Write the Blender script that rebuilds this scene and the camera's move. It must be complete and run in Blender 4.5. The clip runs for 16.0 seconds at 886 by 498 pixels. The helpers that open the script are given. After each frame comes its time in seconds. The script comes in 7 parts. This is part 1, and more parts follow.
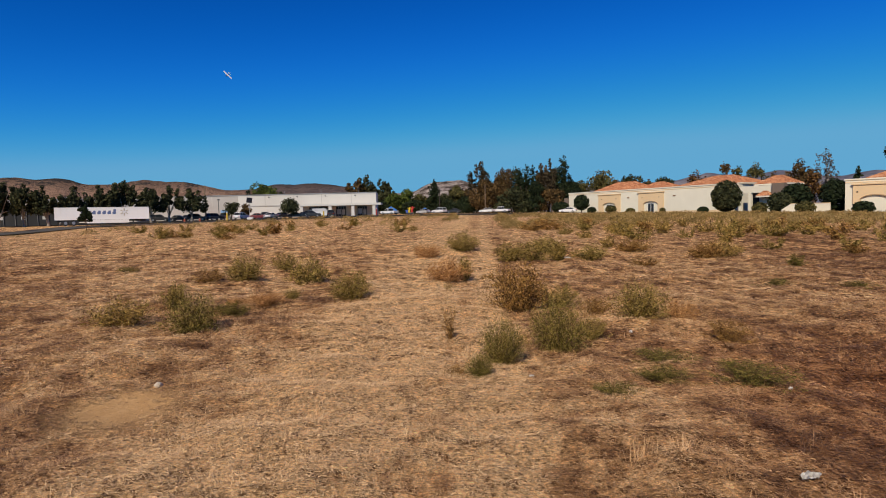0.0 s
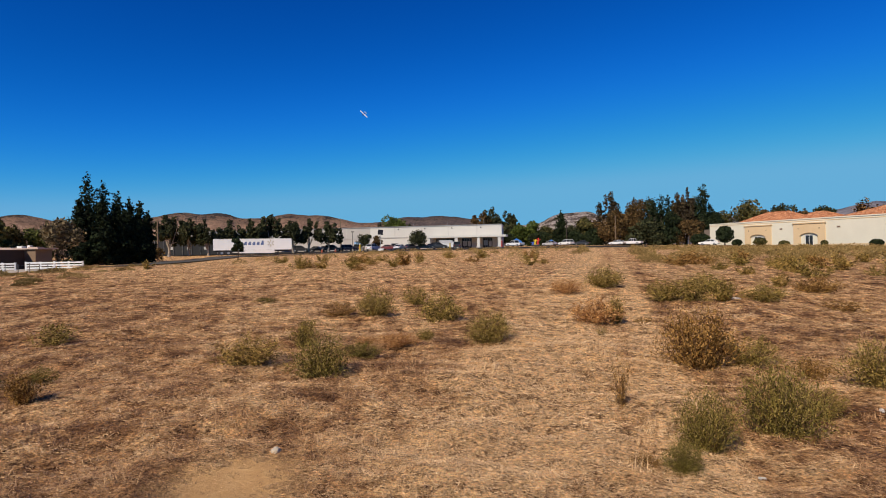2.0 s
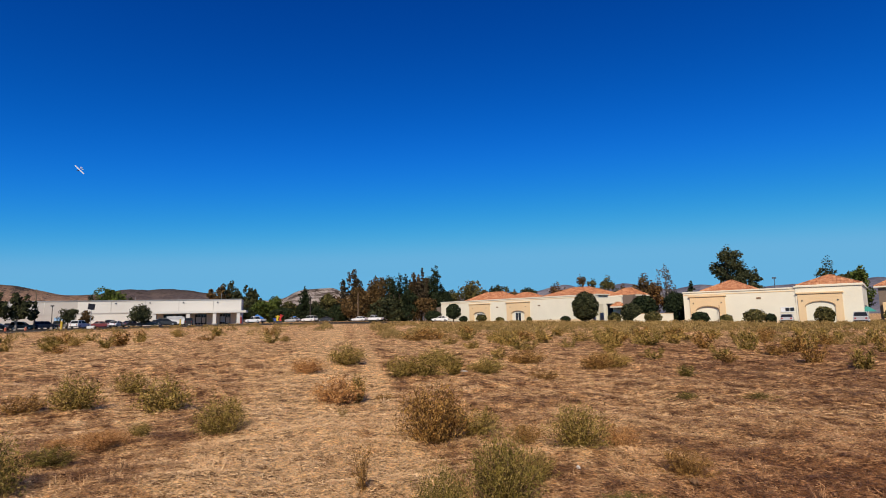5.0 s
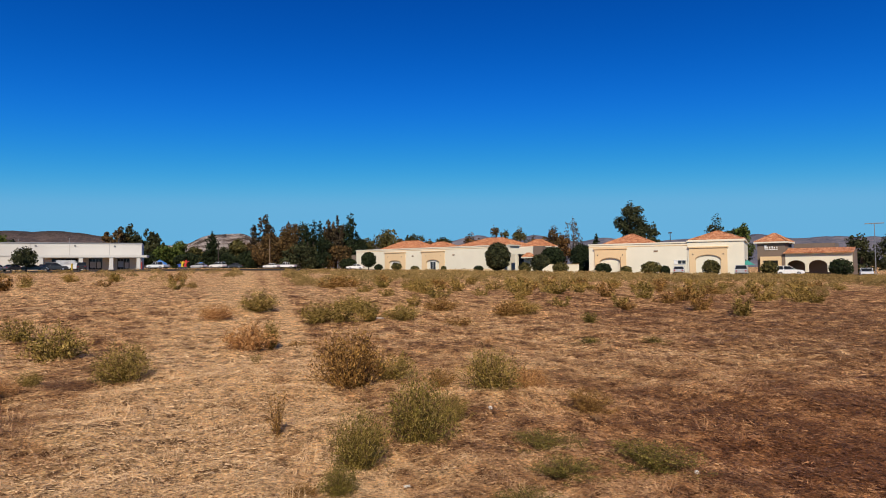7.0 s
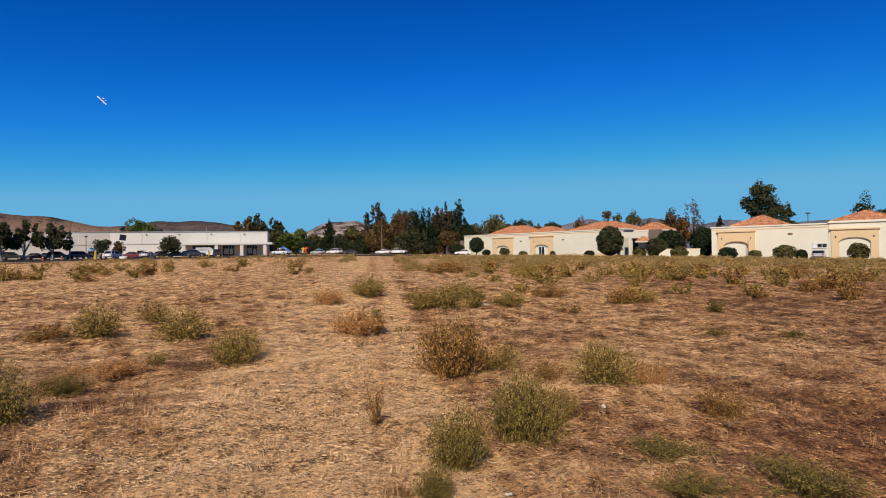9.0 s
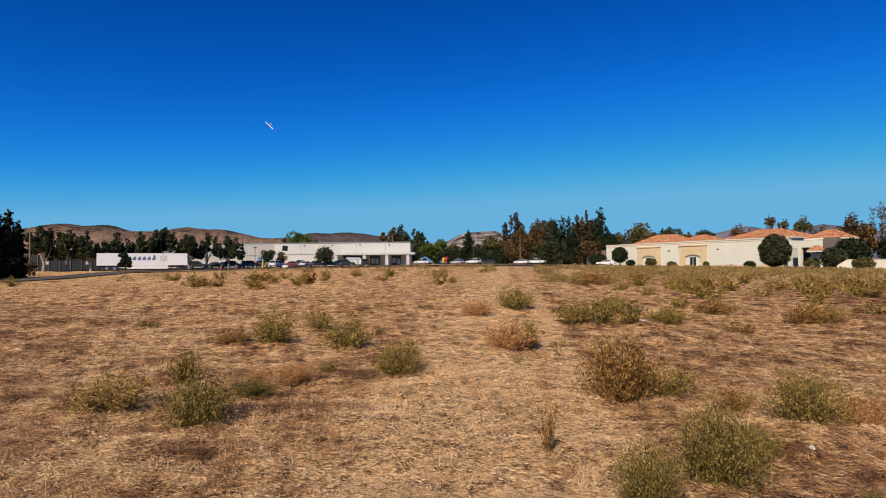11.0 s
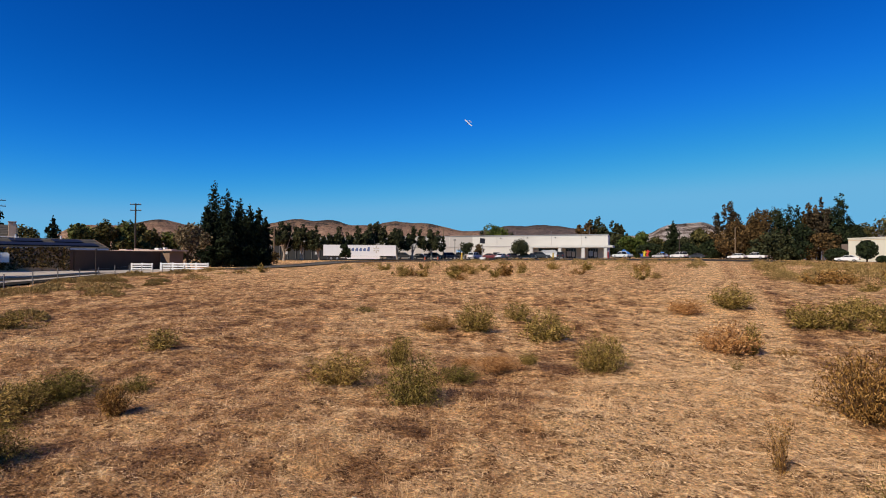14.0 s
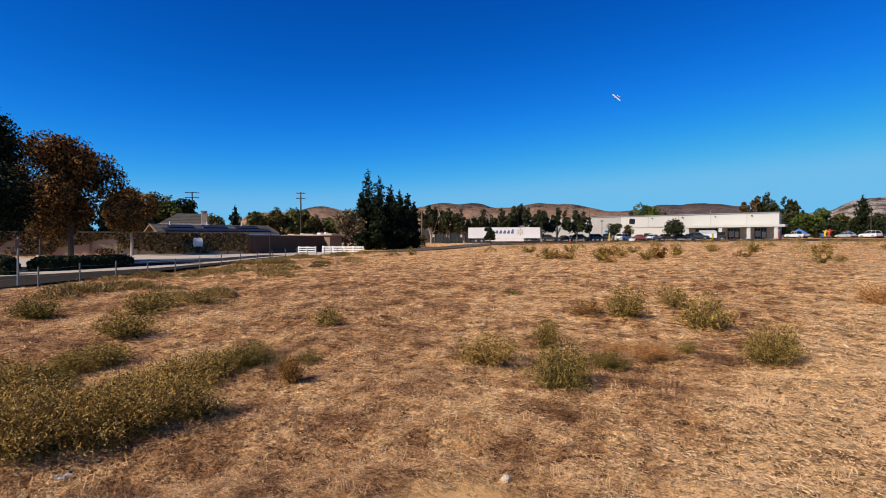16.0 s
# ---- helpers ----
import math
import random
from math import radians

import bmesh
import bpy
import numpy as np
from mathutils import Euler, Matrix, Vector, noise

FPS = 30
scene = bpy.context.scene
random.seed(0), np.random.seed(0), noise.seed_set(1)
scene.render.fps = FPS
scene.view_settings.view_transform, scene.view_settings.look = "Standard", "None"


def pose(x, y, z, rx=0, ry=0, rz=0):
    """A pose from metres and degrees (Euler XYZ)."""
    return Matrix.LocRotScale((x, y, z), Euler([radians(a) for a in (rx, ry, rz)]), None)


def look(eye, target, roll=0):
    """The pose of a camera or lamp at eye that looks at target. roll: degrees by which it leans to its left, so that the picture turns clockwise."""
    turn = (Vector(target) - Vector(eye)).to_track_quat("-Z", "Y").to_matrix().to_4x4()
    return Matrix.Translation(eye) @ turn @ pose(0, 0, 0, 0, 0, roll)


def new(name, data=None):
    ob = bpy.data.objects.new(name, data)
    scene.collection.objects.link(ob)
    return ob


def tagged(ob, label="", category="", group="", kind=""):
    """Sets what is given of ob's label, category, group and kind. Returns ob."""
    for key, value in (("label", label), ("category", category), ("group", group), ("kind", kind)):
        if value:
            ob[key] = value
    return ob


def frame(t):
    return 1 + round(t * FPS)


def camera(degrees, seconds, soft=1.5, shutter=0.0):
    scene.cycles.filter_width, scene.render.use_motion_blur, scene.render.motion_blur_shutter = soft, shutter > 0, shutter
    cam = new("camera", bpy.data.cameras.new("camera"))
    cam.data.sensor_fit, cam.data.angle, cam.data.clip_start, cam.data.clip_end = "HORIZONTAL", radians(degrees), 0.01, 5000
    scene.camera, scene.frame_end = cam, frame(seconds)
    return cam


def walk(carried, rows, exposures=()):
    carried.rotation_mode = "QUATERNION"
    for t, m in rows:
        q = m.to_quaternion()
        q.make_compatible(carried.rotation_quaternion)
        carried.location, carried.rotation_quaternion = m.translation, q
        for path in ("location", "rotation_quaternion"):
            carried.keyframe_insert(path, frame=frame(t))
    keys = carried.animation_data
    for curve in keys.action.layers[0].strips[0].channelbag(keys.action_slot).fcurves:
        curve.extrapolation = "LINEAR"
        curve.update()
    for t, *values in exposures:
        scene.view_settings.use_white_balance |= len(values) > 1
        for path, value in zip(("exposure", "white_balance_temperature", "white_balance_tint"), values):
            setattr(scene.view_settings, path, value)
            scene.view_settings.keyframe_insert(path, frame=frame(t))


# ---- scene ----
cam = camera(75.6, 16.0, soft=1.0)
PATH = [
    (0, (0.058, 0.005, 1.552), (0.049, 2.001, 1.435), -1.3),
    (0.5, (-0.118, 0.368, 1.576), (-0.204, 2.365, 1.499), -1.2),
    (1, (-0.162, 0.693, 1.555), (-0.347, 2.684, 1.505), -1.1),
    (1.5, (-0.202, 0.988, 1.585), (-0.509, 2.965, 1.565), -1.2),
    (2, (-0.382, 1.191, 1.577), (-0.818, 3.143, 1.58), -1.0),
    (2.5, (-0.503, 1.312, 1.603), (-1.051, 3.235, 1.64), -0.9),
    (3, (-0.488, 1.339, 1.615), (-1.107, 3.239, 1.703), -0.8),
    (3.5, (-0.488, 1.347, 1.61), (-1.001, 3.273, 1.773), -0.5),
    (4, (-0.466, 1.343, 1.622), (-0.65, 3.322, 1.844), -0.6),
    (4.5, (-0.396, 1.324, 1.621), (-0.251, 3.304, 1.862), -1.0),
    (5, (-0.381, 1.308, 1.606), (0.058, 3.243, 1.857), -1.2),
    (5.2, (-0.378, 1.316, 1.601), (0.156, 3.228, 1.843), -1.2),
    (7.3, (-0.432, 1.393, 1.585), (0.288, 3.258, 1.633), -0.4),
    (7.5, (-0.449, 1.408, 1.587), (0.239, 3.286, 1.626), -0.3),
    (8, (-0.415, 1.493, 1.576), (0.177, 3.403, 1.596), -0.3),
    (8.5, (-0.29, 1.64, 1.576), (0.191, 3.581, 1.592), -0.4),
    (9, (-0.232, 1.77, 1.583), (0.126, 3.738, 1.604), -0.7),
    (9.5, (-0.35, 1.89, 1.586), (-0.116, 3.876, 1.621), -0.6),
    (9.7, (-0.407, 1.919, 1.581), (-0.221, 3.909, 1.631), -0.9),
    (11.8, (-0.557, 1.948, 1.681), (-0.853, 3.925, 1.748), 0.2),
    (12, (-0.566, 1.946, 1.672), (-0.905, 3.916, 1.745), 0.2),
    (12.5, (-0.579, 1.969, 1.667), (-1.025, 3.917, 1.744), 0.3),
    (13, (-0.602, 1.951, 1.672), (-1.154, 3.872, 1.739), 0.3),
    (13.5, (-0.608, 1.973, 1.658), (-1.269, 3.86, 1.714), 0.4),
    (14, (-0.619, 1.93, 1.666), (-1.393, 3.774, 1.701), 0.3),
    (14.5, (-0.627, 1.931, 1.671), (-1.518, 3.722, 1.689), 0.2),
    (15, (-0.633, 1.917, 1.672), (-1.639, 3.646, 1.678), 0.1),
    (15.5, (-0.633, 1.887, 1.683), (-1.748, 3.548, 1.674), 0.0),
    (16, (-0.639, 1.876, 1.678), (-1.846, 3.471, 1.65), -0.1),
]
walk(cam, [(t, look(eye, target, roll)) for t, eye, target, roll in PATH],
     exposures=[(0, -0.17), (1.5, -0.08), (3, 0.0), (5, 0.02), (7.4, 0.0), (9, 0.0), (12.5, 0.03), (14.5, 0.08), (16, 0.22)])

# ---------------------------------------------------------------- light
SUN_AZ, SUN_EL = 201.0, 39.5   # compass bearing of the sun from +y, and its height, in degrees
world = bpy.data.worlds.new("sky")
scene.world = world
world.use_nodes = True
wn = world.node_tree.nodes
wl = world.node_tree.links
sky = wn.new("ShaderNodeTexSky")
sky.sky_type = "NISHITA"
sky.sun_disc = False
sky.sun_elevation, sky.sun_rotation = radians(SUN_EL), radians(SUN_AZ)
sky.altitude, sky.air_density, sky.dust_density, sky.ozone_density = 300, 0.75, 0.0, 3.0
split = wn.new("ShaderNodeSeparateColor")
join = wn.new("ShaderNodeCombineColor")
wl.new(sky.outputs[0], split.inputs[0])
# the clear dry air: deep blue overhead, paler low down
for i, (power, share, most, ease) in enumerate(((3.9, 0.0147, 1.85, 1.5), (1.65, 0.425, 5.85, 4.0), (1.3, 1.13, 9.6, 3.2))):
    bend, scale, haze = wn.new("ShaderNodeMath"), wn.new("ShaderNodeMath"), wn.new("ShaderNodeMath")
    bend.operation, scale.operation, haze.operation = "POWER", "MULTIPLY", "SMOOTH_MIN"
    bend.inputs[1].default_value, scale.inputs[1].default_value = power, share
    haze.inputs[1].default_value, haze.inputs[2].default_value = most, ease
    wl.new(split.outputs[i], bend.inputs[0])
    wl.new(bend.outputs[0], scale.inputs[0])
    wl.new(scale.outputs[0], haze.inputs[0])
    wl.new(haze.outputs[0], join.inputs[i])
wl.new(join.outputs[0], wn["Background"].inputs[0])
wn["Background"].inputs[1].default_value = 0.074

sun_data = bpy.data.lights.new("sun", "SUN")
sun_data.energy, sun_data.angle, sun_data.color = 5.0, radians(0.53), (1.0, 0.88, 0.72)
sun = new("sun", sun_data)
s_az, s_el = radians(SUN_AZ), radians(SUN_EL)
sun.matrix_world = look((math.sin(s_az) * 60, math.cos(s_az) * 60, 60 * math.tan(s_el)), (0, 0, 0))

# ---------------------------------------------------------------- materials
MATS = {}


def nodes_of(name):
    m = bpy.data.materials.new(name)
    m.use_nodes = True
    return m, m.node_tree.nodes, m.node_tree.links, m.node_tree.nodes["Principled BSDF"]


def noise_node(n, l, vec, scale, detail=4.0, rough=0.6):
    t = n.new("ShaderNodeTexNoise")
    t.inputs["Scale"].default_value, t.inputs["Detail"].default_value, t.inputs["Roughness"].default_value = scale, detail, rough
    if vec is not None:
        l.new(vec, t.inputs["Vector"])
    return t.outputs["Fac"]


def ramp_node(n, l, fac, stops):
    r = n.new("ShaderNodeValToRGB")
    el = r.color_ramp.elements
    while len(el) < len(stops):
        el.new(0.5)
    for e, (p, c) in zip(el, stops):
        e.position, e.color = p, (*c, 1) if len(c) == 3 else c
    if fac is not None:
        l.new(fac, r.inputs[0])
    return r.outputs[0]


def mix_node(n, l, fac, a, b, mode="MIX"):
    m = n.new("ShaderNodeMix")
    m.data_type, m.blend_type = "RGBA", mode
    for sock, v in ((m.inputs["Factor"], fac), (m.inputs["A"], a), (m.inputs["B"], b)):
        if isinstance(v, (int, float)):
            sock.default_value = v
        elif isinstance(v, tuple):
            sock.default_value = (*v, 1)
        else:
            l.new(v, sock)
    return m.outputs["Result"]


def math_node(n, l, op, a, b=0.0, c=0.0, clamp=False):
    m = n.new("ShaderNodeMath")
    m.operation, m.use_clamp = op, clamp
    for i, v in enumerate((a, b, c)):
        if isinstance(v, (int, float)):
            m.inputs[i].default_value = v
        else:
            l.new(v, m.inputs[i])
    return m.outputs[0]


def bump_node(n, l, height, strength, dist, bsdf):
    b = n.new("ShaderNodeBump")
    b.inputs["Strength"].default_value, b.inputs["Distance"].default_value = strength, dist
    l.new(height, b.inputs["Height"])
    l.new(b.outputs[0], bsdf.inputs["Normal"])


def mat(name, c1, c2=None, scale=2.0, fine=30.0, rough=0.8, metal=0.0, bump=0.15, dist=0.01, stain=0.25, spec=0.4):
    """A painted, rendered or woven surface: two colours in broad clouds, a fine grain and a little relief."""
    if name in MATS:
        return MATS[name]
    c2 = c2 or tuple(v * 0.8 for v in c1)
    m, n, l, p = nodes_of(name)
    co = n.new("ShaderNodeTexCoord").outputs["Object"]
    a = noise_node(n, l, co, scale, 5)
    f = noise_node(n, l, co, fine, 6)
    base = ramp_node(n, l, a, [(0.3, c1), (0.75, c2)])
    grain = ramp_node(n, l, f, [(0.2, (1 - stain,) * 3), (0.7, (1.0, 1.0, 1.0))])
    l.new(mix_node(n, l, 1.0, base, grain, "MULTIPLY"), p.inputs["Base Color"])
    r = math_node(n, l, "MULTIPLY_ADD", f, 0.25, rough - 0.12, clamp=True)
    l.new(r, p.inputs["Roughness"])
    p.inputs["Metallic"].default_value = metal
    p.inputs["Specular IOR Level"].default_value = spec
    if bump:
        bump_node(n, l, f, bump, dist, p)
    MATS[name] = m
    return m


def leaf_mat(name, cols, scale=0.8, rough=0.75, trans=0.10):
    """Foliage: each leaf or spray takes its own tone, in broader clouds of tone through the crown."""
    if name in MATS:
        return MATS[name]
    m, n, l, p = nodes_of(name)
    geo = n.new("ShaderNodeNewGeometry")
    co = n.new("ShaderNodeTexCoord").outputs["Object"]
    a = math_node(n, l, "MULTIPLY_ADD", noise_node(n, l, co, scale, 3), 2.4, -0.7, clamp=True)
    rnd = math_node(n, l, "MULTIPLY", geo.outputs["Random Per Island"], 0.62)
    fac = math_node(n, l, "ADD", rnd, math_node(n, l, "MULTIPLY", a, 0.38))
    k = len(cols) - 1
    col = ramp_node(n, l, fac, [(0.12 + 0.72 * i / k, c) for i, c in enumerate(cols)])
    l.new(col, p.inputs["Base Color"])
    p.inputs["Roughness"].default_value = rough
    p.inputs["Specular IOR Level"].default_value = 0.08
    t = n.new("ShaderNodeBsdfTranslucent")
    l.new(col, t.inputs["Color"])
    ms = n.new("ShaderNodeMixShader")
    ms.inputs[0].default_value = trans
    l.new(p.outputs[0], ms.inputs[1])
    l.new(t.outputs[0], ms.inputs[2])
    l.new(ms.outputs[0], n["Material Output"].inputs["Surface"])
    MATS[name] = m
    return m


def glass_mat(name, tint=(0.03, 0.035, 0.04)):
    if name in MATS:
        return MATS[name]
    m, n, l, p = nodes_of(name)
    p.inputs["Base Color"].default_value = (*tint, 1)
    p.inputs["Roughness"].default_value = 0.06
    p.inputs["Specular IOR Level"].default_value = 0.35
    MATS[name] = m
    return m


def paint_mat(name, c):
    """Car paint with dust and a clear coat."""
    if name in MATS:
        return MATS[name]
    m, n, l, p = nodes_of(name)
    co = n.new("ShaderNodeTexCoord").outputs["Object"]
    f = noise_node(n, l, co, 3.0, 5)
    l.new(ramp_node(n, l, f, [(0.3, c), (0.8, tuple(0.85 * v + 0.02 for v in c))]), p.inputs["Base Color"])
    p.inputs["Roughness"].default_value = 0.35
    p.inputs["Coat Weight"].default_value = 0.6
    p.inputs["Coat Roughness"].default_value = 0.08
    MATS[name] = m
    return m


def straw_patches(n, l, pos):
    """How pale (1) or dark (0) the matted straw is at a place: broad drifts, patches and small tufts."""
    big = noise_node(n, l, pos, 0.22, 3)
    mid = noise_node(n, l, pos, 1.0, 5, 0.65)
    small = noise_node(n, l, pos, 4.5, 6, 0.7)
    s = math_node(n, l, "MULTIPLY_ADD", big, 0.26, math_node(n, l, "MULTIPLY_ADD", mid, 0.58, math_node(n, l, "MULTIPLY", small, 0.95)))
    s = math_node(n, l, "SUBTRACT", s, 0.895)
    swath = n.new("ShaderNodeMapping")
    swath.inputs["Scale"].default_value = (0.3, 1.7, 1.0)
    l.new(pos, swath.inputs[0])
    # mown rows
    turned, rows_ = n.new("ShaderNodeMapping"), n.new("ShaderNodeMapping")
    turned.inputs["Rotation"].default_value = (0, 0, -0.35)
    rows_.inputs["Scale"].default_value = (1.7, 0.22, 1.0)
    l.new(pos, turned.inputs[0])
    l.new(turned.outputs[0], rows_.inputs[0])
    mown = math_node(n, l, "MULTIPLY_ADD", noise_node(n, l, rows_.outputs[0], 1.0, 5, 0.65), 0.7, -0.35)
    s = math_node(n, l, "ADD", s, mown)
    s = math_node(n, l, "ADD", s, math_node(n, l, "MULTIPLY_ADD", noise_node(n, l, swath.outputs[0], 1.0, 6, 0.7), 0.6, -0.30))
    xyz = n.new("ShaderNodeSeparateXYZ")
    l.new(pos, xyz.inputs[0])
    x, y = xyz.outputs[0], xyz.outputs[1]
    pale = None
    for a, b, wide in ((-1.2, 0.045, 1.5), (0.12, 0.063, 0.45)):
        off = math_node(n, l, "SUBTRACT", x, math_node(n, l, "MULTIPLY_ADD", y, b, a))
        off = math_node(n, l, "ADD", off, math_node(n, l, "MULTIPLY_ADD", mid, 0.7, -0.35))
        d = math_node(n, l, "ABSOLUTE", off)
        k = math_node(n, l, "SUBTRACT", 1.0, math_node(n, l, "DIVIDE", d, wide), clamp=True)
        pale = k if pale is None else math_node(n, l, "MAXIMUM", pale, k)
        beside = math_node(n, l, "SUBTRACT", 1.0, math_node(n, l, "DIVIDE", d, 2.6), clamp=True)
    s = math_node(n, l, "MULTIPLY_ADD", math_node(n, l, "MULTIPLY", pale, math_node(n, l, "MULTIPLY_ADD", y, -0.022, 1.1, clamp=True)), 0.20, math_node(n, l, "ADD", s, math_node(n, l, "MULTIPLY", pale, 0.24)))
    right = math_node(n, l, "MULTIPLY", math_node(n, l, "MULTIPLY_ADD", x, 0.35, -0.45, clamp=True), math_node(n, l, "MULTIPLY_ADD", y, -0.28, 2.3, clamp=True))
    s = math_node(n, l, "MULTIPLY_ADD", right, -0.235, s)
    s = math_node(n, l, "MULTIPLY_ADD", math_node(n, l, "MULTIPLY_ADD", y, -0.3, 1.6, clamp=True), -0.05, s)
    left = math_node(n, l, "MULTIPLY", math_node(n, l, "MULTIPLY_ADD", x, -0.10, -0.6, clamp=True), math_node(n, l, "MULTIPLY_ADD", y, -0.06, 2.2, clamp=True))
    s = math_node(n, l, "MULTIPLY_ADD", left, -0.06, s)
    s = math_node(n, l, "MULTIPLY_ADD", math_node(n, l, "MULTIPLY_ADD", y, 0.06, -0.7, clamp=True), 0.075, s)
    far_right = math_node(n, l, "MULTIPLY", math_node(n, l, "MULTIPLY_ADD", x, 0.14, -0.85, clamp=True), math_node(n, l, "MULTIPLY_ADD", y, -0.04, 1.9, clamp=True))
    s = math_node(n, l, "MULTIPLY_ADD", far_right, -0.165, s)
    # small shadows between the windrows, put into the straw's tone, stronger farther off
    windrow_shade = math_node(n, l, "MULTIPLY_ADD", noise_node(n, l, pos, 2.3, 10, 0.8), 1.2, -0.60)
    s = math_node(n, l, "MULTIPLY_ADD", windrow_shade, math_node(n, l, "MULTIPLY_ADD", y, 0.05, 0.05, clamp=True), s)
    weedy = math_node(n, l, "MULTIPLY", beside, math_node(n, l, "MULTIPLY_ADD", y, 0.10, -1.0, clamp=True))
    s = math_node(n, l, "MULTIPLY_ADD", weedy, -0.06, s)
    return math_node(n, l, "MULTIPLY_ADD", s, 2.3, 0.535, clamp=True), mid, small, x, y, right


STRAW_STOPS = [(0.0, (0.29, 0.145, 0.060)), (0.28, (0.44, 0.236, 0.100)), (0.55, (0.64, 0.372, 0.163)), (0.85, (0.83, 0.543, 0.262))]


def field_mat():
    m, n, l, p = nodes_of("dry_field")
    pos = n.new("ShaderNodeNewGeometry").outputs["Position"]
    s, mid, small, x, y, right = straw_patches(n, l, pos)
    col = ramp_node(n, l, s, STRAW_STOPS)
    col = mix_node(n, l, right, col, mix_node(n, l, 1.0, col, (1.02, 0.86, 0.78), "MULTIPLY"))
    fine = noise_node(n, l, pos, 26.0, 10, 0.8)
    stalk = n.new("ShaderNodeMapping")
    stalk.inputs["Rotation"].default_value = (0, 0, 0.5)
    stalk.inputs["Scale"].default_value = (18, 90, 30)
    l.new(pos, stalk.inputs[0])
    fibre = noise_node(n, l, stalk.outputs[0], 1.0, 5, 0.7)
    grain = ramp_node(n, l, math_node(n, l, "MULTIPLY_ADD", fine, 0.6, math_node(n, l, "MULTIPLY", fibre, 0.4)), [(0.40, (0.22, 0.17, 0.14)), (0.485, (0.68, 0.645, 0.62)), (0.55, (1.15, 1.12, 1.08)), (0.63, (1.75, 1.70, 1.62))])
    col = mix_node(n, l, 1.0, col, grain, "MULTIPLY")
    clump = ramp_node(n, l, noise_node(n, l, pos, 6.5, 7, 0.7), [(0.40, (0.42, 0.36, 0.32)), (0.49, (0.95, 0.935, 0.92)), (0.60, (1.32, 1.30, 1.26))])
    col = mix_node(n, l, 1.0, col, clump, "MULTIPLY")
    # raked windrows: pale swathes, their small shadows painted between as thin dark furrows
    furrow_shade = ramp_node(n, l, noise_node(n, l, pos, 2.3, 10, 0.80), [(0.42, (0.46, 0.40, 0.36)), (0.475, (0.86, 0.83, 0.81)), (0.52, (1.10, 1.09, 1.08)), (0.60, (1.42, 1.40, 1.36))])
    col = mix_node(n, l, math_node(n, l, "MULTIPLY_ADD", y, 0.05, 0.1, clamp=True), col, mix_node(n, l, 1.0, col, furrow_shade, "MULTIPLY"))
    # weedy green tint away from the track
    weeds = noise_node(n, l, pos, 0.35, 4)
    far = math_node(n, l, "MULTIPLY_ADD", y, 0.03, -0.55, clamp=True)
    side = math_node(n, l, "MULTIPLY_ADD", x, 0.06, 0.0, clamp=True)
    w = math_node(n, l, "MULTIPLY", math_node(n, l, "MULTIPLY_ADD", weeds, 3.0, -1.25, clamp=True), math_node(n, l, "MULTIPLY_ADD", math_node(n, l, "MULTIPLY", far, side), 0.65, 0.06))
    col = mix_node(n, l, w, col, (0.17, 0.14, 0.055))
    # bare sandy hollow by the stone
    dx = math_node(n, l, "DIVIDE", math_node(n, l, "ADD", x, 2.68), 0.52)
    dy = math_node(n, l, "DIVIDE", math_node(n, l, "SUBTRACT", y, 4.68), 0.62)
    r2 = math_node(n, l, "ADD", math_node(n, l, "MULTIPLY", dx, dx), math_node(n, l, "MULTIPLY", dy, dy))
    r2 = math_node(n, l, "ADD", r2, math_node(n, l, "MULTIPLY_ADD", small, 2.2, -1.1))
    r2 = math_node(n, l, "ADD", r2, math_node(n, l, "MULTIPLY_ADD", noise_node(n, l, pos, 11.0, 5, 0.7), 1.6, -0.8))
    bare = math_node(n, l, "MULTIPLY_ADD", r2, -1.1, 1.35, clamp=True)
    sand = ramp_node(n, l, math_node(n, l, "MULTIPLY_ADD", small, 0.5, math_node(n, l, "MULTIPLY", fine, 0.5)), [(0.35, (0.40, 0.222, 0.088)), (0.5, (0.52, 0.305, 0.125)), (0.62, (0.60, 0.37, 0.165))])
    col = mix_node(n, l, bare, col, sand)
    l.new(col, p.inputs["Base Color"])
    p.inputs["Roughness"].default_value = 0.95
    p.inputs["Specular IOR Level"].default_value = 0.1
    h = math_node(n, l, "MULTIPLY_ADD", fine, 0.5, math_node(n, l, "MULTIPLY", fibre, 0.5))
    h = math_node(n, l, "MULTIPLY", h, math_node(n, l, "MULTIPLY_ADD", bare, -0.85, 1.0))
    bump_node(n, l, h, 1.0, 0.09, p)
    return m


def straw_mat():
    m, n, l, p = nodes_of("straw")
    geo = n.new("ShaderNodeNewGeometry")
    s, mid, small, x, y, right = straw_patches(n, l, geo.outputs["Position"])
    s = math_node(n, l, "ADD", s, math_node(n, l, "MULTIPLY_ADD", geo.outputs["Random Per Island"], 0.75, -0.40), clamp=True)
    col = ramp_node(n, l, s, [(0.0, (0.11, 0.055, 0.026)), (0.25, (0.30, 0.155, 0.070)), (0.55, (0.54, 0.308, 0.135)), (0.85, (0.70, 0.440, 0.210)), (1.0, (0.76, 0.508, 0.268))])
    col = mix_node(n, l, right, col, mix_node(n, l, 1.0, col, (1.0, 0.85, 0.77), "MULTIPLY"))
    l.new(col, p.inputs["Base Color"])
    p.inputs["Roughness"].default_value = 0.6
    p.inputs["Specular IOR Level"].default_value = 0.3
    return m


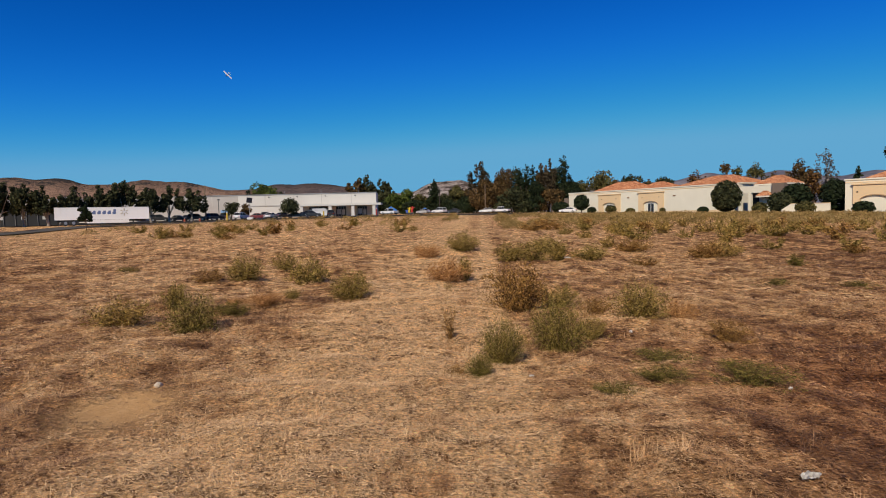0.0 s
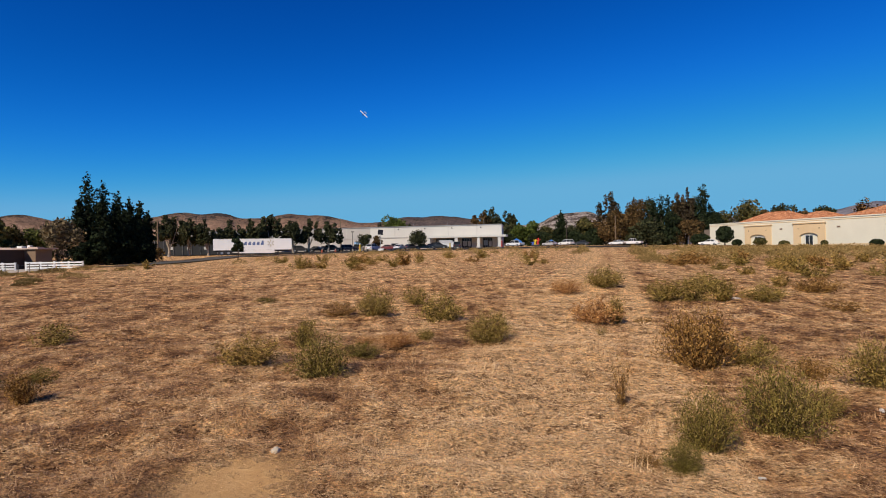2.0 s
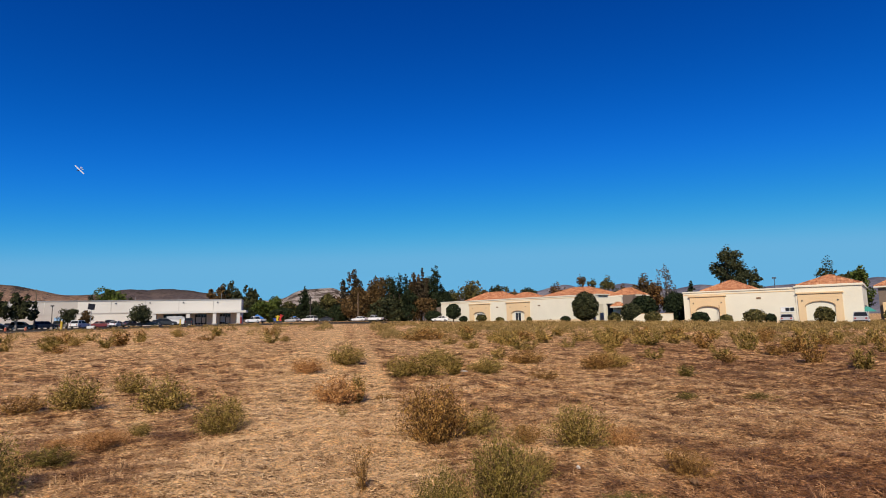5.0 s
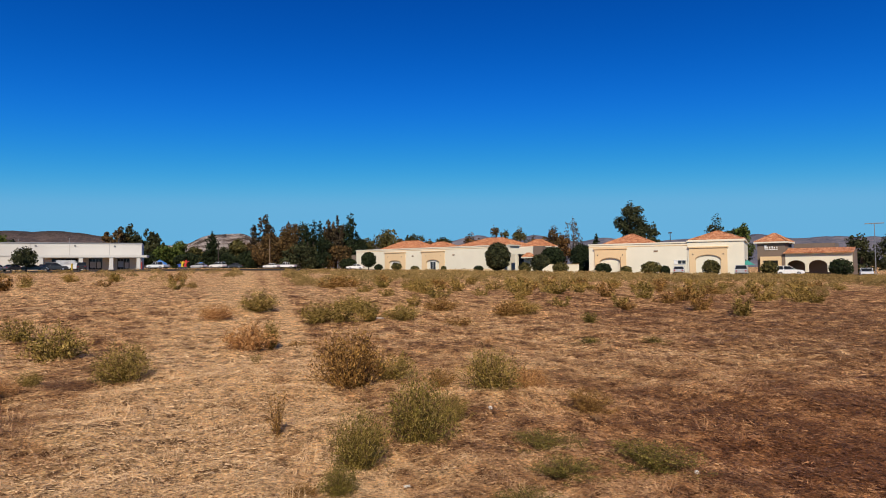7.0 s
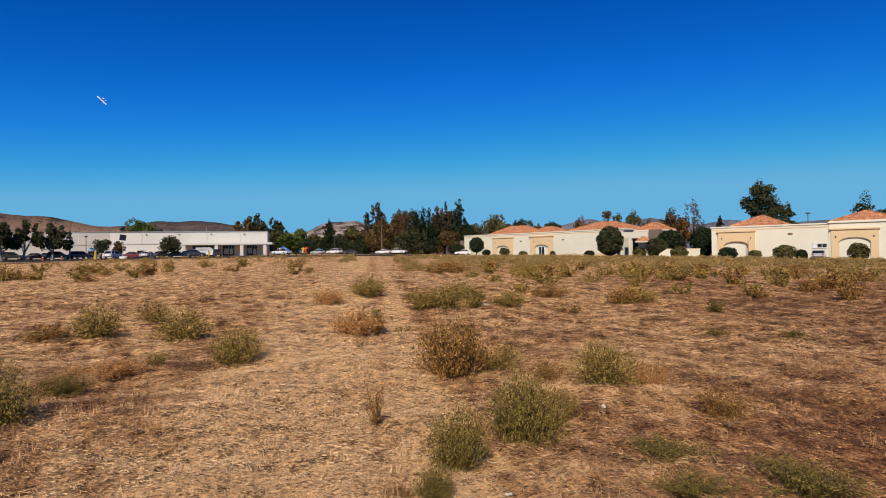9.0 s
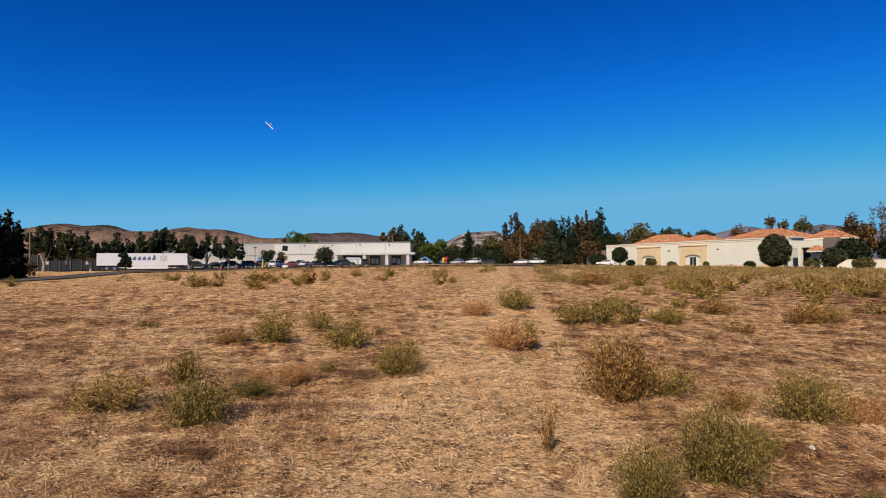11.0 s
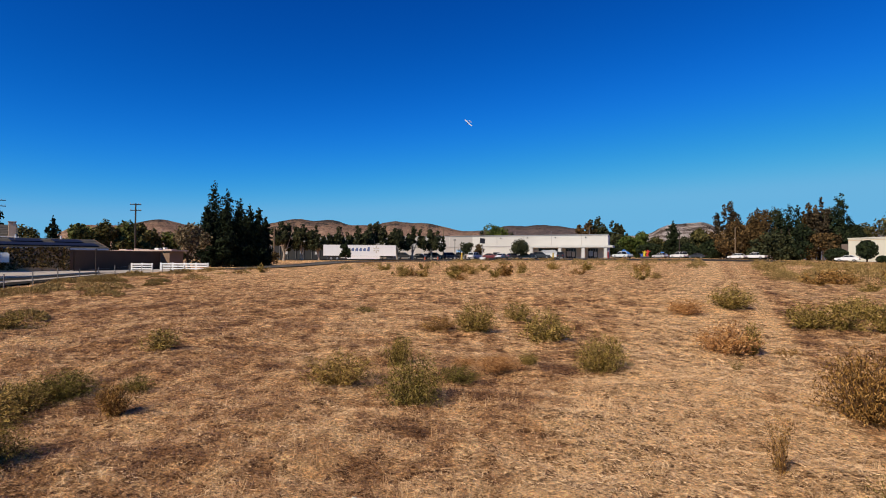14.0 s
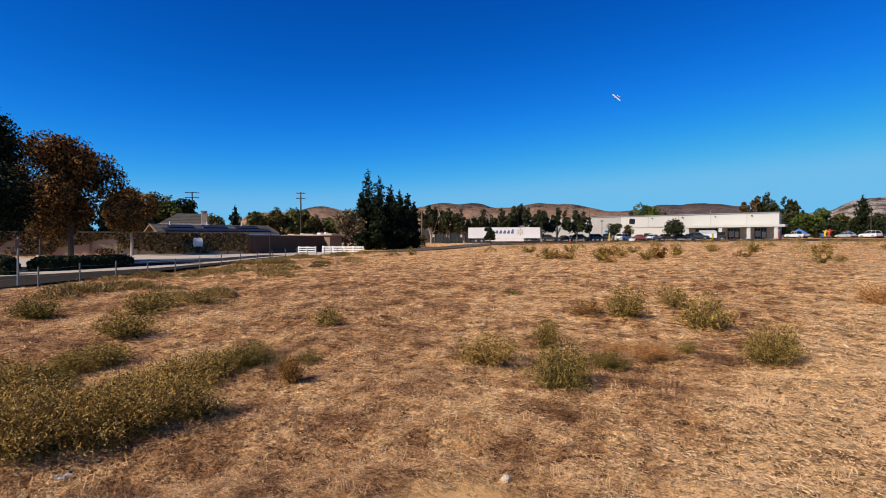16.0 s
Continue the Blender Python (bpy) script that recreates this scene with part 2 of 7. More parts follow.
M_FIELD, M_STRAW = field_mat(), straw_mat()
M_ASPHALT = mat("asphalt", (0.05, 0.045, 0.039), (0.075, 0.067, 0.057), 0.3, 60, 0.95, spec=0.0)
# paving darkened below asphalt's own tone, to paint the shade lying on it
M_SHADE_DARK = mat("shade_dark_paving", (0.032, 0.029, 0.026), (0.045, 0.04, 0.034), 0.4, 50, 0.95, spec=0.0)
M_WORN = mat("worn_grey_asphalt", (0.135, 0.122, 0.105), (0.10, 0.09, 0.078), 0.3, 60, 0.95, spec=0.0)
M_CONCRETE = mat("concrete", (0.52, 0.45, 0.36), (0.43, 0.37, 0.295), 0.4, 25, 0.9, spec=0.0)
M_BARK = mat("bark", (0.11, 0.075, 0.05), (0.06, 0.045, 0.035), 3, 25, 0.9, bump=0.8, dist=0.03)
M_PALEBARK = mat("pale_bark", (0.42, 0.36, 0.29), (0.22, 0.17, 0.13), 1.5, 14, 0.85, bump=0.5, dist=0.02)
M_STUCCO = mat("cream_stucco", (0.76, 0.71, 0.56), (0.70, 0.65, 0.51), 0.25, 12, 0.9, bump=0.2, stain=0.12)
M_PEACH = mat("peach_stucco", (0.74, 0.54, 0.31), (0.68, 0.49, 0.275), 0.3, 12, 0.9, bump=0.2, stain=0.12)
M_BROWNTRIM = mat("brown_trim", (0.24, 0.15, 0.09), (0.18, 0.11, 0.07), 1, 20, 0.8)
M_WHITEWALL = mat("white_block_wall", (0.58, 0.56, 0.51), (0.52, 0.50, 0.455), 0.12, 6, 0.9, stain=0.12)
M_GREYWALL = mat("grey_block_wall", (0.42, 0.40, 0.37), (0.36, 0.34, 0.315), 0.12, 6, 0.9, stain=0.12)
M_WHITE = mat("white_paint", (0.80, 0.79, 0.76), (0.72, 0.71, 0.68), 1, 18, 0.6, stain=0.1)
M_DARK = mat("dark_steel", (0.03, 0.03, 0.033), (0.05, 0.05, 0.05), 2, 30, 0.5)
M_STEEL = mat("galvanised_steel", (0.33, 0.33, 0.33), (0.24, 0.24, 0.24), 2, 30, 0.5, metal=0.5)
M_RUBBER = mat("tyre_rubber", (0.02, 0.02, 0.02), (0.035, 0.033, 0.03), 4, 40, 0.85)
M_ALLOY = mat("alloy_wheel", (0.45, 0.45, 0.46), (0.35, 0.35, 0.36), 5, 30, 0.35, metal=0.8)
M_GLASS = glass_mat("dark_glass")
M_SHINGLE = mat("grey_shingle", (0.10, 0.089, 0.071), (0.065, 0.058, 0.048), 0.8, 9, 0.9, bump=0.6, dist=0.03)
M_TANWALL = mat("tan_stucco", (0.25, 0.165, 0.105), (0.20, 0.13, 0.085), 0.4, 10, 0.9, stain=0.2)
M_TAUPE = mat("taupe_stucco", (0.19, 0.145, 0.112), (0.16, 0.122, 0.095), 0.4, 10, 0.9, stain=0.15)
M_WOODPOLE = mat("weathered_pole", (0.055, 0.04, 0.03), (0.04, 0.03, 0.023), 2, 20, 0.9, bump=0.5)
# paler copy of the pole wood, with sunlight put into its base colour
M_TANPOLE = mat("sunlit_tan_pole", (0.24, 0.165, 0.10), (0.17, 0.115, 0.07), 2, 20, 0.9, bump=0.4)
M_PANEL = mat("solar_cells", (0.014, 0.016, 0.026), (0.02, 0.022, 0.03), 2, 20, 0.45, spec=0.15, bump=0)


def tile_mat():
    m, n, l, p = nodes_of("clay_tile")
    co = n.new("ShaderNodeTexCoord").outputs["Object"]
    a, f = noise_node(n, l, co, 1.2, 5), noise_node(n, l, co, 8.0, 6)
    w = n.new("ShaderNodeTexWave")
    w.wave_type, w.bands_direction = "BANDS", "Z"
    w.inputs["Scale"].default_value, w.inputs["Distortion"].default_value = 2.2, 1.2
    l.new(co, w.inputs["Vector"])
    col = ramp_node(n, l, math_node(n, l, "MULTIPLY_ADD", f, 0.6, math_node(n, l, "MULTIPLY", a, 0.4)), [(0.39, (0.17, 0.058, 0.026)), (0.5, (0.49, 0.185, 0.072)), (0.61, (0.74, 0.42, 0.22))])
    l.new(col, p.inputs["Base Color"])
    p.inputs["Roughness"].default_value = 0.85
    bump_node(n, l, math_node(n, l, "ADD", w.outputs["Fac"], f), 0.7, 0.08, p)
    return m


M_TILE = tile_mat()
L_WEED = leaf_mat("tumbleweed_olive", [(0.026, 0.019, 0.005), (0.130, 0.090, 0.019), (0.32, 0.220, 0.050), (0.50, 0.345, 0.115)], 6)
L_WEEDDEEP = leaf_mat("tumbleweed_deep_olive", [(0.020, 0.016, 0.005), (0.098, 0.072, 0.015), (0.25, 0.182, 0.040), (0.42, 0.305, 0.095)], 6)
L_SCRUB = leaf_mat("field_scrub", [(0.115, 0.076, 0.027), (0.208, 0.140, 0.047), (0.325, 0.221, 0.080), (0.44, 0.300, 0.118)], 0.25)
L_WEEDRED = leaf_mat("tumbleweed_rust", [(0.024, 0.012, 0.004), (0.125, 0.062, 0.015), (0.33, 0.172, 0.044), (0.55, 0.315, 0.098)], 6)
L_WEEDTAN = leaf_mat("tumbleweed_tan", [(0.026, 0.018, 0.005), (0.165, 0.104, 0.022), (0.39, 0.250, 0.062), (0.58, 0.38, 0.125)], 6)
L_WEEDDRY = leaf_mat("dry_orange_weed", [(0.10, 0.045, 0.018), (0.34, 0.155, 0.05), (0.56, 0.285, 0.10), (0.70, 0.40, 0.165)], 6)
L_WEEDGREEN = leaf_mat("green_weed", [(0.020, 0.017, 0.004), (0.078, 0.062, 0.012), (0.19, 0.148, 0.030), (0.36, 0.27, 0.072)], 6)
M_STEM = mat("dry_stem", (0.22, 0.12, 0.055), (0.12, 0.065, 0.035), 8, 60, 0.85)
L_PINE = leaf_mat("blackish_pine", [(0.007, 0.011, 0.006), (0.014, 0.021, 0.010), (0.030, 0.040, 0.016)])
L_DARK = leaf_mat("dark_evergreen", [(0.012, 0.018, 0.010), (0.022, 0.032, 0.014), (0.038, 0.05, 0.02)])
L_EUC = leaf_mat("eucalyptus_leaves", [(0.016, 0.020, 0.010), (0.042, 0.048, 0.022), (0.088, 0.086, 0.036)])
# brighter green leaves: the sun on these crowns is part of the colour
L_GARDEN = leaf_mat("lit_green_leaves", [(0.026, 0.034, 0.010), (0.08, 0.092, 0.024), (0.17, 0.165, 0.05)])
L_OLIVE = leaf_mat("olive_green_leaves", [(0.03, 0.033, 0.013), (0.085, 0.078, 0.026), (0.18, 0.145, 0.05)])
L_BRIGHT = leaf_mat("bright_green_leaves", [(0.03, 0.045, 0.012), (0.07, 0.095, 0.02), (0.12, 0.14, 0.03)])
L_BROWN = leaf_mat("autumn_brown_leaves", [(0.028, 0.020, 0.010), (0.092, 0.057, 0.022), (0.195, 0.115, 0.043)])
L_DUSK = leaf_mat("dusky_brown_leaves", [(0.016, 0.014, 0.009), (0.05, 0.038, 0.022), (0.12, 0.085, 0.045)])
L_AMBER = leaf_mat("autumn_amber_leaves", [(0.03, 0.016, 0.005), (0.12, 0.062, 0.018), (0.32, 0.175, 0.05)])
L_RUST = leaf_mat("autumn_rust_leaves", [(0.016, 0.008, 0.003), (0.078, 0.038, 0.012), (0.31, 0.158, 0.048)])
L_GREY = leaf_mat("grey_bare_twigs", [(0.07, 0.06, 0.05), (0.13, 0.11, 0.09), (0.20, 0.165, 0.13)])
L_DUSTY = leaf_mat("dusty_tan_leaves", [(0.04, 0.032, 0.018), (0.13, 0.098, 0.052), (0.29, 0.215, 0.12)])
L_IVY = leaf_mat("dry_ivy", [(0.012, 0.010, 0.004), (0.062, 0.040, 0.014), (0.20, 0.125, 0.042)])

# ---------------------------------------------------------------- building blocks


def mesh_object(name, bm, material, smooth=False):
    me = bpy.data.meshes.new(name)
    bmesh.ops.recalc_face_normals(bm, faces=bm.faces)
    bm.to_mesh(me)
    bm.free()
    for mt in material if isinstance(material, (list, tuple)) else (material,):
        me.materials.append(mt)
    if smooth:
        me.polygons.foreach_set("use_smooth", [True] * len(me.polygons))
    return new(name, me)


def part(name, bm, material, parent, label="", smooth=False):
    ob = mesh_object(name, bm, material, smooth)
    ob.parent = parent
    if label:
        ob["label"] = label
    return ob


def thing(name, x, y, z, turn=0.0, label="", category="", group="", kind=""):
    ob = new(name)
    ob.empty_display_size = 0.2
    ob.matrix_basis = pose(x, y, z, 0, 0, turn)
    return tagged(ob, label, category, group, kind)


def array_mesh(name, verts, faces, material, parent=None, label="", smooth=False):
    """A mesh from arrays: verts n x 3, faces m x k with one k."""
    verts, faces = np.asarray(verts, dtype=np.float32), np.asarray(faces, dtype=np.int32)
    k = faces.shape[1]
    me = bpy.data.meshes.new(name)
    me.vertices.add(len(verts))
    me.vertices.foreach_set("co", verts.ravel())
    me.loops.add(faces.size)
    me.loops.foreach_set("vertex_index", faces.ravel())
    me.polygons.add(len(faces))
    me.polygons.foreach_set("loop_start", np.arange(0, faces.size, k, dtype=np.int32))
    me.polygons.foreach_set("loop_total", np.full(len(faces), k, dtype=np.int32))
    if smooth:
        me.polygons.foreach_set("use_smooth", np.ones(len(faces), dtype=bool))
    me.materials.append(material)
    me.update(calc_edges=True)
    ob = new(name, me)
    if parent is not None:
        ob.parent = parent
    if label:
        ob["label"] = label
    return ob


def box(bm, x0, y0, z0, x1, y1, z1, bevel=0.0):
    v = [bm.verts.new((x, y, z)) for x in (x0, x1) for y in (y0, y1) for z in (z0, z1)]
    fs = [bm.faces.new([v[i] for i in f]) for f in ((0, 1, 3, 2), (4, 6, 7, 5), (0, 4, 5, 1), (2, 3, 7, 6), (0, 2, 6, 4), (1, 5, 7, 3))]
    if bevel:
        es = list({e for f in fs for e in f.edges})
        bmesh.ops.bevel(bm, geom=es, offset=bevel, segments=2, affect="EDGES", profile=0.6)
    return bm


def rod(bm, p0, p1, r0, r1=None, n=8, caps=True):
    p0, p1 = Vector(p0), Vector(p1)
    r1 = r0 if r1 is None else r1
    q = (p1 - p0).to_track_quat("Z", "Y")
    rings = []
    for p, r in ((p0, r0), (p1, r1)):
        rings.append([bm.verts.new(p + q @ Vector((r * math.cos(2 * math.pi * i / n), r * math.sin(2 * math.pi * i / n), 0))) for i in range(n)])
    for i in range(n):
        bm.faces.new((rings[0][i], rings[0][(i + 1) % n], rings[1][(i + 1) % n], rings[1][i]))
    if caps:
        bm.faces.new(rings[0][::-1])
        bm.faces.new(rings[1])
    return bm


def prism(bm, outline, d0, d1, axis="y"):
    """Extrude an outline of (a, z) pairs along y (or of (a, b) pairs along z)."""
    def place(a, b, d):
        return (a, d, b) if axis == "y" else (d, a, b) if axis == "x" else (a, b, d)
    lo = [bm.verts.new(place(a, b, d0)) for a, b in outline]
    hi = [bm.verts.new(place(a, b, d1)) for a, b in outline]
    bm.faces.new(lo)
    bm.faces.new(hi[::-1])
    k = len(outline)
    for i in range(k):
        bm.faces.new((lo[i], lo[(i + 1) % k], hi[(i + 1) % k], hi[i]))
    return bm


def B():
    return bmesh.new()


rng = np.random.default_rng(7)


def soft_ramp(v, k=3.0):
    return k * np.logaddexp(0, np.asarray(v, dtype=float) / k)


def lie(x, y):
    """Height of the land: a low rise ahead, level by the houses, falling off gently towards the offices."""
    u = np.clip((np.asarray(x, dtype=float) + 65) / 50, 0, 1)
    k = u * u * (3 - 2 * u)
    return ((0.021 * (soft_ramp(y - 8) - soft_ramp(y - 48)) + 0.010 * (soft_ramp(y - 48) - soft_ramp(y - 90))) * k + 0.02 * (soft_ramp(y - 70) - soft_ramp(y - 120)) * (1 - k)
            + 0.010 * (soft_ramp(y - 90) - soft_ramp(y - 250)) - 0.016 * (soft_ramp(x - 5) - soft_ramp(x - 140)))


def value_noise(x, y, scale, seed):
    x, y = np.asarray(x, dtype=float) / scale + seed * 17.3, np.asarray(y, dtype=float) / scale - seed * 9.1
    xi, yi = np.floor(x), np.floor(y)
    u, v = x - xi, y - yi
    u, v = u * u * (3 - 2 * u), v * v * (3 - 2 * v)

    def h(a, b):
        s = np.sin(a * 127.1 + b * 311.7 + seed * 74.7) * 43758.5453
        return s - np.floor(s)
    return (h(xi, yi) * (1 - u) + h(xi + 1, yi) * u) * (1 - v) + (h(xi, yi + 1) * (1 - u) + h(xi + 1, yi + 1) * u) * v - 0.5


def land(x, y):
    d = np.hypot(np.asarray(x, dtype=float), np.asarray(y, dtype=float))
    fade = np.clip(1.6 - d / 80, 0, 1)
    lumps = 0.10 * value_noise(x, y, 0.55, 1) + 0.05 * value_noise(x, y, 0.22, 2) + 0.14 * value_noise(x, y, 1.9, 3)
    rolls = 0.28 * value_noise(x, y, 7.0, 4) * np.clip((d - 7) / 14, 0, 1)
    hollow = -0.04 * np.exp(-(((x + 2.68) / 0.5) ** 2 + ((y - 4.68) / 0.6) ** 2))
    calm = 1 - 0.85 * np.exp(-(((x + 2.68) / 0.55) ** 2 + ((y - 4.68) / 0.65) ** 2))
    street = np.clip(((x + 18) * 50 + y * 36) / 61.6 / 3 + 0.6, 0, 1)
    return lie(x, y) + street * fade * (lumps * calm + rolls) + hollow


def away(az, r):
    """The place at a bearing (degrees right of +y) and distance from the trodden spot where the walk stops."""
    return -0.4 + r * math.sin(radians(az)), 1.5 + r * math.cos(radians(az))


def up(r, el):
    """The height that stands el degrees above eye level at that distance."""
    return 1.65 + r * math.tan(radians(el))


# ---------------------------------------------------------------- ground and hills
def build_ground():
    radii = [0.0]
    r = 0.35
    while r < 4600:
        radii.append(r)
        r *= 1.021 if r < 90 else 1.06
    az = np.concatenate([np.arange(-82, 66, 0.42), np.arange(66, 278, 4.0)])
    az = np.radians(az)
    R = np.array(radii)
    X = -0.4 + np.outer(R, np.sin(az))
    Y = 1.5 + np.outer(R, np.cos(az))
    Z = land(X, Y)
    Z -= np.clip((np.outer(R, np.ones(len(az))) - 400) / 400, 0, 1) * 3
    n, k = X.shape
    V = np.stack([X, Y, Z], -1).reshape(-1, 3)
    i, j = np.meshgrid(np.arange(n - 1), np.arange(k), indexing="ij")
    j2 = (j + 1) % k
    F = np.stack([i * k + j, (i + 1) * k + j, (i + 1) * k + j2, i * k + j2], -1).reshape(-1, 4)[:, ::-1]
    ob = array_mesh("ground", V, F, M_FIELD, smooth=True)
    tagged(ob, "mown dry grass field of matted straw with bare tracks", "ground", kind="structure")


build_ground()


def hill_mat(name, cols, scale, brush=0.0):
    m, n, l, p = nodes_of(name)
    pos = n.new("ShaderNodeNewGeometry").outputs["Position"]
    a, f = noise_node(n, l, pos, scale, 6, 0.65), noise_node(n, l, pos, scale * 9, 5, 0.7)
    fac = math_node(n, l, "MULTIPLY_ADD", f, 0.5, math_node(n, l, "MULTIPLY", a, 0.5))
    col = ramp_node(n, l, fac, [(0.40 + 0.20 * i / (len(cols) - 1), c) for i, c in enumerate(cols)])
    if brush:
        # chaparral thickens towards the summits
        xyz = n.new("ShaderNodeSeparateXYZ")
        l.new(pos, xyz.inputs[0])
        high = math_node(n, l, "MULTIPLY_ADD", xyz.outputs[2], 1 / 30.0, -brush)
        k = math_node(n, l, "ADD", high, math_node(n, l, "MULTIPLY_ADD", fac, 13.0, -6.5), clamp=True)
        col = mix_node(n, l, k, col, (0.070, 0.058, 0.050))
    l.new(col, p.inputs["Base Color"])
    p.inputs["Roughness"].default_value = 1.0
    p.inputs["Specular IOR Level"].default_value = 0.0
    bump_node(n, l, fac, 1.0, 30.0, p)
    return m


def ridge(name, a0, a1, r, base_el, peaks, material, label, seed):
    """A chain of hills between two bearings: smooth summits with gullied flanks."""
    az = np.arange(a0, a1, 0.2)
    el = base_el + sum(h * np.exp(-((az - c) / w) ** 2) for c, h, w in peaks)
    el = el + 0.14 * value_noise(az, az * 0, 2.3, seed) + 0.10 * value_noise(az, az * 0, 0.9, seed + 1) + 0.05 * value_noise(az, az * 0, 0.4, seed + 5)
    edge = np.clip(np.minimum(az - a0, a1 - az) / 2.5, 0, 1)
    el = el * edge ** 0.5
    top = 1.65 + r * np.tan(np.radians(el))
    rows = []
    steps = np.linspace(0, 1, 15)
    for s in steps:
        rr = r * (0.62 + 0.38 * s) + 0.02 * r * value_noise(az * 0.9, az * 0 + s * 7, 1.2, seed + 2)
        z = top * (0.12 * s + 0.88 * s ** 1.6) + 0.09 * top * (1 - s) * s * 4 * value_noise(az, az * 0 + s * 3, 1.3, seed + 3)
        rows.append(np.stack([-0.4 + rr * np.sin(np.radians(az)), 1.5 + rr * np.cos(np.radians(az)), z if s > 0 else z - 8], -1))
    rb = r * 1.12
    rows.append(np.stack([-0.4 + rb * np.sin(np.radians(az)), 1.5 + rb * np.cos(np.radians(az)), top * 0], -1))
    V = np.concatenate(rows)
    k, n = len(az), len(rows)
    i, j = np.meshgrid(np.arange(n - 1), np.arange(k - 1), indexing="ij")
    F = np.stack([i * k + j, i * k + j + 1, (i + 1) * k + j + 1, (i + 1) * k + j], -1).reshape(-1, 4)
    ob = array_mesh(name, V, F, material, smooth=True)
    tagged(ob, label, "hills", kind="structure")


H_BROWN = hill_mat("brown_hill", [(0.12, 0.084, 0.062), (0.34, 0.208, 0.136), (0.56, 0.36, 0.24)], 0.010, 3.3)
H_DUSK = hill_mat("dusky_hill", [(0.075, 0.064, 0.062), (0.17, 0.125, 0.110), (0.29, 0.205, 0.17)], 0.012, 4.05)
H_ROCK = hill_mat("rocky_hill", [(0.055, 0.046, 0.036), (0.20, 0.145, 0.11), (0.66, 0.55, 0.46), (0.74, 0.64, 0.55)], 0.026)
# the grey-blue of distance haze is mixed into this ridge's base colour
H_HAZE = hill_mat("far_hill_haze", [(0.10, 0.11, 0.14), (0.16, 0.15, 0.17), (0.24, 0.22, 0.23)], 0.003)
ridge("backdrop_hills", -58, -16, 1900, 2.7, [(-49.2, 0.7, 2.2), (-39.5, 0.45, 2.5), (-36.9, 0.98, 2.0), (-34.0, 0.86, 1.6), (-31.5, 0.38, 2.0), (-28.3, 0.66, 2.2), (-25.4, 0.76, 2.5), (-22.8, 0.28, 2.0), (-20.0, 0.1, 2.0)], H_BROWN, "dry brown chaparral hills under a clear sky", 11)
ridge("backdrop_hills", -22.5, -4.5, 2400, 2.55, [(-19.5, 0.25, 1.8), (-16.2, 0.62, 2.0), (-13.0, 0.72, 2.2), (-10.2, 0.45, 1.8)], H_DUSK, "dark purple-brown brushy hill behind the store", 17)
ridge("backdrop_hills", -10, 10, 1500, 1.9, [(-6.5, 0.5, 2.5), (-1.8, 0.28, 1.2), (0.2, 1.5, 2.8), (2.0, 0.35, 1.2), (5.4, 0.9, 2.4)], H_ROCK, "rocky brown hill with pale boulders behind trees", 23)
ridge("backdrop_hills", 8, 66, 3600, 2.2, [(12, 0.4, 3.5), (19.5, 0.5, 3.5), (24.7, 1.0, 2.2), (30.3, 1.05, 3.0), (37.2, 0.62, 2.2), (44, 0.4, 3), (49.8, 0.6, 2.6), (55.5, 0.15, 2)], H_HAZE, "far mountain ridge with grey-blue haze painted in", 37)

# ---------------------------------------------------------------- plants
def sprays(centres, normals, size, spread=0.5, slim=0.55, seed=0):
    """Small pointed leaves or sprays, one four-cornered blade at each centre."""
    rg = np.random.default_rng(seed)
    n = len(centres)
    d = normals + spread * rg.normal(size=(n, 3))
    d /= np.linalg.norm(d, axis=1)[:, None] + 1e-9
    a = np.cross(d, rg.normal(size=(n, 3)))
    a /= np.linalg.norm(a, axis=1)[:, None] + 1e-9
    b = np.cross(d, a)
    s = size * (0.6 + 0.8 * rg.random(n))[:, None]
    bend = d * s * 0.25
    V = np.stack([centres - a * s, centres - b * s * slim + bend, centres + a * s, centres + b * s * slim + bend], 1).reshape(-1, 3)
    return V, np.arange(4 * n).reshape(n, 4)


def crown_points(blobs, n, seed, hollow=0.45):
    """Points and outward directions spread through a set of blobs (x, y, z, rx, rz)."""
    rg = np.random.default_rng(seed)
    blobs = np.array(blobs, dtype=float)
    w = blobs[:, 3] ** 2 * blobs[:, 4] ** 0.5
    pick = rg.choice(len(blobs), n, p=w / w.sum())
    d = rg.normal(size=(n, 3))
    d /= np.linalg.norm(d, axis=1)[:, None]
    r = np.minimum((hollow + (1 - hollow) * rg.random(n) ** 0.6) * (1 + 0.12 * rg.normal(size=n)), 1.1)
    bl = blobs[pick]
    off = d * r[:, None] * np.stack([bl[:, 3], bl[:, 3], bl[:, 4]], 1)
    return bl[:, :3] + off, d


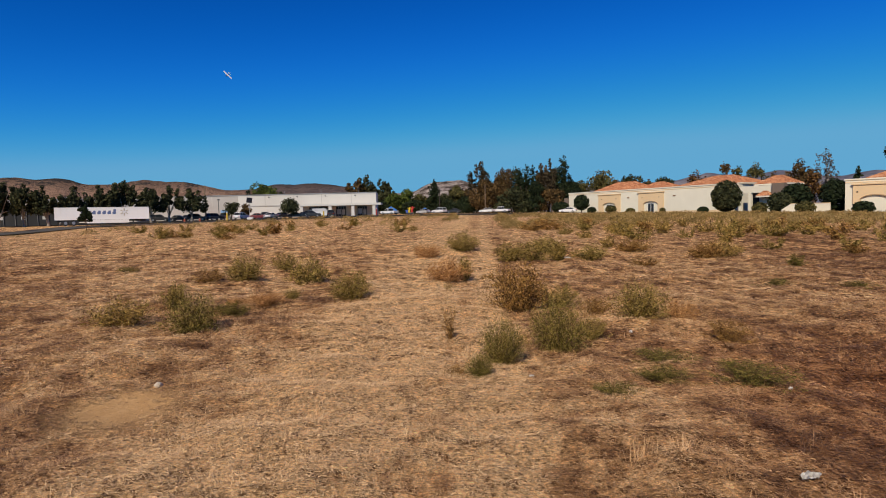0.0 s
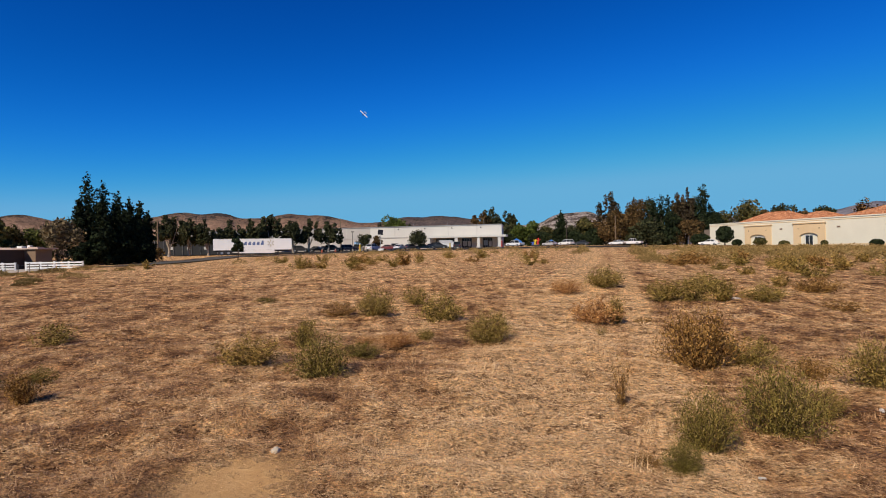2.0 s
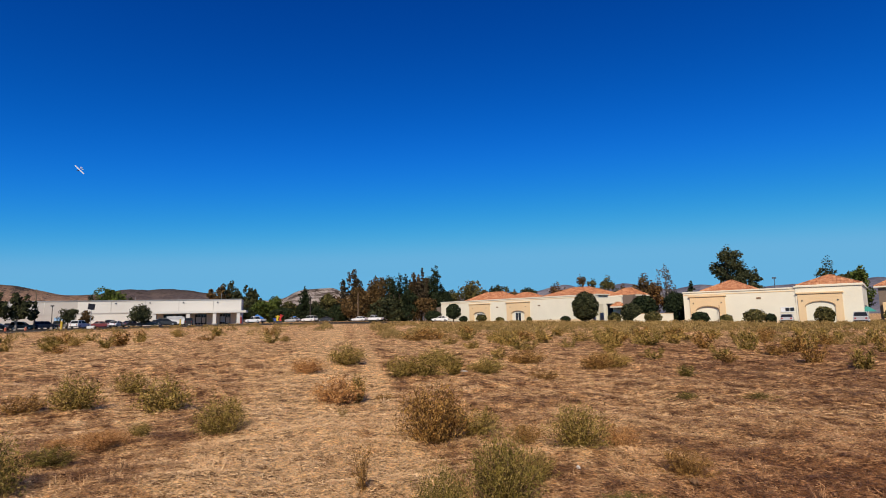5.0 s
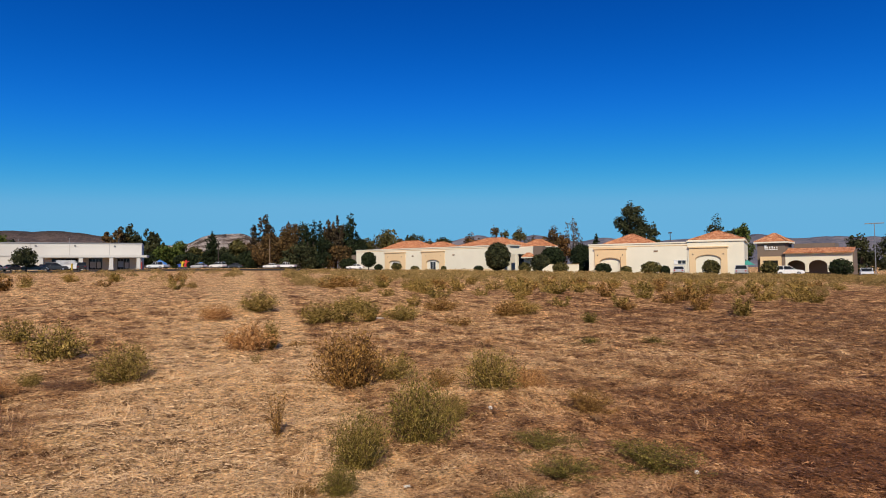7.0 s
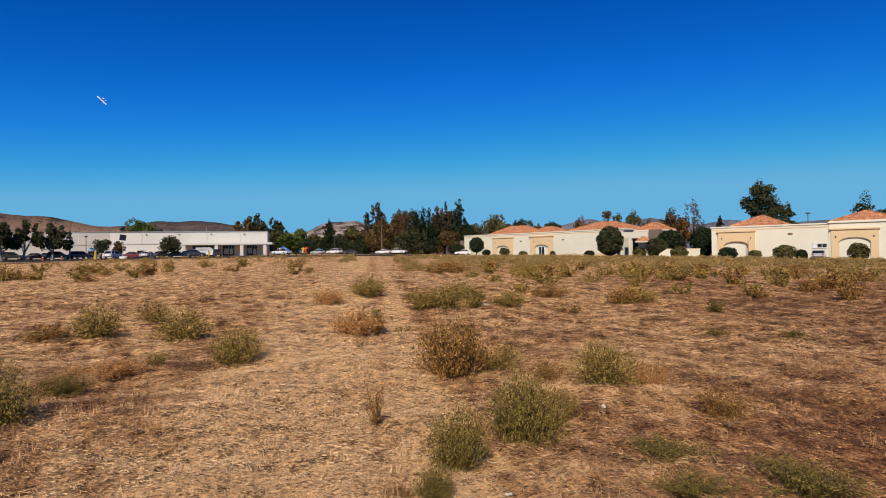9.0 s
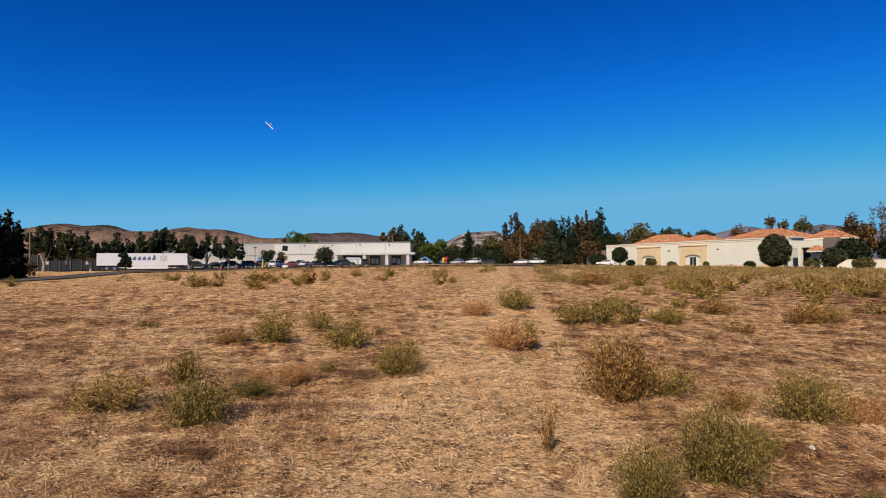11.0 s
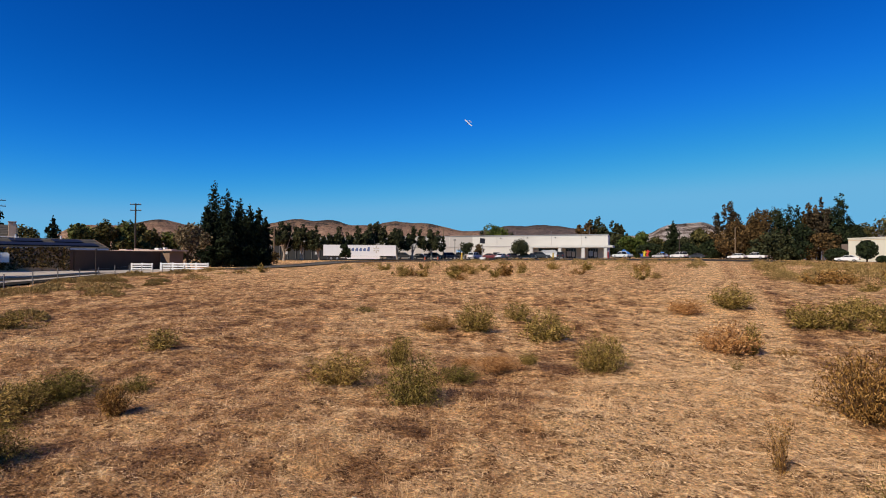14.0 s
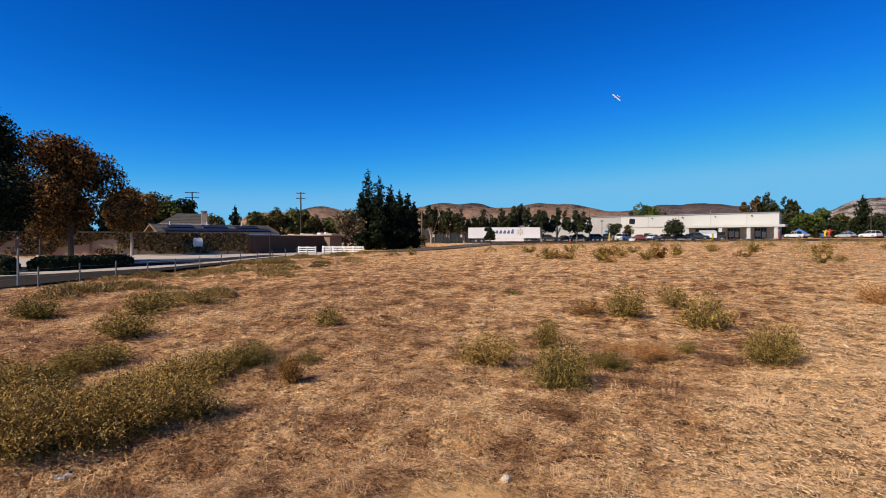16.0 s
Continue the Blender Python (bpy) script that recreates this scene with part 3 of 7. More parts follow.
def trunk_mesh(h, r, limbs, rg, lean=0.0):
    """A tapered, slightly crooked trunk that forks into limbs ending at the given places."""
    bm = B()
    rings, n = [], 9
    p = Vector((0, 0, -0.15))
    steps = 5
    pts = [p.copy()]
    for i in range(steps):
        p = p + Vector((rg.uniform(-1, 1) * r * 0.5 + lean * h / steps, rg.uniform(-1, 1) * r * 0.5, (h + 0.15) / steps))
        pts.append(p.copy())
    for i, q in enumerate(pts):
        k = r * (1.25 - 0.5 * i / steps) if i else r * 1.55
        rings.append([bm.verts.new(q + Vector((k * math.cos(2 * math.pi * j / n), k * math.sin(2 * math.pi * j / n), 0))) for j in range(n)])
    for a, b in zip(rings, rings[1:]):
        for j in range(n):
            bm.faces.new((a[j], a[(j + 1) % n], b[(j + 1) % n], b[j]))
    bm.faces.new(rings[-1])
    arms = []
    for k, (lx, ly, lz) in enumerate(limbs):
        a = pts[3 + k % 3]
        b = Vector((lx, ly, lz))
        mid = a.lerp(b, 0.5) + Vector((rg.uniform(-1, 1), rg.uniform(-1, 1), rg.uniform(0, 1))) * r * 1.2
        arm = B()
        tube = []
        for q, rr in ((a, r * 0.5), (mid, r * 0.32), (b, r * 0.1)):
            turn = (b - a).to_track_quat("Z", "Y")
            tube.append([arm.verts.new(q + turn @ Vector((rr * math.cos(2 * math.pi * j / 6), rr * math.sin(2 * math.pi * j / 6), 0))) for j in range(6)])
        for u, v in zip(tube, tube[1:]):
            for j in range(6):
                arm.faces.new((u[j], u[(j + 1) % 6], v[(j + 1) % 6], v[j]))
        arms.append(arm)
    return bm, arms


def tree(x, y, top, width, leaves, label, kind="round", bark=None, name="tree", group="", clear=0.3, n=2600, leaf=0.30, seed=0, gaps=0.0):
    """A tree on the land at x, y whose crown reaches the height top."""
    rg = random.Random(seed * 31 + 5)
    n = int(n * 1.35) if gaps < 0.3 else int(n * 1.1)
    if math.hypot(x, y) > 90:
        n, leaf = int(n * 0.82), leaf * 1.09
    n = int(n * 1.3) if name == "grove_tree" else n
    z = float(lie(x, y))
    h = top - z
    ob = thing(name, x, y, z, rg.uniform(0, 360), label, "tree", group)
    rw = width * (0.5 if kind == "ball" else 0.56)
    blobs = []
    if kind == "round":
        nb = 30 if name == "sycamore" else 13 if gaps < 0.2 else 17
        for i in range(nb):
            a = rg.uniform(0, 2 * math.pi)
            u = rg.random() ** 0.7
            zz = clear + (1 - clear) * (0.18 + 0.72 * rg.random())
            env = math.sin(math.pi * min(1, max(0.06, (zz - clear) / (1 - clear) * 0.92 + 0.06))) ** 0.6
            q = rw * 0.80 * env * u
            br = rw * rg.uniform(0.34, 0.52) * (0.66 if name == "sycamore" else 1 - gaps * 0.35)
            blobs.append((q * math.cos(a), q * math.sin(a), h * zz - 0.12 * h * (1 - clear) * rg.random(), br, min(br * rg.uniform(0.7, 1.05), h * (1 - zz) + 0.1 * h)))
        blobs.append((0, 0, h * (1 - 0.16 * (1 - clear)) - 0.05 * h, rw * 0.34, h * 0.16 * (1 - clear) + 0.05 * h))
        c, d = crown_points(blobs, n, seed + 1)
    elif kind == "ragged":
        # upright plumes of different heights on forked limbs, with sky between them
        for j in range(7):
            a, q = j * 2.4 + rg.uniform(-0.4, 0.4), rw * 0.78 * ((j + 0.4) / 7) ** 0.5
            tip = (1.0 if j == 0 else rg.uniform(0.62, 0.97)) * h
            foot = h * (clear + rg.uniform(0.02, 0.30) * (1 - clear))
            br = rw * rg.uniform(0.20, 0.33)
            steps = max(2, int((tip - foot) / (br * 1.3)))
            for k in range(steps):
                zc = foot + (tip - foot - br * 0.8) * (k + 0.5) / steps
                sway = rw * 0.10
                blobs.append((q * math.cos(a) + rg.uniform(-sway, sway), q * math.sin(a) + rg.uniform(-sway, sway), zc, br * rg.uniform(0.6, 1.1), br * rg.uniform(0.6, 1.0)))
            blobs.append((q * math.cos(a), q * math.sin(a), tip - br * 0.5, br * 0.5, br * 0.5))
        c, d = crown_points(blobs, n, seed + 1, 0.3)
    elif kind == "cone":
        nb = 30
        for i in range(nb):
            t = (i + rg.random()) / nb
            env = rw * max(0.10, (1 - t) ** (0.5 if name == "pine_tree" else 0.62)) * (1 if t > 0.12 else 0.8)
            a = i * 2.4 + rg.uniform(-0.5, 0.5)
            q = env * rg.uniform(0.30, 0.66)
            br = env * rg.uniform(0.30, 0.50) + 0.02 * rw
            zc = h * (clear + (1 - clear) * t * 0.97)
            blobs.append((q * math.cos(a), q * math.sin(a), zc, br, min(br * rg.uniform(0.7, 1.3), 0.09 * h)))
            blobs.append((0, 0, zc, env * 0.34, 0.05 * h))
        c, d = crown_points(blobs, n, seed + 1, 0.2)
        d = d + np.array([0, 0, 0.25])
    elif kind == "ball":
        n = int(n * 1.7)
        leaf *= 1.2
        rg2 = np.random.default_rng(seed + 3)
        d = rg2.normal(size=(n, 3))
        d /= np.linalg.norm(d, axis=1)[:, None]
        hh = h * (1 - clear)
        lump = 1 + 0.07 * np.sin(5 * d[:, 0] + seed) * np.cos(4 * d[:, 1]) + 0.05 * np.sin(9 * d[:, 2] + seed)
        r = (0.25 + 0.77 * rg2.random(n) ** 0.35) * lump
        c = d * r[:, None] * np.array([rw, rw, hh / 2]) + np.array([0, 0, h * clear + hh / 2])
        blobs = [(0, 0, h * clear + hh * 0.5, 0.1, 0.1)]
    rt = max(0.045, min(0.42, h * (0.019 if name == "sycamore" else 0.012 if name == "street_tree" else 0.028)))
    limbs = [(b[0] * 0.8, b[1] * 0.8, b[2]) for b in (blobs[::max(1, len(blobs) // 7)][:7] if kind == "ragged" else blobs[:7])]
    if kind not in ("round", "ragged"):
        limbs = []
    stem, arms = trunk_mesh(h * max(clear, 0.22) + (0.35 * h if kind in ("cone", "ball") else 0.18 * h if kind == "round" else 0.0), rt, limbs, rg)
    stem_ob = part("trunk", stem, bark or M_BARK, ob)
    for arm in arms:
        part("limb", arm, bark or M_BARK, stem_ob)
    V, F = sprays(c, d, leaf * 0.92, 0.9, 0.62, seed + 9)
    array_mesh("crown", V, F, leaves, ob)
    return ob


def spot_tree(az, r, el, wide, leaves, label, **kw):
    """The same, given by bearing, distance, the elevation of its top and its width in degrees."""
    x, y = away(az, r)
    return tree(x, y, up(r, el), r * math.tan(radians(wide)), leaves, label, **kw)


# tumbleweeds: stems that fork outwards and short twiggy leaves along them
def bush_kind(seed, stems, twigs, leaf, upright, dense):
    rg = np.random.default_rng(seed)
    bm = B()
    pts, dirs = [], []
    for i in range(stems):
        a = rg.random() * 2 * math.pi
        tilt = rg.random() ** (1.0 if upright else 0.6) * (1.0 if upright else 1.4)
        d = np.array([math.sin(tilt) * math.cos(a), math.sin(tilt) * math.sin(a), math.cos(tilt) * 1.0])
        length = (0.84 + 0.18 * rg.random()) * (1.0 if not upright else 0.6 + 0.5 * rg.random())
        p = np.array([0.06 * math.cos(a), 0.06 * math.sin(a), 0.0])
        prev = p
        for s in range(4):
            d = d + rg.normal(size=3) * 0.16 + np.array([0, 0, 0.10])
            d /= np.linalg.norm(d)
            q = prev + d * length / 4
            q[2] = max(q[2], 0.02)
            rod(bm, prev, q, 0.011 * (1 - s * 0.2), 0.011 * (0.8 - s * 0.2), 3, caps=False)
            prev = q
            for _ in range(max(1, int(twigs / stems / 4))):
                w = prev - d * length / 4 * rg.random() + rg.normal(size=3) * (0.10 if dense else 0.06)
                w[2] = abs(w[2])
                pts.append(w)
                dirs.append(d + rg.normal(size=3) * 0.9)
    c, d = np.array(pts), np.array(dirs)
    n = len(c)
    d /= np.linalg.norm(d, axis=1)[:, None]
    side = np.cross(d, rg.normal(size=(n, 3)))
    side /= np.linalg.norm(side, axis=1)[:, None]
    ln = leaf * (0.6 + 0.9 * rg.random(n))[:, None]
    wd = leaf * 0.20
    V = np.stack([c - side * wd, c + side * wd, c + d * ln + side * wd * 0.5 + side * ln * 0.15, c + d * ln - side * wd * 0.5 + side * ln * 0.15], 1).reshape(-1, 3)
    me_s = bpy.data.meshes.new("twig_frame")
    bm.to_mesh(me_s)
    bm.free()
    me_s.materials.append(M_STEM)
    return me_s, V, np.arange(4 * n).reshape(n, 4)


KINDS = {}
for key, sd, st, tw, lf, upr, den in (("round", 1, 76, 10600, 0.050, False, True), ("round2", 2, 70, 9800, 0.051, False, True), ("loose", 3, 52, 6400, 0.050, False, False),
                                      ("spiky", 4, 48, 5800, 0.052, True, False), ("spiky2", 5, 48, 6600, 0.054, True, True), ("sprig", 6, 18, 900, 0.06, True, False)):
    KINDS[key] = bush_kind(sd, st, int(tw * 0.85), lf, upr, den)
    KINDS[key + "_near"] = bush_kind(sd, int(st * 1.15), int(tw * 1.25), lf * 0.84, upr, den)
    KINDS[key + "_tiny"] = bush_kind(sd, int(st * 0.16), int(tw * 0.085), lf * 2.4, upr, den)
    KINDS[key + "_far"] = bush_kind(sd, int(st * 0.7), int(tw * 0.34), lf * 1.5, upr, den)
BUSHED = {}


def bush(x, y, w, h, leaves, kind="round", label="", turn=None):
    """A bush w wide and h high, rooted on the land."""
    kind += "_near" if math.hypot(x, y) < 8.3 else "" if math.hypot(x, y) < 11.5 else "_far" if math.hypot(x, y) < 21 else "_tiny"
    stems_me, V, F = KINDS[kind]
    turn = rng.uniform(0, 360) if turn is None else turn
    ob = thing("tumbleweed_bush", x, y, float(land(x, y)) - 0.02, turn, label or "olive-green tumbleweed bush rooted in the dry straw", "bush", "bushes in the field")
    ob.matrix_basis = pose(x, y, float(land(x, y)) - 0.02, 0, 0, turn) @ Matrix.Diagonal((w * 0.64, w * 0.64, h * 0.98, 1))
    st = new("twig_frame", stems_me)
    st.parent = ob
    key = (kind, leaves.name)
    if key not in BUSHED:
        BUSHED[key] = array_mesh("foliage", V, F, leaves, ob).data
    else:
        new("foliage", BUSHED[key]).parent = ob
    return ob


GREENISH = "spiky olive-green tumbleweed bush growing from matted straw"
ROUND = "dense round olive-brown tumbleweed bush on dry straw"
RUSTY = "dry rust-orange weed clump lying on the straw"
LOW = "low green creeping weed mat on the straw"
# beside the wheel tracks
bush(1.18, 9.1, 0.92, 0.80, L_WEEDRED, "round", "large round rust-tinged tumbleweed bush beside the track")
bush(1.90, 9.45, 0.72, 0.42, L_WEED, "loose", GREENISH)
bush(1.33, 6.52, 0.60, 0.64, L_WEEDDEEP, "round2", ROUND)
bush(0.64, 6.06, 0.44, 0.52, L_WEEDDEEP, "round", "spiky grey-green weed bush beside the track")
bush(0.36, 5.44, 0.25, 0.24, L_WEEDGREEN, "round2", LOW)
bush(0.12, 5.52, 0.24, 0.12, L_WEEDRED, "loose", "low rust-brown weed on dry straw")
bush(0.10, 7.14, 0.34, 0.56, L_WEEDRED, "sprig", "thin upright rust-brown weed standing on the pale track")
bush(1.85, 7.05, 0.46, 0.30, L_WEED, "loose", GREENISH)
bush(2.78, 7.98, 0.68, 0.54, L_WEED, "round2", ROUND)
bush(3.42, 8.15, 0.48, 0.36, L_WEEDDRY, "loose", RUSTY)
bush(3.45, 6.85, 0.52, 0.30, L_WEEDRED, "loose", "loose rust-brown weed on dry straw")
bush(2.25, 5.80, 0.72, 0.13, L_WEEDGREEN, "loose", LOW)
bush(2.78, 5.08, 0.76, 0.18, L_WEEDGREEN, "loose", LOW)
bush(1.50, 4.75, 0.46, 0.10, L_WEEDGREEN, "loose", LOW)
bush(2.02, 5.10, 0.50, 0.14, L_WEEDGREEN, "loose", LOW)
bush(2.32, 8.55, 0.46, 0.30, L_WEEDRED, "loose", "loose rust-brown weed on dry straw")
bush(0.10, 13.2, 0.95, 0.55, L_WEEDDRY, "round", "dry orange tumbleweed between the wheel tracks")
bush(0.52, 13.3, 0.55, 0.60, L_WEED, "spiky", GREENISH)
bush(1.05, 13.1, 0.40, 0.20, L_WEEDRED, "loose", "low rust-brown weed on dry straw")
bush(0.67, 20.4, 1.05, 0.70, L_WEED, "round", ROUND)
bush(-0.57, 19.0, 0.95, 0.50, L_WEEDDRY, "round2", RUSTY)
bush(2.0, 16.9, 1.05, 0.60, L_WEED, "round2", ROUND)
bush(2.7, 16.8, 1.0, 0.60, L_WEED, "loose", GREENISH)
bush(3.4, 16.9, 1.1, 0.60, L_WEED, "spiky", GREENISH)
bush(4.36, 16.95, 0.90, 0.50, L_WEED, "round", ROUND)
bush(0.10, 11.1, 0.30, 0.22, L_WEED, "sprig", "small olive weed sprig on the pale track")
bush(7.9, 17.2, 0.95, 0.56, L_WEEDRED, "round2", "rust-tinged tumbleweed bush on dry straw")
bush(5.37, 15.2, 0.85, 0.28, L_WEEDRED, "loose", "loose rust-brown weed on dry straw")
bush(9.1, 14.7, 0.70, 0.34, L_WEEDGREEN, "spiky", GREENISH)
bush(12.8, 17.8, 0.9, 0.36, L_WEEDRED, "loose", "loose rust-brown weed on dry straw")
bush(15.3, 17.0, 0.85, 0.76, L_WEEDRED, "round", "rust-tinged tumbleweed bush on dry straw")
bush(15.5, 15.3, 0.9, 0.72, L_WEED, "round2", ROUND)
bush(17.0, 21.7, 1.1, 0.7, L_WEED, "round", ROUND)
bush(6.6, 11.3, 0.7, 0.16, L_WEEDGREEN, "loose", LOW)
bush(7.9, 10.8, 0.7, 0.12, L_WEEDGREEN, "loose", LOW)
# left of the track
bush(-1.70, 10.5, 0.68, 0.56, L_WEED, "round2", ROUND)
bush(-3.10, 13.05, 0.86, 0.66, L_WEED, "round", ROUND)
bush(-4.40, 15.75, 0.80, 0.50, L_WEED, "loose", GREENISH)
bush(-4.74, 13.6, 0.80, 0.66, L_WEED, "round", ROUND)
bush(-5.52, 13.3, 0.75, 0.34, L_WEEDRED, "loose", "loose rust-brown weed on dry straw")
bush(-4.64, 8.15, 0.92, 0.46, L_WEEDTAN, "loose", "wide low brown tumbleweed on dry straw")
bush(-4.55, 9.55, 0.62, 0.54, L_WEED, "spiky", "spiky olive weed bush in dry straw")
bush(-3.44, 7.80, 0.66, 0.58, L_WEEDDEEP, "round2", ROUND)
bush(-3.32, 8.9, 0.54, 0.26, L_WEEDGREEN, "loose", LOW)
bush(-3.05, 9.75, 0.62, 0.22, L_WEEDDRY, "round", RUSTY)
bush(-3.62, 9.95, 0.40, 0.14, L_WEEDDRY, "loose", RUSTY)
bush(-2.75, 10.3, 0.40, 0.22, L_WEED, "spiky2", GREENISH)
bush(-8.9, 16.0, 0.65, 0.16, L_WEEDGREEN, "loose", LOW)
bush(-8.7, 8.95, 0.75, 0.36, L_WEED, "loose", GREENISH)
bush(-17.6, 35.5, 1.15, 0.90, L_WEED, "round", ROUND)
bush(-15.3, 39.5, 1.10, 0.80, L_WEED, "round2", ROUND)
bush(-21.4, 47.0, 1.4, 0.65, L_WEED, "loose", GREENISH)
bush(-11.1, 41.5, 0.9, 0.60, L_WEED, "round", ROUND)
bush(-7.4, 47.5, 1.2, 0.80, L_WEED, "round2", ROUND)
bush(-32.5, 39.5, 1.4, 0.75, L_WEED, "loose", GREENISH)
# thicket in the near left corner
bush(-5.89, 3.38, 0.95, 0.5, L_WEEDTAN, "round", "tall dense olive tumbleweed thicket over dark shade")
bush(-5.83, 3.83, 0.95, 0.5, L_WEEDTAN, "round2", "tall dense olive tumbleweed thicket over dark shade")
bush(-5.72, 4.26, 0.85, 0.48, L_WEEDTAN, "round", "tall dense olive tumbleweed thicket over dark shade")
bush(-5.66, 4.64, 0.6, 0.36, L_WEED, "round2", ROUND)
bush(-7.02, 3.75, 0.95, 0.42, L_WEEDTAN, "round2", ROUND)
bush(-6.76, 4.63, 0.85, 0.36, L_WEEDTAN, "round", ROUND)
bush(-7.00, 5.31, 0.9, 0.42, L_WEEDTAN, "round2", ROUND)
bush(-7.12, 5.81, 0.6, 0.32, L_WEED, "round", ROUND)
bush(-7.10, 6.28, 0.7, 0.34, L_WEEDGREEN, "round", "low green weed bush in dry straw")
bush(-5.98, 6.06, 0.54, 0.40, L_WEEDRED, "spiky", "upright rust-brown weed in dry straw")
bush(-6.69, 6.86, 0.4, 0.26, L_WEEDGREEN, "loose", LOW)
bush(-8.30, 4.30, 0.6, 0.3, L_WEEDGREEN, "round2", "low green weed bush in dry straw")
bush(-9.04, 5.05, 0.85, 0.3, L_WEED, "round", ROUND)
bush(-9.03, 4.78, 0.6, 0.24, L_WEEDTAN, "loose", GREENISH)
bush(-8.38, 4.05, 0.9, 0.36, L_WEEDTAN, "round", ROUND)
bush(-8.5, 4.5, 0.55, 0.22, L_WEEDGREEN, "loose", LOW)
bush(-9.2, 5.3, 0.85, 0.32, L_WEED, "round2", ROUND)
bush(-10.9, 6.4, 0.95, 0.46, L_WEED, "round", ROUND)
bush(-13.3, 7.9, 1.2, 0.50, L_WEED, "loose", GREENISH)
bush(-14.3, 8.6, 1.0, 0.50, L_WEED, "round2", ROUND)
bush(-14.2, 9.8, 1.2, 0.40, L_WEED, "loose", GREENISH)
bush(-15.4, 6.5, 0.95, 0.54, L_WEEDGREEN, "round", "green weed bush on the dry slope")

# loose bushes farther out, thinning towards the track
scatter = random.Random(77)
standing = []
while len(standing) < 92:
    if len(standing) < 74:
        x, y = scatter.uniform(2.6, 42), scatter.uniform(17.5, 38)
    else:
        x, y = scatter.uniform(-24, -2), scatter.uniform(27, 52)
    if not 19 < math.hypot(x, y) < 52 or abs(x - (0.1 + 0.055 * y)) < 2.2 or x > 1.25 * y + 4 or float(value_noise(x, y, 5.0, 8)) > 0.12 + 0.02 * (y - 24):
        continue
    if any(math.hypot(x - p, y - q) < 1.5 for p, q in standing):
        continue
    standing.append((x, y))
    w = scatter.uniform(0.8, 1.5)
    look_, leaf_ = scatter.choice(((ROUND, L_WEED), (ROUND, L_WEEDTAN), (GREENISH, L_WEED), ("loose rust-brown weed on dry straw", L_WEEDRED), (ROUND, L_WEEDTAN)))
    bush(x, y, w, w * scatter.uniform(0.42, 0.62), leaf_, scatter.choice(("round", "round2", "loose", "spiky2")), look_, scatter.uniform(0, 360))


def brush_stuff():
    """The scrub that thickens towards the far edges of the field."""
    rg = np.random.default_rng(21)
    out_v, out_f, count = [], [], 0
    spots = []
    tries = 0
    while len(spots) < 1500 and tries < 60000:
        tries += 1
        x, y = rg.uniform(-48, 105), rg.uniform(15, 112)
        if y < 15 + max(0, (3 - x)) * 1.0 or abs(x - (0.1 + 0.055 * y)) < 1.3 + 0.02 * y:
            continue
        dens = 0.16 if x < 1 else 0.26 + 0.32 * np.clip((y - 22) / 26, 0, 1)
        if y > 95 and -40 < x < 30:
            dens = 0.34
        if value_noise(x, y, 5.0, 8) + 0.5 > dens * 1.15 or math.hypot(x, y) < 37 or x - 60 > (y - 20) * 2:
            continue
        apart = (1.3 if x > 1 and y > 30 else 1.7) * (1 + 0.006 * y)
        if any(abs(x - p) < apart and abs(y - q) < apart for p, q in spots):
            continue
        spots.append((x, y))
    mounds = len(spots)
    # low weeds along the street side of the field
    while len(spots) < mounds + 80:
        u, w = rg.uniform(-0.1, 0.95), abs(rg.normal(0, 4.0))
        x, y = -18 - 36 * u + 0.81 * w + 0.6, 50 * u + 4 * math.sin(u * 2.2) + 0.3 * w
        if math.hypot(x, y) > 15 and value_noise(x, y, 3.0, 12) > -0.1:
            spots.append((x, y))
    for k, (x, y) in enumerate(spots):
        r = rg.uniform(0.45, 0.85) * (1 + 0.005 * y)
        h = rg.uniform(0.40, 0.70) * (0.5 + 0.65 * r) if k < mounds else rg.uniform(0.14, 0.36) * (1.1 if y > 45 else 1.0)
        near = math.hypot(x, y) < 45
        n = 820 if near else 230 if y < 75 else 140
        d = rg.normal(size=(n, 3))
        d /= np.linalg.norm(d, axis=1)[:, None]
        d[:, 2] = np.abs(d[:, 2])
        k1 = 0.55 + 0.40 * rg.random((n, 1)) ** 0.6
        lump = 1 + 0.20 * np.sin(3 * np.arctan2(d[:, 1:2], d[:, 0:1]) + k) * (1 - d[:, 2:3])
        c = d * k1 * lump * np.array([r, r, h]) + np.array([x, y, float(land(x, y)) - 0.05])
        g = d * np.array([0.9, 0.9, 0.7]) + np.array([0, 0, 0.35]) + 0.6 * rg.normal(size=(n, 3))
        g /= np.linalg.norm(g, axis=1)[:, None]
        across = np.cross(g, rg.normal(size=(n, 3)))
        across *= (0.018 if near else 0.042 if y < 75 else 0.058) / (np.linalg.norm(across, axis=1)[:, None] + 1e-6)
        ln = (0.088 if near else 0.13) * (0.6 + 0.9 * rg.random((n, 1)))
        V = np.stack([c - across, c + across, c + g * ln], 1).reshape(-1, 3)
        F = np.arange(3 * n).reshape(n, 3)
        out_v.append(V)
        out_f.append(F + count)
        count += len(V)
    ob = array_mesh("scrub", np.concatenate(out_v), np.concatenate(out_f), L_SCRUB)
    tagged(ob, "olive-brown scrub and weeds across the dry field", "scrub", kind="stuff")


brush_stuff()


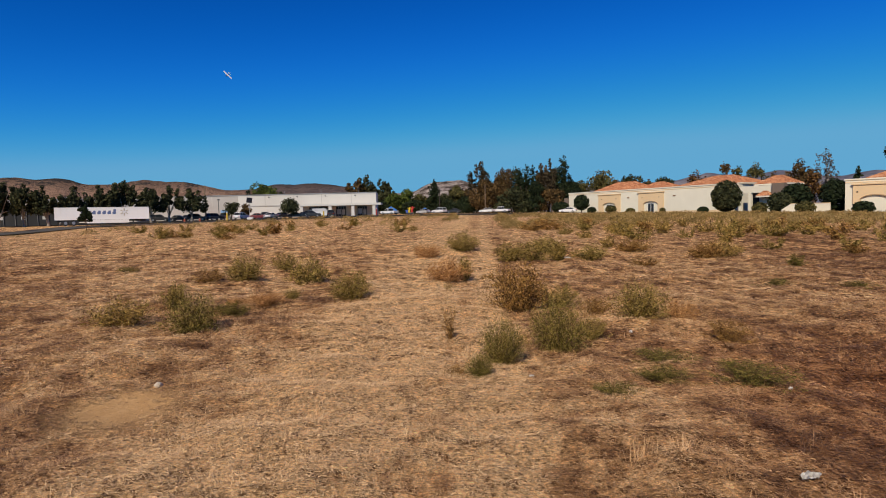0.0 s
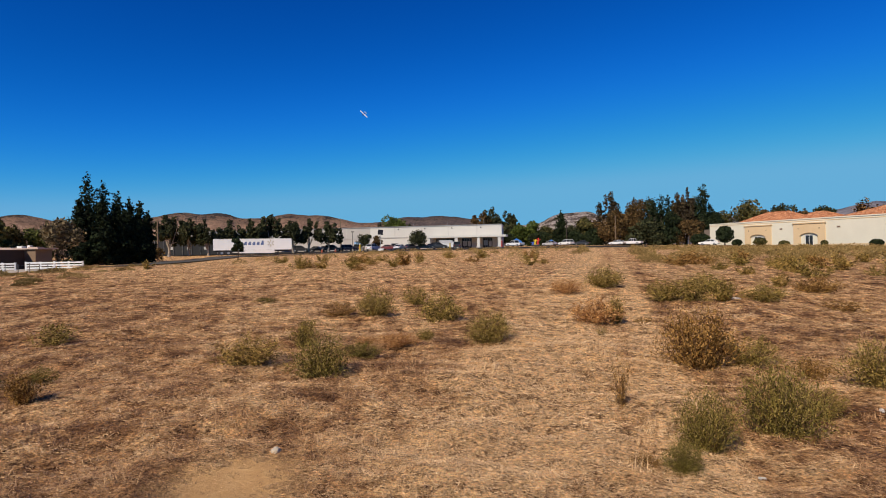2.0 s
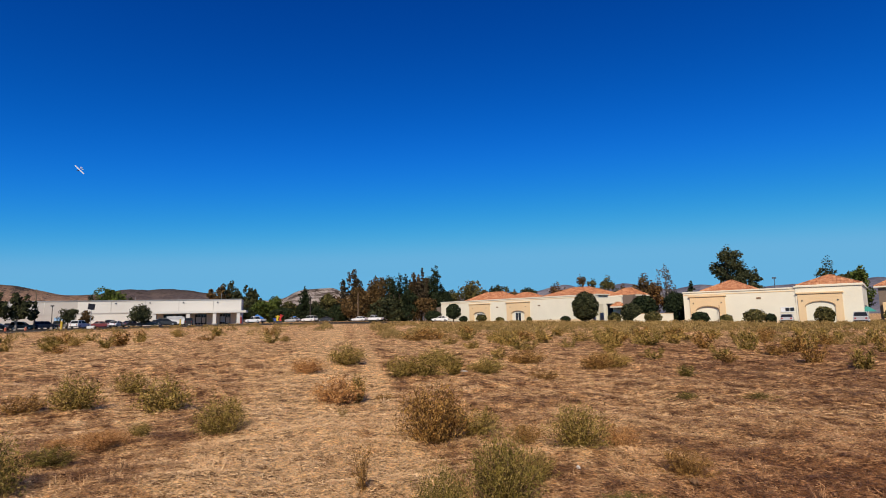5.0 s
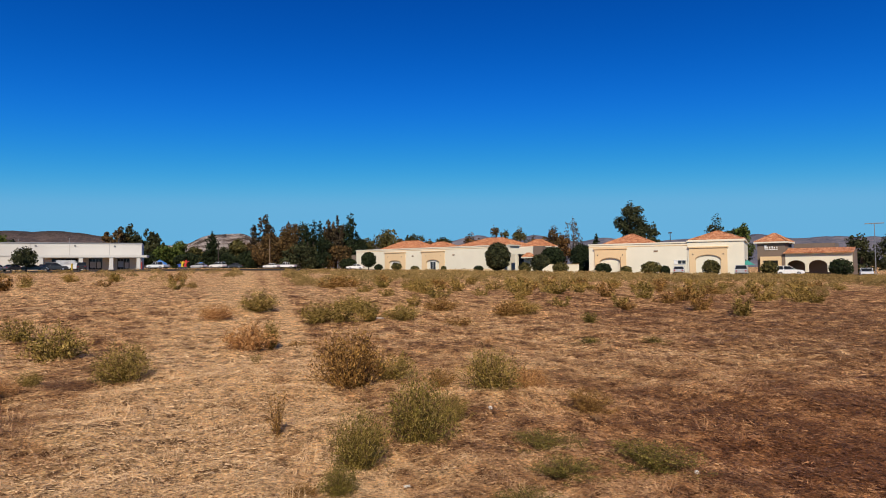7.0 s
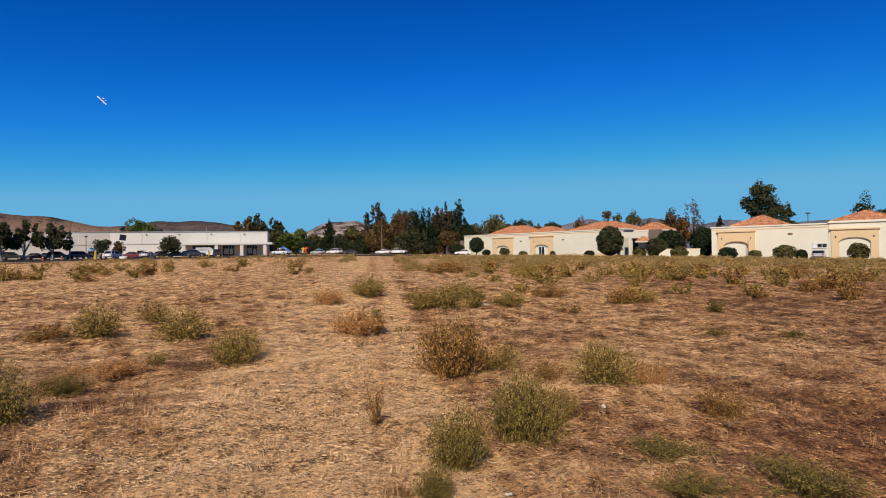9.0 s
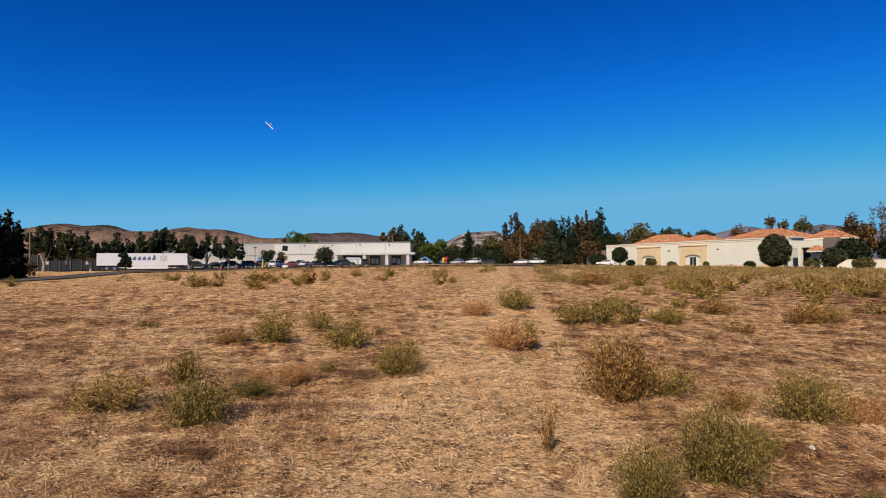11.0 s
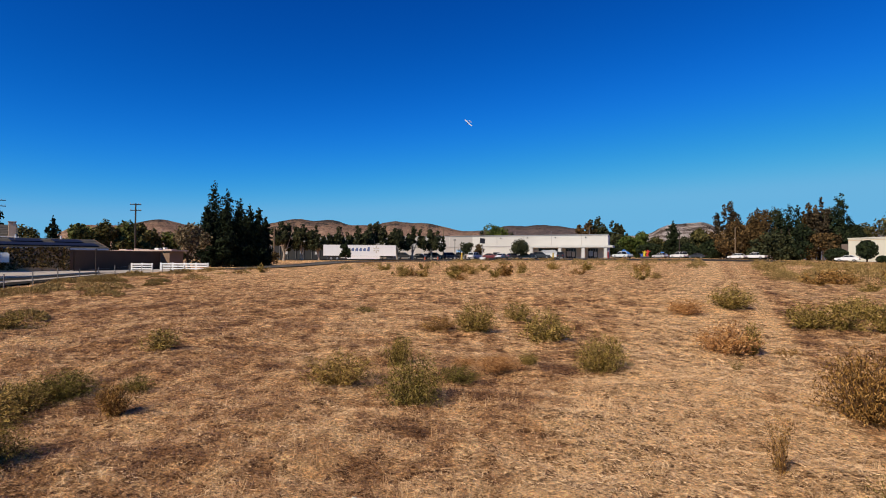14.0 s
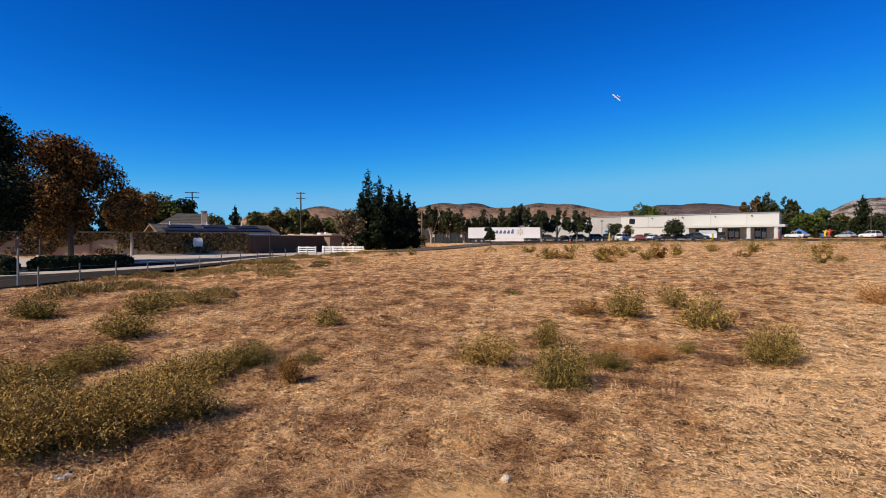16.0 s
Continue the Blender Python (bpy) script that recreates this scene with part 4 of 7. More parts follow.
def straw_stuff():
    """Matted straw: blades lying every way, a few still upright, thinner and longer with distance."""
    rg = np.random.default_rng(33)
    parts = []
    for r0, r1, count, lng, wid in ((1.5, 5.0, 270000, 0.030, 0.0011), (5.0, 10.0, 240000, 0.047, 0.0021), (10.0, 22.0, 160000, 0.082, 0.0039), (22.0, 60.0, 70000, 0.14, 0.0075)):
        r = np.sqrt(rg.random(count) * (r1 ** 2 - r0 ** 2) + r0 ** 2)
        a = np.radians(rg.uniform(-84, 66, count))
        x, y = -0.4 + r * np.sin(a), 1.2 + r * np.cos(a)
        bare = ((x + 2.68) / 0.52) ** 2 + ((y - 4.68) / 0.64) ** 2 < 1.0 + 0.5 * rg.normal(size=count)
        keep = (~bare | (rg.random(count) < 0.04)) & (np.hypot(x - 0.06, y) > 2.9) & ((np.abs(np.arctan2(x - 0.06, y)) < 0.75) | (np.hypot(x + 0.5, y - 1.4) > 3.0))
        x, y = x[keep], y[keep]
        n = len(x)
        z = land(x, y)
        tuft = value_noise(x, y, 0.35, 6) + value_noise(x, y, 1.3, 7)
        stand = (rg.random(n) < 0.06 + 0.30 * np.clip(tuft - 0.15, 0, 1))
        pitch = np.where(stand, rg.uniform(0.5, 1.35, n), np.abs(rg.normal(0, 0.20, n)) + 0.03)
        head = np.where(rg.random(n) < 0.5, rg.normal(2.6, 0.6, n), rg.uniform(0, 2 * math.pi, n))
        ln = lng * (0.5 + 1.1 * rg.random(n)) * np.where(stand, 0.95, 1.0)
        d = np.stack([np.cos(pitch) * np.cos(head), np.cos(pitch) * np.sin(head), np.sin(pitch)], 1)
        side = np.stack([-np.sin(head), np.cos(head), 0.6 * rg.normal(size=n)], 1)
        side *= (wid * (0.6 + 0.9 * rg.random(n)))[:, None]
        p0 = np.stack([x, y, z + 0.004 + 0.022 * rg.random(n)], 1)
        tip = p0 + d * ln[:, None] + np.stack([0 * x, 0 * x, -0.06 * ln], 1)
        parts.append(np.stack([p0 - side, p0 + side, tip], 1))
    # pale dead tufts still standing in the mat
    for _ in range(620):
        r, a = 1.8 + 12 * rg.random() ** 0.8, radians(rg.uniform(-80, 62))
        x, y = -0.4 + r * math.sin(a), 1.2 + r * math.cos(a)
        if ((x + 2.68) / 0.5) ** 2 + ((y - 4.68) / 0.6) ** 2 < 1 or value_noise(x, y, 1.6, 19) < -0.08:
            continue
        n = int(rg.integers(16, 38))
        lean = rg.uniform(0, 2 * math.pi)
        head = lean + rg.normal(0, 1.1, n)
        pitch = rg.uniform(0.55, 1.45, n)
        ln = rg.uniform(0.05, 0.14) * rg.uniform(0.55, 1.25, n)
        bx, by = x + rg.normal(0, 0.045, n), y + rg.normal(0, 0.035, n)
        d = np.stack([np.cos(pitch) * np.cos(head), np.cos(pitch) * np.sin(head), np.sin(pitch)], 1)
        side = np.stack([-np.sin(head), np.cos(head), 0.3 * rg.normal(size=n)], 1) * (0.0014 + 0.0002 * r)
        p0 = np.stack([bx, by, land(bx, by) - 0.004], 1)
        parts.append(np.stack([p0 - side, p0 + side, p0 + d * ln[:, None]], 1))
    V = np.concatenate(parts)
    n = len(V)
    V, F = V.reshape(-1, 3), np.arange(3 * n).reshape(n, 3)
    ob = array_mesh("dry_grass", V, F, M_STRAW)
    tagged(ob, "matted pale and brown straw covering the field", "grass", kind="stuff")


straw_stuff()

# ---------------------------------------------------------------- trees round the field
EUC = "dark grey-green eucalyptus tree with pale trunk"
spot_tree(-69.9, 51, 8.8, 9.6, L_RUST, "broad sycamore with rust-brown autumn leaves by the pavement", clear=0.17, n=24000, leaf=0.115, seed=1, name="sycamore", group="street trees", bark=M_BARK)
spot_tree(-65.5, 75, 4.8, 4.3, L_AMBER, "small sycamore with orange-brown autumn leaves by a wall", clear=0.38, n=10500, leaf=0.14, seed=2, name="sycamore", group="street trees", bark=M_PALEBARK)
spot_tree(-76.1, 40, 9.6, 9.4, L_PINE, "dark brown-green street tree with thin crown", clear=0.32, n=13000, leaf=0.11, seed=3, name="street_tree", group="street trees")
for i, (az, r, el, w) in enumerate(((-44.5, 105, 7.2, 3.9), (-43.4, 108, 6.6, 3.2), (-42.3, 107, 5.8, 2.8), (-41.4, 109, 5.2, 2.2), (-40.6, 108, 5.0, 2.2), (-40.0, 110, 4.1, 1.7), (-45.2, 103, 4.9, 2.8), (-43.6, 103, 4.8, 3.6), (-41.8, 105, 4.3, 3.2), (-40.7, 106, 3.2, 2.2))):
    spot_tree(az, r, el, w, L_PINE, "tall dark evergreen pine in a dense group", kind="cone", clear=0.04, n=4300, leaf=0.20, seed=10 + i, name="pine_tree", group="pine group")
spot_tree(-46.6, 92, 3.1, 3.6, L_DUSTY, "olive-tan half-bare shrub tree by the pines", clear=0.1, n=3200, leaf=0.2, seed=16, name="shrub_tree", gaps=0.3)
spot_tree(-63.3, 122, 3.7, 3.0, L_OLIVE, "olive-green garden tree behind the house", clear=0.1, n=2600, seed=20, name="garden_tree", group="garden trees")
spot_tree(-61.5, 124, 4.1, 2.6, L_DARK, "dark green garden tree behind the house", clear=0.1, n=2600, seed=21, name="garden_tree", group="garden trees")
spot_tree(-57.0, 140, 3.5, 2.0, L_DARK, "dark conical garden tree behind the house", kind="cone", clear=0.05, n=2200, seed=22, name="garden_tree", group="garden trees")
spot_tree(-59.2, 145, 2.6, 2.6, L_OLIVE, "olive-green garden tree behind the house", clear=0.1, n=1800, seed=23, name="garden_tree", group="garden trees")
for i, (az, el, w) in enumerate(((-55.1, 2.9, 2.4), (-53.3, 3.2, 2.8), (-51.5, 3.3, 2.9), (-49.6, 2.5, 2.6), (-47.9, 2.2, 2.4), (-50.6, 3.1, 2.2), (-54.2, 2.6, 2.6))):
    spot_tree(az, 130 + 3 * i, el, w, L_OLIVE if i % 2 else L_GARDEN, "rounded green garden tree beyond the houses", clear=0.04, n=2900, leaf=0.32, seed=30 + i, name="garden_tree", group="garden trees")
for i, (az, r, el, w) in enumerate(((-38.3, 142, 3.6, 2.7), (-36.6, 143, 3.35, 2.6), (-35.0, 141, 3.2, 2.4), (-33.2, 145, 3.2, 2.7), (-31.0, 146, 3.3, 2.6), (-29.5, 147, 3.7, 2.0), (-27.3, 148, 3.1, 2.4), (-25.8, 149, 3.3, 2.6), (-24.0, 150, 3.0, 2.5))):
    spot_tree(az, r, el, w * 1.15, L_EUC, EUC, kind="ragged", clear=0.26, n=2900, leaf=0.25, seed=40 + i, name="eucalyptus_tree", group="eucalyptus row", bark=M_PALEBARK, gaps=0.2)
for i, (az, r, el, w) in enumerate(((-66.0, 116, 4.3, 3.2), (-64.2, 118, 4.4, 3.0), (-62.6, 117, 4.3, 2.6), (-60.9, 119, 3.8, 2.2))):
    spot_tree(az, r, el, w, L_DARK if i % 2 else L_GARDEN, "dense dark garden tree behind the tan house", clear=0.03, n=2900, leaf=0.26, seed=220 + i, name="garden_tree", group="garden trees")
for i, (az, r, el) in enumerate(((-80.5, 96, 4.2), (-77.5, 98, 3.8), (-74.8, 96, 3.6), (-72.2, 97, 3.9), (-69.8, 98, 3.3), (-67.4, 100, 3.6), (-65.6, 102, 3.4))):
    spot_tree(az, r, el, 3.4, L_DARK if i % 2 else L_EUC, "dark garden tree behind the ivy wall", clear=0.02, n=2600, leaf=0.32, seed=180 + i, name="garden_tree", group="garden trees")
spot_tree(-32.4, 104, 1.62, 1.0, L_DARK, "small dark street tree in front of a trailer", clear=0.30, n=1700, leaf=0.13, seed=51, name="street_tree")
spot_tree(-39.5, 118, 0.58, 1.5, L_IVY, "low dark rust-brown shrub beside the road", clear=0.0, n=700, leaf=0.2, seed=52, name="shrub")
spot_tree(-17.5, 232, 3.35, 2.5, L_BRIGHT, "bright green rounded tree behind the store", clear=0.2, n=2400, leaf=0.42, seed=53, name="shade_tree")
spot_tree(-18.9, 235, 2.9, 0.9, L_DARK, "small dark tree behind the store", clear=0.2, n=900, leaf=0.4, seed=54, name="shade_tree")
spot_tree(-16.0, 236, 2.8, 1.2, L_DARK, "small dark tree behind the store", clear=0.2, n=900, leaf=0.4, seed=55, name="shade_tree")
spot_tree(-15.0, 150, 1.9, 2.0, L_EUC, "round parking-lot tree before the white store", clear=0.32, n=1800, leaf=0.22, seed=56, name="parking_tree", group="parking trees")
spot_tree(-20.5, 155, 1.6, 1.5, L_EUC, "small dark parking-lot tree before the store", clear=0.35, n=1200, leaf=0.2, seed=57, name="parking_tree", group="parking trees")
spot_tree(-19.2, 156, 1.45, 1.1, L_BROWN, "small brown parking-lot tree before the store", clear=0.35, n=900, leaf=0.2, seed=58, name="parking_tree", group="parking trees")
for i, (az, r, el, w, lv) in enumerate(((-8.6, 240, 3.7, 2.4, L_BROWN), (-7.4, 242, 4.2, 2.6, L_EUC), (-5.8, 238, 3.5, 2.4, L_EUC), (-6.6, 236, 2.8, 2.0, L_EUC))):
    spot_tree(az, r, el, w, lv, "tall dusky eucalyptus behind the store", kind="ragged", clear=0.15, n=2600, leaf=0.45, seed=60 + i, name="eucalyptus_tree", group="eucalyptus behind the store", bark=M_PALEBARK)
for i, (az, el, w, lv) in enumerate(((-4.9, 2.1, 2.4, L_BRIGHT), (-3.7, 2.7, 2.6, L_BRIGHT), (-2.3, 2.2, 2.2, L_OLIVE), (0.2, 2.2, 2.0, L_EUC), (1.4, 2.8, 2.2, L_OLIVE), (2.5, 2.6, 2.0, L_BROWN))):
    spot_tree(az, 205 + i, el, w, lv, "dense green tree at the end of the parking lot", clear=0.05, n=2400, leaf=0.38, seed=70 + i, name="shade_tree", group="parking end trees")
spot_tree(-0.9, 195, 3.75, 2.5, L_DARK, "dark cone-shaped conifer at the lot's end", kind="cone", clear=0.03, n=3200, leaf=0.33, seed=80, name="conifer")
spot_tree(3.7, 190, 5.35, 2.6, L_DUSK, "tall wispy eucalyptus with a brown crown", kind="ragged", clear=0.25, n=3000, leaf=0.29, seed=81, name="eucalyptus_tree", group="big grove", gaps=0.2)
spot_tree(4.4, 186, 3.6, 3.0, L_BROWN, "brown-leaved tree in the big grove", clear=0.06, n=3000, leaf=0.29, seed=82, name="grove_tree", group="big grove")
spot_tree(6.3, 188, 4.6, 3.0, L_BROWN, "brown-leaved tree in the big grove", kind="ragged", clear=0.08, n=3600, leaf=0.29, seed=83, name="grove_tree", group="big grove")
for i, (az, el, w) in enumerate(((7.75, 4.7, 1.9), (8.35, 5.1, 2.2), (9.0, 4.95, 1.8))):
    spot_tree(az, 184 + i, el, w, L_DARK, "dark evergreen in the big grove", kind="cone", clear=0.04, n=2000, leaf=0.29, seed=84 + 200 * i, name="pine_tree", group="big grove")
spot_tree(9.8, 190, 4.9, 1.7, L_BROWN, "brown-leaved tree in the big grove", kind="ragged", clear=0.1, n=2600, leaf=0.29, seed=88, name="grove_tree", group="big grove")
spot_tree(10.5, 187, 5.35, 1.8, L_DUSK, "tall brown-green tree in the big grove", kind="ragged", clear=0.08, n=3400, leaf=0.29, seed=85, name="grove_tree", group="big grove")
spot_tree(12.0, 185, 5.75, 2.5, L_DARK, "tall narrow dark conifer in the grove", kind="cone", clear=0.03, n=3400, leaf=0.33, seed=86, name="pine_tree", group="big grove")
for i, (az, r, el, w, lv) in enumerate(((-6.6, 200, 1.5, 2.2, L_DARK), (-3.0, 198, 1.5, 2.4, L_DARK), (0.4, 196, 1.6, 2.4, L_DARK), (2.4, 194, 1.9, 2.6, L_DARK), (4.6, 184, 2.6, 2.6, L_BROWN), (5.6, 190, 4.2, 2.4, L_BROWN), (7.3, 192, 4.7, 2.6, L_EUC), (9.2, 183, 3.2, 2.6, L_DARK), (11.2, 189, 4.6, 2.4, L_EUC), (10.8, 182, 2.4, 2.6, L_BROWN), (12.6, 187, 3.4, 1.8, L_DARK))):
    spot_tree(az, r, el, w, lv, "dense tree filling the grove at the lot's end", clear=0.03, n=2400, leaf=0.29, seed=190 + i, name="grove_tree", group="big grove")
spot_tree(7.2, 182, 2.3, 3.4, L_EUC, "low dark green tree before the grove", clear=0.03, n=2400, leaf=0.34, seed=87, name="grove_tree", group="big grove")
for i, (az, r, el, w, lv) in enumerate(((15.4, 215, 4.1, 2.9, L_OLIVE), (13.3, 225, 2.9, 2.2, L_OLIVE), (16.8, 226, 3.1, 1.6, L_BROWN), (19.8, 226, 2.9, 1.4, L_BROWN), (17.6, 230, 3.3, 1.4, L_EUC), (18.3, 228, 3.6, 2.0, L_EUC), (21.3, 220, 2.95, 2.0, L_EUC))):
    spot_tree(az, r, el, w, lv, "green tree showing above the office roofs", clear=0.2, n=1900, leaf=0.42, seed=90 + i, name="shade_tree", group="trees behind the offices")
for i, (az, r, el, w, lv) in enumerate(((24.0, 190, 3.6, 2.2, L_RUST), (26.3, 185, 4.2, 1.6, L_BROWN), (27.5, 180, 3.9, 1.3, L_OLIVE), (28.8, 180, 4.2, 1.7, L_OLIVE), (25.2, 188, 3.1, 1.6, L_BROWN), (30.2, 178, 3.2, 1.5, L_BROWN))):
    spot_tree(az, r, el, w, lv, "thin autumn tree behind the offices", clear=0.2, n=1300, leaf=0.30, seed=100 + i, name="autumn_tree", group="trees behind the offices", gaps=0.3)
spot_tree(32.1, 152, 4.2, 2.6, L_BROWN, "tall olive-brown tree between the offices", clear=0.12, n=2800, leaf=0.26, seed=110, name="autumn_tree", gaps=0.25)
spot_tree(33.2, 148, 3.0, 2.0, L_RUST, "orange-leaved tree between the offices", clear=0.12, n=1500, leaf=0.24, seed=111, name="autumn_tree", gaps=0.2)
spot_tree(34.05, 150, 4.95, 2.0, L_GREY, "tall half-bare pale tree between the offices", kind="ragged", clear=0.2, n=1300, leaf=0.20, seed=112, name="bare_tree", gaps=0.6, bark=M_PALEBARK)
spot_tree(36.2, 150, 3.6, 1.5, L_DARK, "small dark conifer behind the office", kind="cone", clear=0.1, n=1300, leaf=0.28, seed=113, name="conifer")
spot_tree(39.3, 150, 6.25, 2.9, L_EUC, "large dark eucalyptus above the office roof", clear=0.25, n=4200, leaf=0.27, seed=114, name="eucalyptus_tree", gaps=0.25)
spot_tree(40.6, 152, 4.9, 2.0, L_EUC, "lower side crown of dark eucalyptus behind the office", clear=0.25, n=1800, leaf=0.27, seed=119, name="eucalyptus_tree", gaps=0.25)
spot_tree(41.4, 148, 4.2, 1.7, L_EUC, "smaller dark tree behind the office roof", clear=0.2, n=1700, leaf=0.26, seed=115, name="eucalyptus_tree")
spot_tree(46.8, 145, 4.7, 2.2, L_EUC, "dark tree behind the tiled office roof", clear=0.3, n=2400, leaf=0.2, gaps=0.2, seed=116, name="shade_tree")
spot_tree(49.0, 140, 3.8, 1.9, L_BRIGHT, "green tree beside the office end wall", clear=0.15, n=1700, leaf=0.26, seed=117, name="shade_tree")
spot_tree(48.2, 142, 3.3, 1.4, L_EUC, "green tree behind the office end wall", clear=0.15, n=1200, leaf=0.26, seed=118, name="shade_tree")
for i, (az, el, w) in enumerate(((57.4, 2.5, 2.2), (59.2, 2.4, 2.6), (61.5, 2.6, 3.0), (64.0, 2.4, 3.0))):
    spot_tree(az, 150, el, w, L_EUC, "dark tree beyond the restaurant parking", clear=0.08, n=1900, leaf=0.28, seed=120 + i, name="shade_tree", group="trees beyond the restaurant")
TOP = "dense clipped round tree before the cream office"
spot_tree(11.7, 166, 1.05, 1.7, L_DARK, TOP, kind="ball", clear=0.05, n=1300, leaf=0.2, seed=130, name="clipped_tree", group="clipped trees")
spot_tree(13.7, 160, 1.65, 1.4, L_DARK, TOP, kind="ball", clear=0.15, n=1300, leaf=0.2, seed=131, name="clipped_tree", group="clipped trees")
spot_tree(26.6, 130, 2.45, 2.45, L_EUC, "large clipped round tree before the cream office", kind="ball", clear=0.04, n=2600, leaf=0.2, seed=132, name="clipped_tree", group="clipped trees")
spot_tree(30.8, 124, 1.3, 1.8, L_EUC, TOP, kind="ball", clear=0.04, n=1300, leaf=0.18, seed=133, name="clipped_tree", group="clipped trees")
spot_tree(32.0, 128, 2.05, 2.35, L_DARK, TOP, kind="ball", clear=0.06, n=1900, leaf=0.18, seed=134, name="clipped_tree", group="clipped trees")
spot_tree(34.8, 121, 2.3, 2.15, L_DARK, TOP, kind="ball", clear=0.06, n=1900, leaf=0.18, seed=135, name="clipped_tree", group="clipped trees")
SHRUB = "rounded dark green shrub along the office wall"
for i, (az, r, el, w) in enumerate(((16.5, 150, 0.55, 1.0), (14.7, 155, 0.45, 0.8), (18.3, 148, 0.25, 0.8), (21.2, 140, 0.2, 0.5), (24.7, 134, 0.2, 0.9), (29.3, 122, 0.45, 1.2), (32.75, 110, 0.45, 1.5),
                                    (36.8, 106, 0.35, 1.5), (38.9, 105, 0.05, 1.0), (41.2, 103, 0.45, 1.8), (42.4, 102, 0.0, 0.8), (46.3, 102, 0.5, 1.45), (50.9, 112, 0.35, 1.35), (56.0, 112, 0.5, 1.7))):
    spot_tree(az, r, el, w, L_DARK if i % 3 == 1 else L_OLIVE, SHRUB, kind="ball", clear=0.0, n=700, leaf=0.15, seed=140 + i, name="shrub", group="office shrubs")

# ---------------------------------------------------------------- roads and parking
def sheet(name, outline_fn, nu, nv, lift, material, label, category):
    """A paved sheet that follows the land; outline_fn(u, v) gives x, y."""
    u, v = np.meshgrid(np.linspace(0, 1, nu), np.linspace(0, 1, nv), indexing="ij")
    x, y = outline_fn(u, v)
    V = np.stack([x, y, lie(x, y) + lift], -1).reshape(-1, 3)
    i, j = np.meshgrid(np.arange(nu - 1), np.arange(nv - 1), indexing="ij")
    F = np.stack([i * nv + j, (i + 1) * nv + j, (i + 1) * nv + j + 1, i * nv + j + 1], -1).reshape(-1, 4)
    ob = array_mesh(name, V, F, material, smooth=True)
    tagged(ob, label, category, kind="structure")
    return ob


def fence_line(t):
    """The line of the field's edge: from beside the walk, past the houses, to the white rail fence."""
    return -18 - 36 * t, 0.0 + 50 * t + 4 * np.sin(t * 2.2)


def road_xy(near, far):
    def f(u, v):
        x, y = fence_line(-0.35 + 1.42 * u)
        w = near + (far - near) * v
        return x - 0.81 * w, y + 0.20 * w
    return f


def verge(line, shift=0.0):
    """x of one of the long edges beside the field at a given y."""
    ys = {"walk_near": ((-14, -30.6), (10, -30.8), (15, -31.0), (17.5, -31.4), (23.2, -34.7), (40, -47.6)),
          "walk_far": ((-14, -33.4), (10, -33.5), (16, -33.8), (19.4, -34.7), (24.2, -36.5), (40, -48.6)),
          "strip_far": ((-14, -38.0), (12, -38.4), (22, -39.6), (26, -40.6), (36.5, -48.6), (40, -51.2))}[line]
    return lambda y: np.interp(y, [p[0] for p in ys], [p[1] for p in ys]) + shift


def fence_x(y):
    t = np.linspace(-0.5, 1.2, 120)
    return np.interp(y, fence_line(t)[1], fence_line(t)[0])


def strip(near, far):
    def f(u, v):
        y = -13 + 51 * u
        a = near(y)
        return a + (np.minimum(far(y), a - 0.03) - a) * v, y
    return f


sheet("pavement_1", road_xy(1.0, 52.0), 60, 16, 0.08, M_CONCRETE, "pale sunlit concrete pavement and driveway", "pavement")
# the shadow over this strip is put into its near-black colour
sheet("road_1", strip(lambda y: fence_x(y) - 0.7, verge("walk_near")), 60, 8, 0.12, M_SHADE_DARK, "asphalt strip along the field's edge with shade painted in", "road")
sheet("pavement_2", strip(verge("walk_near", -0.02), verge("walk_far")), 60, 5, 0.13, M_CONCRETE, "pale grey footpath beside the hedge", "pavement")
# dark strip painted where the hedge and its shadow lie
sheet("ground_strip", strip(verge("walk_far", -0.02), verge("strip_far")), 60, 6, 0.12, M_SHADE_DARK, "dark strip behind the footpath with hedge shade painted in", "ground")
sheet("road_2", lambda u, v: (-130 + 150 * u, 118 + 48 * v + 0 * u), 40, 24, 0.06, M_ASPHALT, "asphalt parking lot and road before the store", "road")
sheet("road_4", lambda u, v: (-54 - 10 * u - (6 + 2 * u) * v, 56 + 47 * u + (4 - u) * v), 40, 6, 0.15, M_WORN, "worn grey asphalt side road between the field and the pines", "road")
sheet("road_5", lambda u, v: (-64 - 8 * v * (1 - u) + 46 * u, 103 + 3 * v + 14 * u), 40, 6, 0.15, M_WORN, "worn grey asphalt lane in front of the parked trailer", "road")
sheet("road_3", lambda u, v: (30 + 26 * u + 48 * v, 176 - 108 * v + 10 * u), 14, 40, 0.10, M_ASPHALT, "asphalt driveway before the offices", "road")

bm = B()
for i in range(60):
    y0, y1 = -13 + 51 * i / 60, -13 + 51 * (i + 1) / 60
    pts = [(float(verge("strip_far", w)(y)), y) for y, w in ((y0, -0.02), (y1, -0.02), (y1, -0.25), (y0, -0.25))]
    lo = [bm.verts.new((x, y, float(lie(x, y)) - 0.1)) for x, y in pts]
    hi = [bm.verts.new((x, y, float(lie(x, y)) + 0.20)) for x, y in pts]
    bm.faces.new(hi)
    for a, b in ((0, 1), (2, 3)):
        bm.faces.new((lo[a], lo[b], hi[b], hi[a]))
tagged(mesh_object("kerb", bm, M_CONCRETE), "pale concrete kerb along the street", "kerb", kind="structure")


def spot(az, r):
    x, y = away(az, r)
    return x, y, float(lie(x, y))


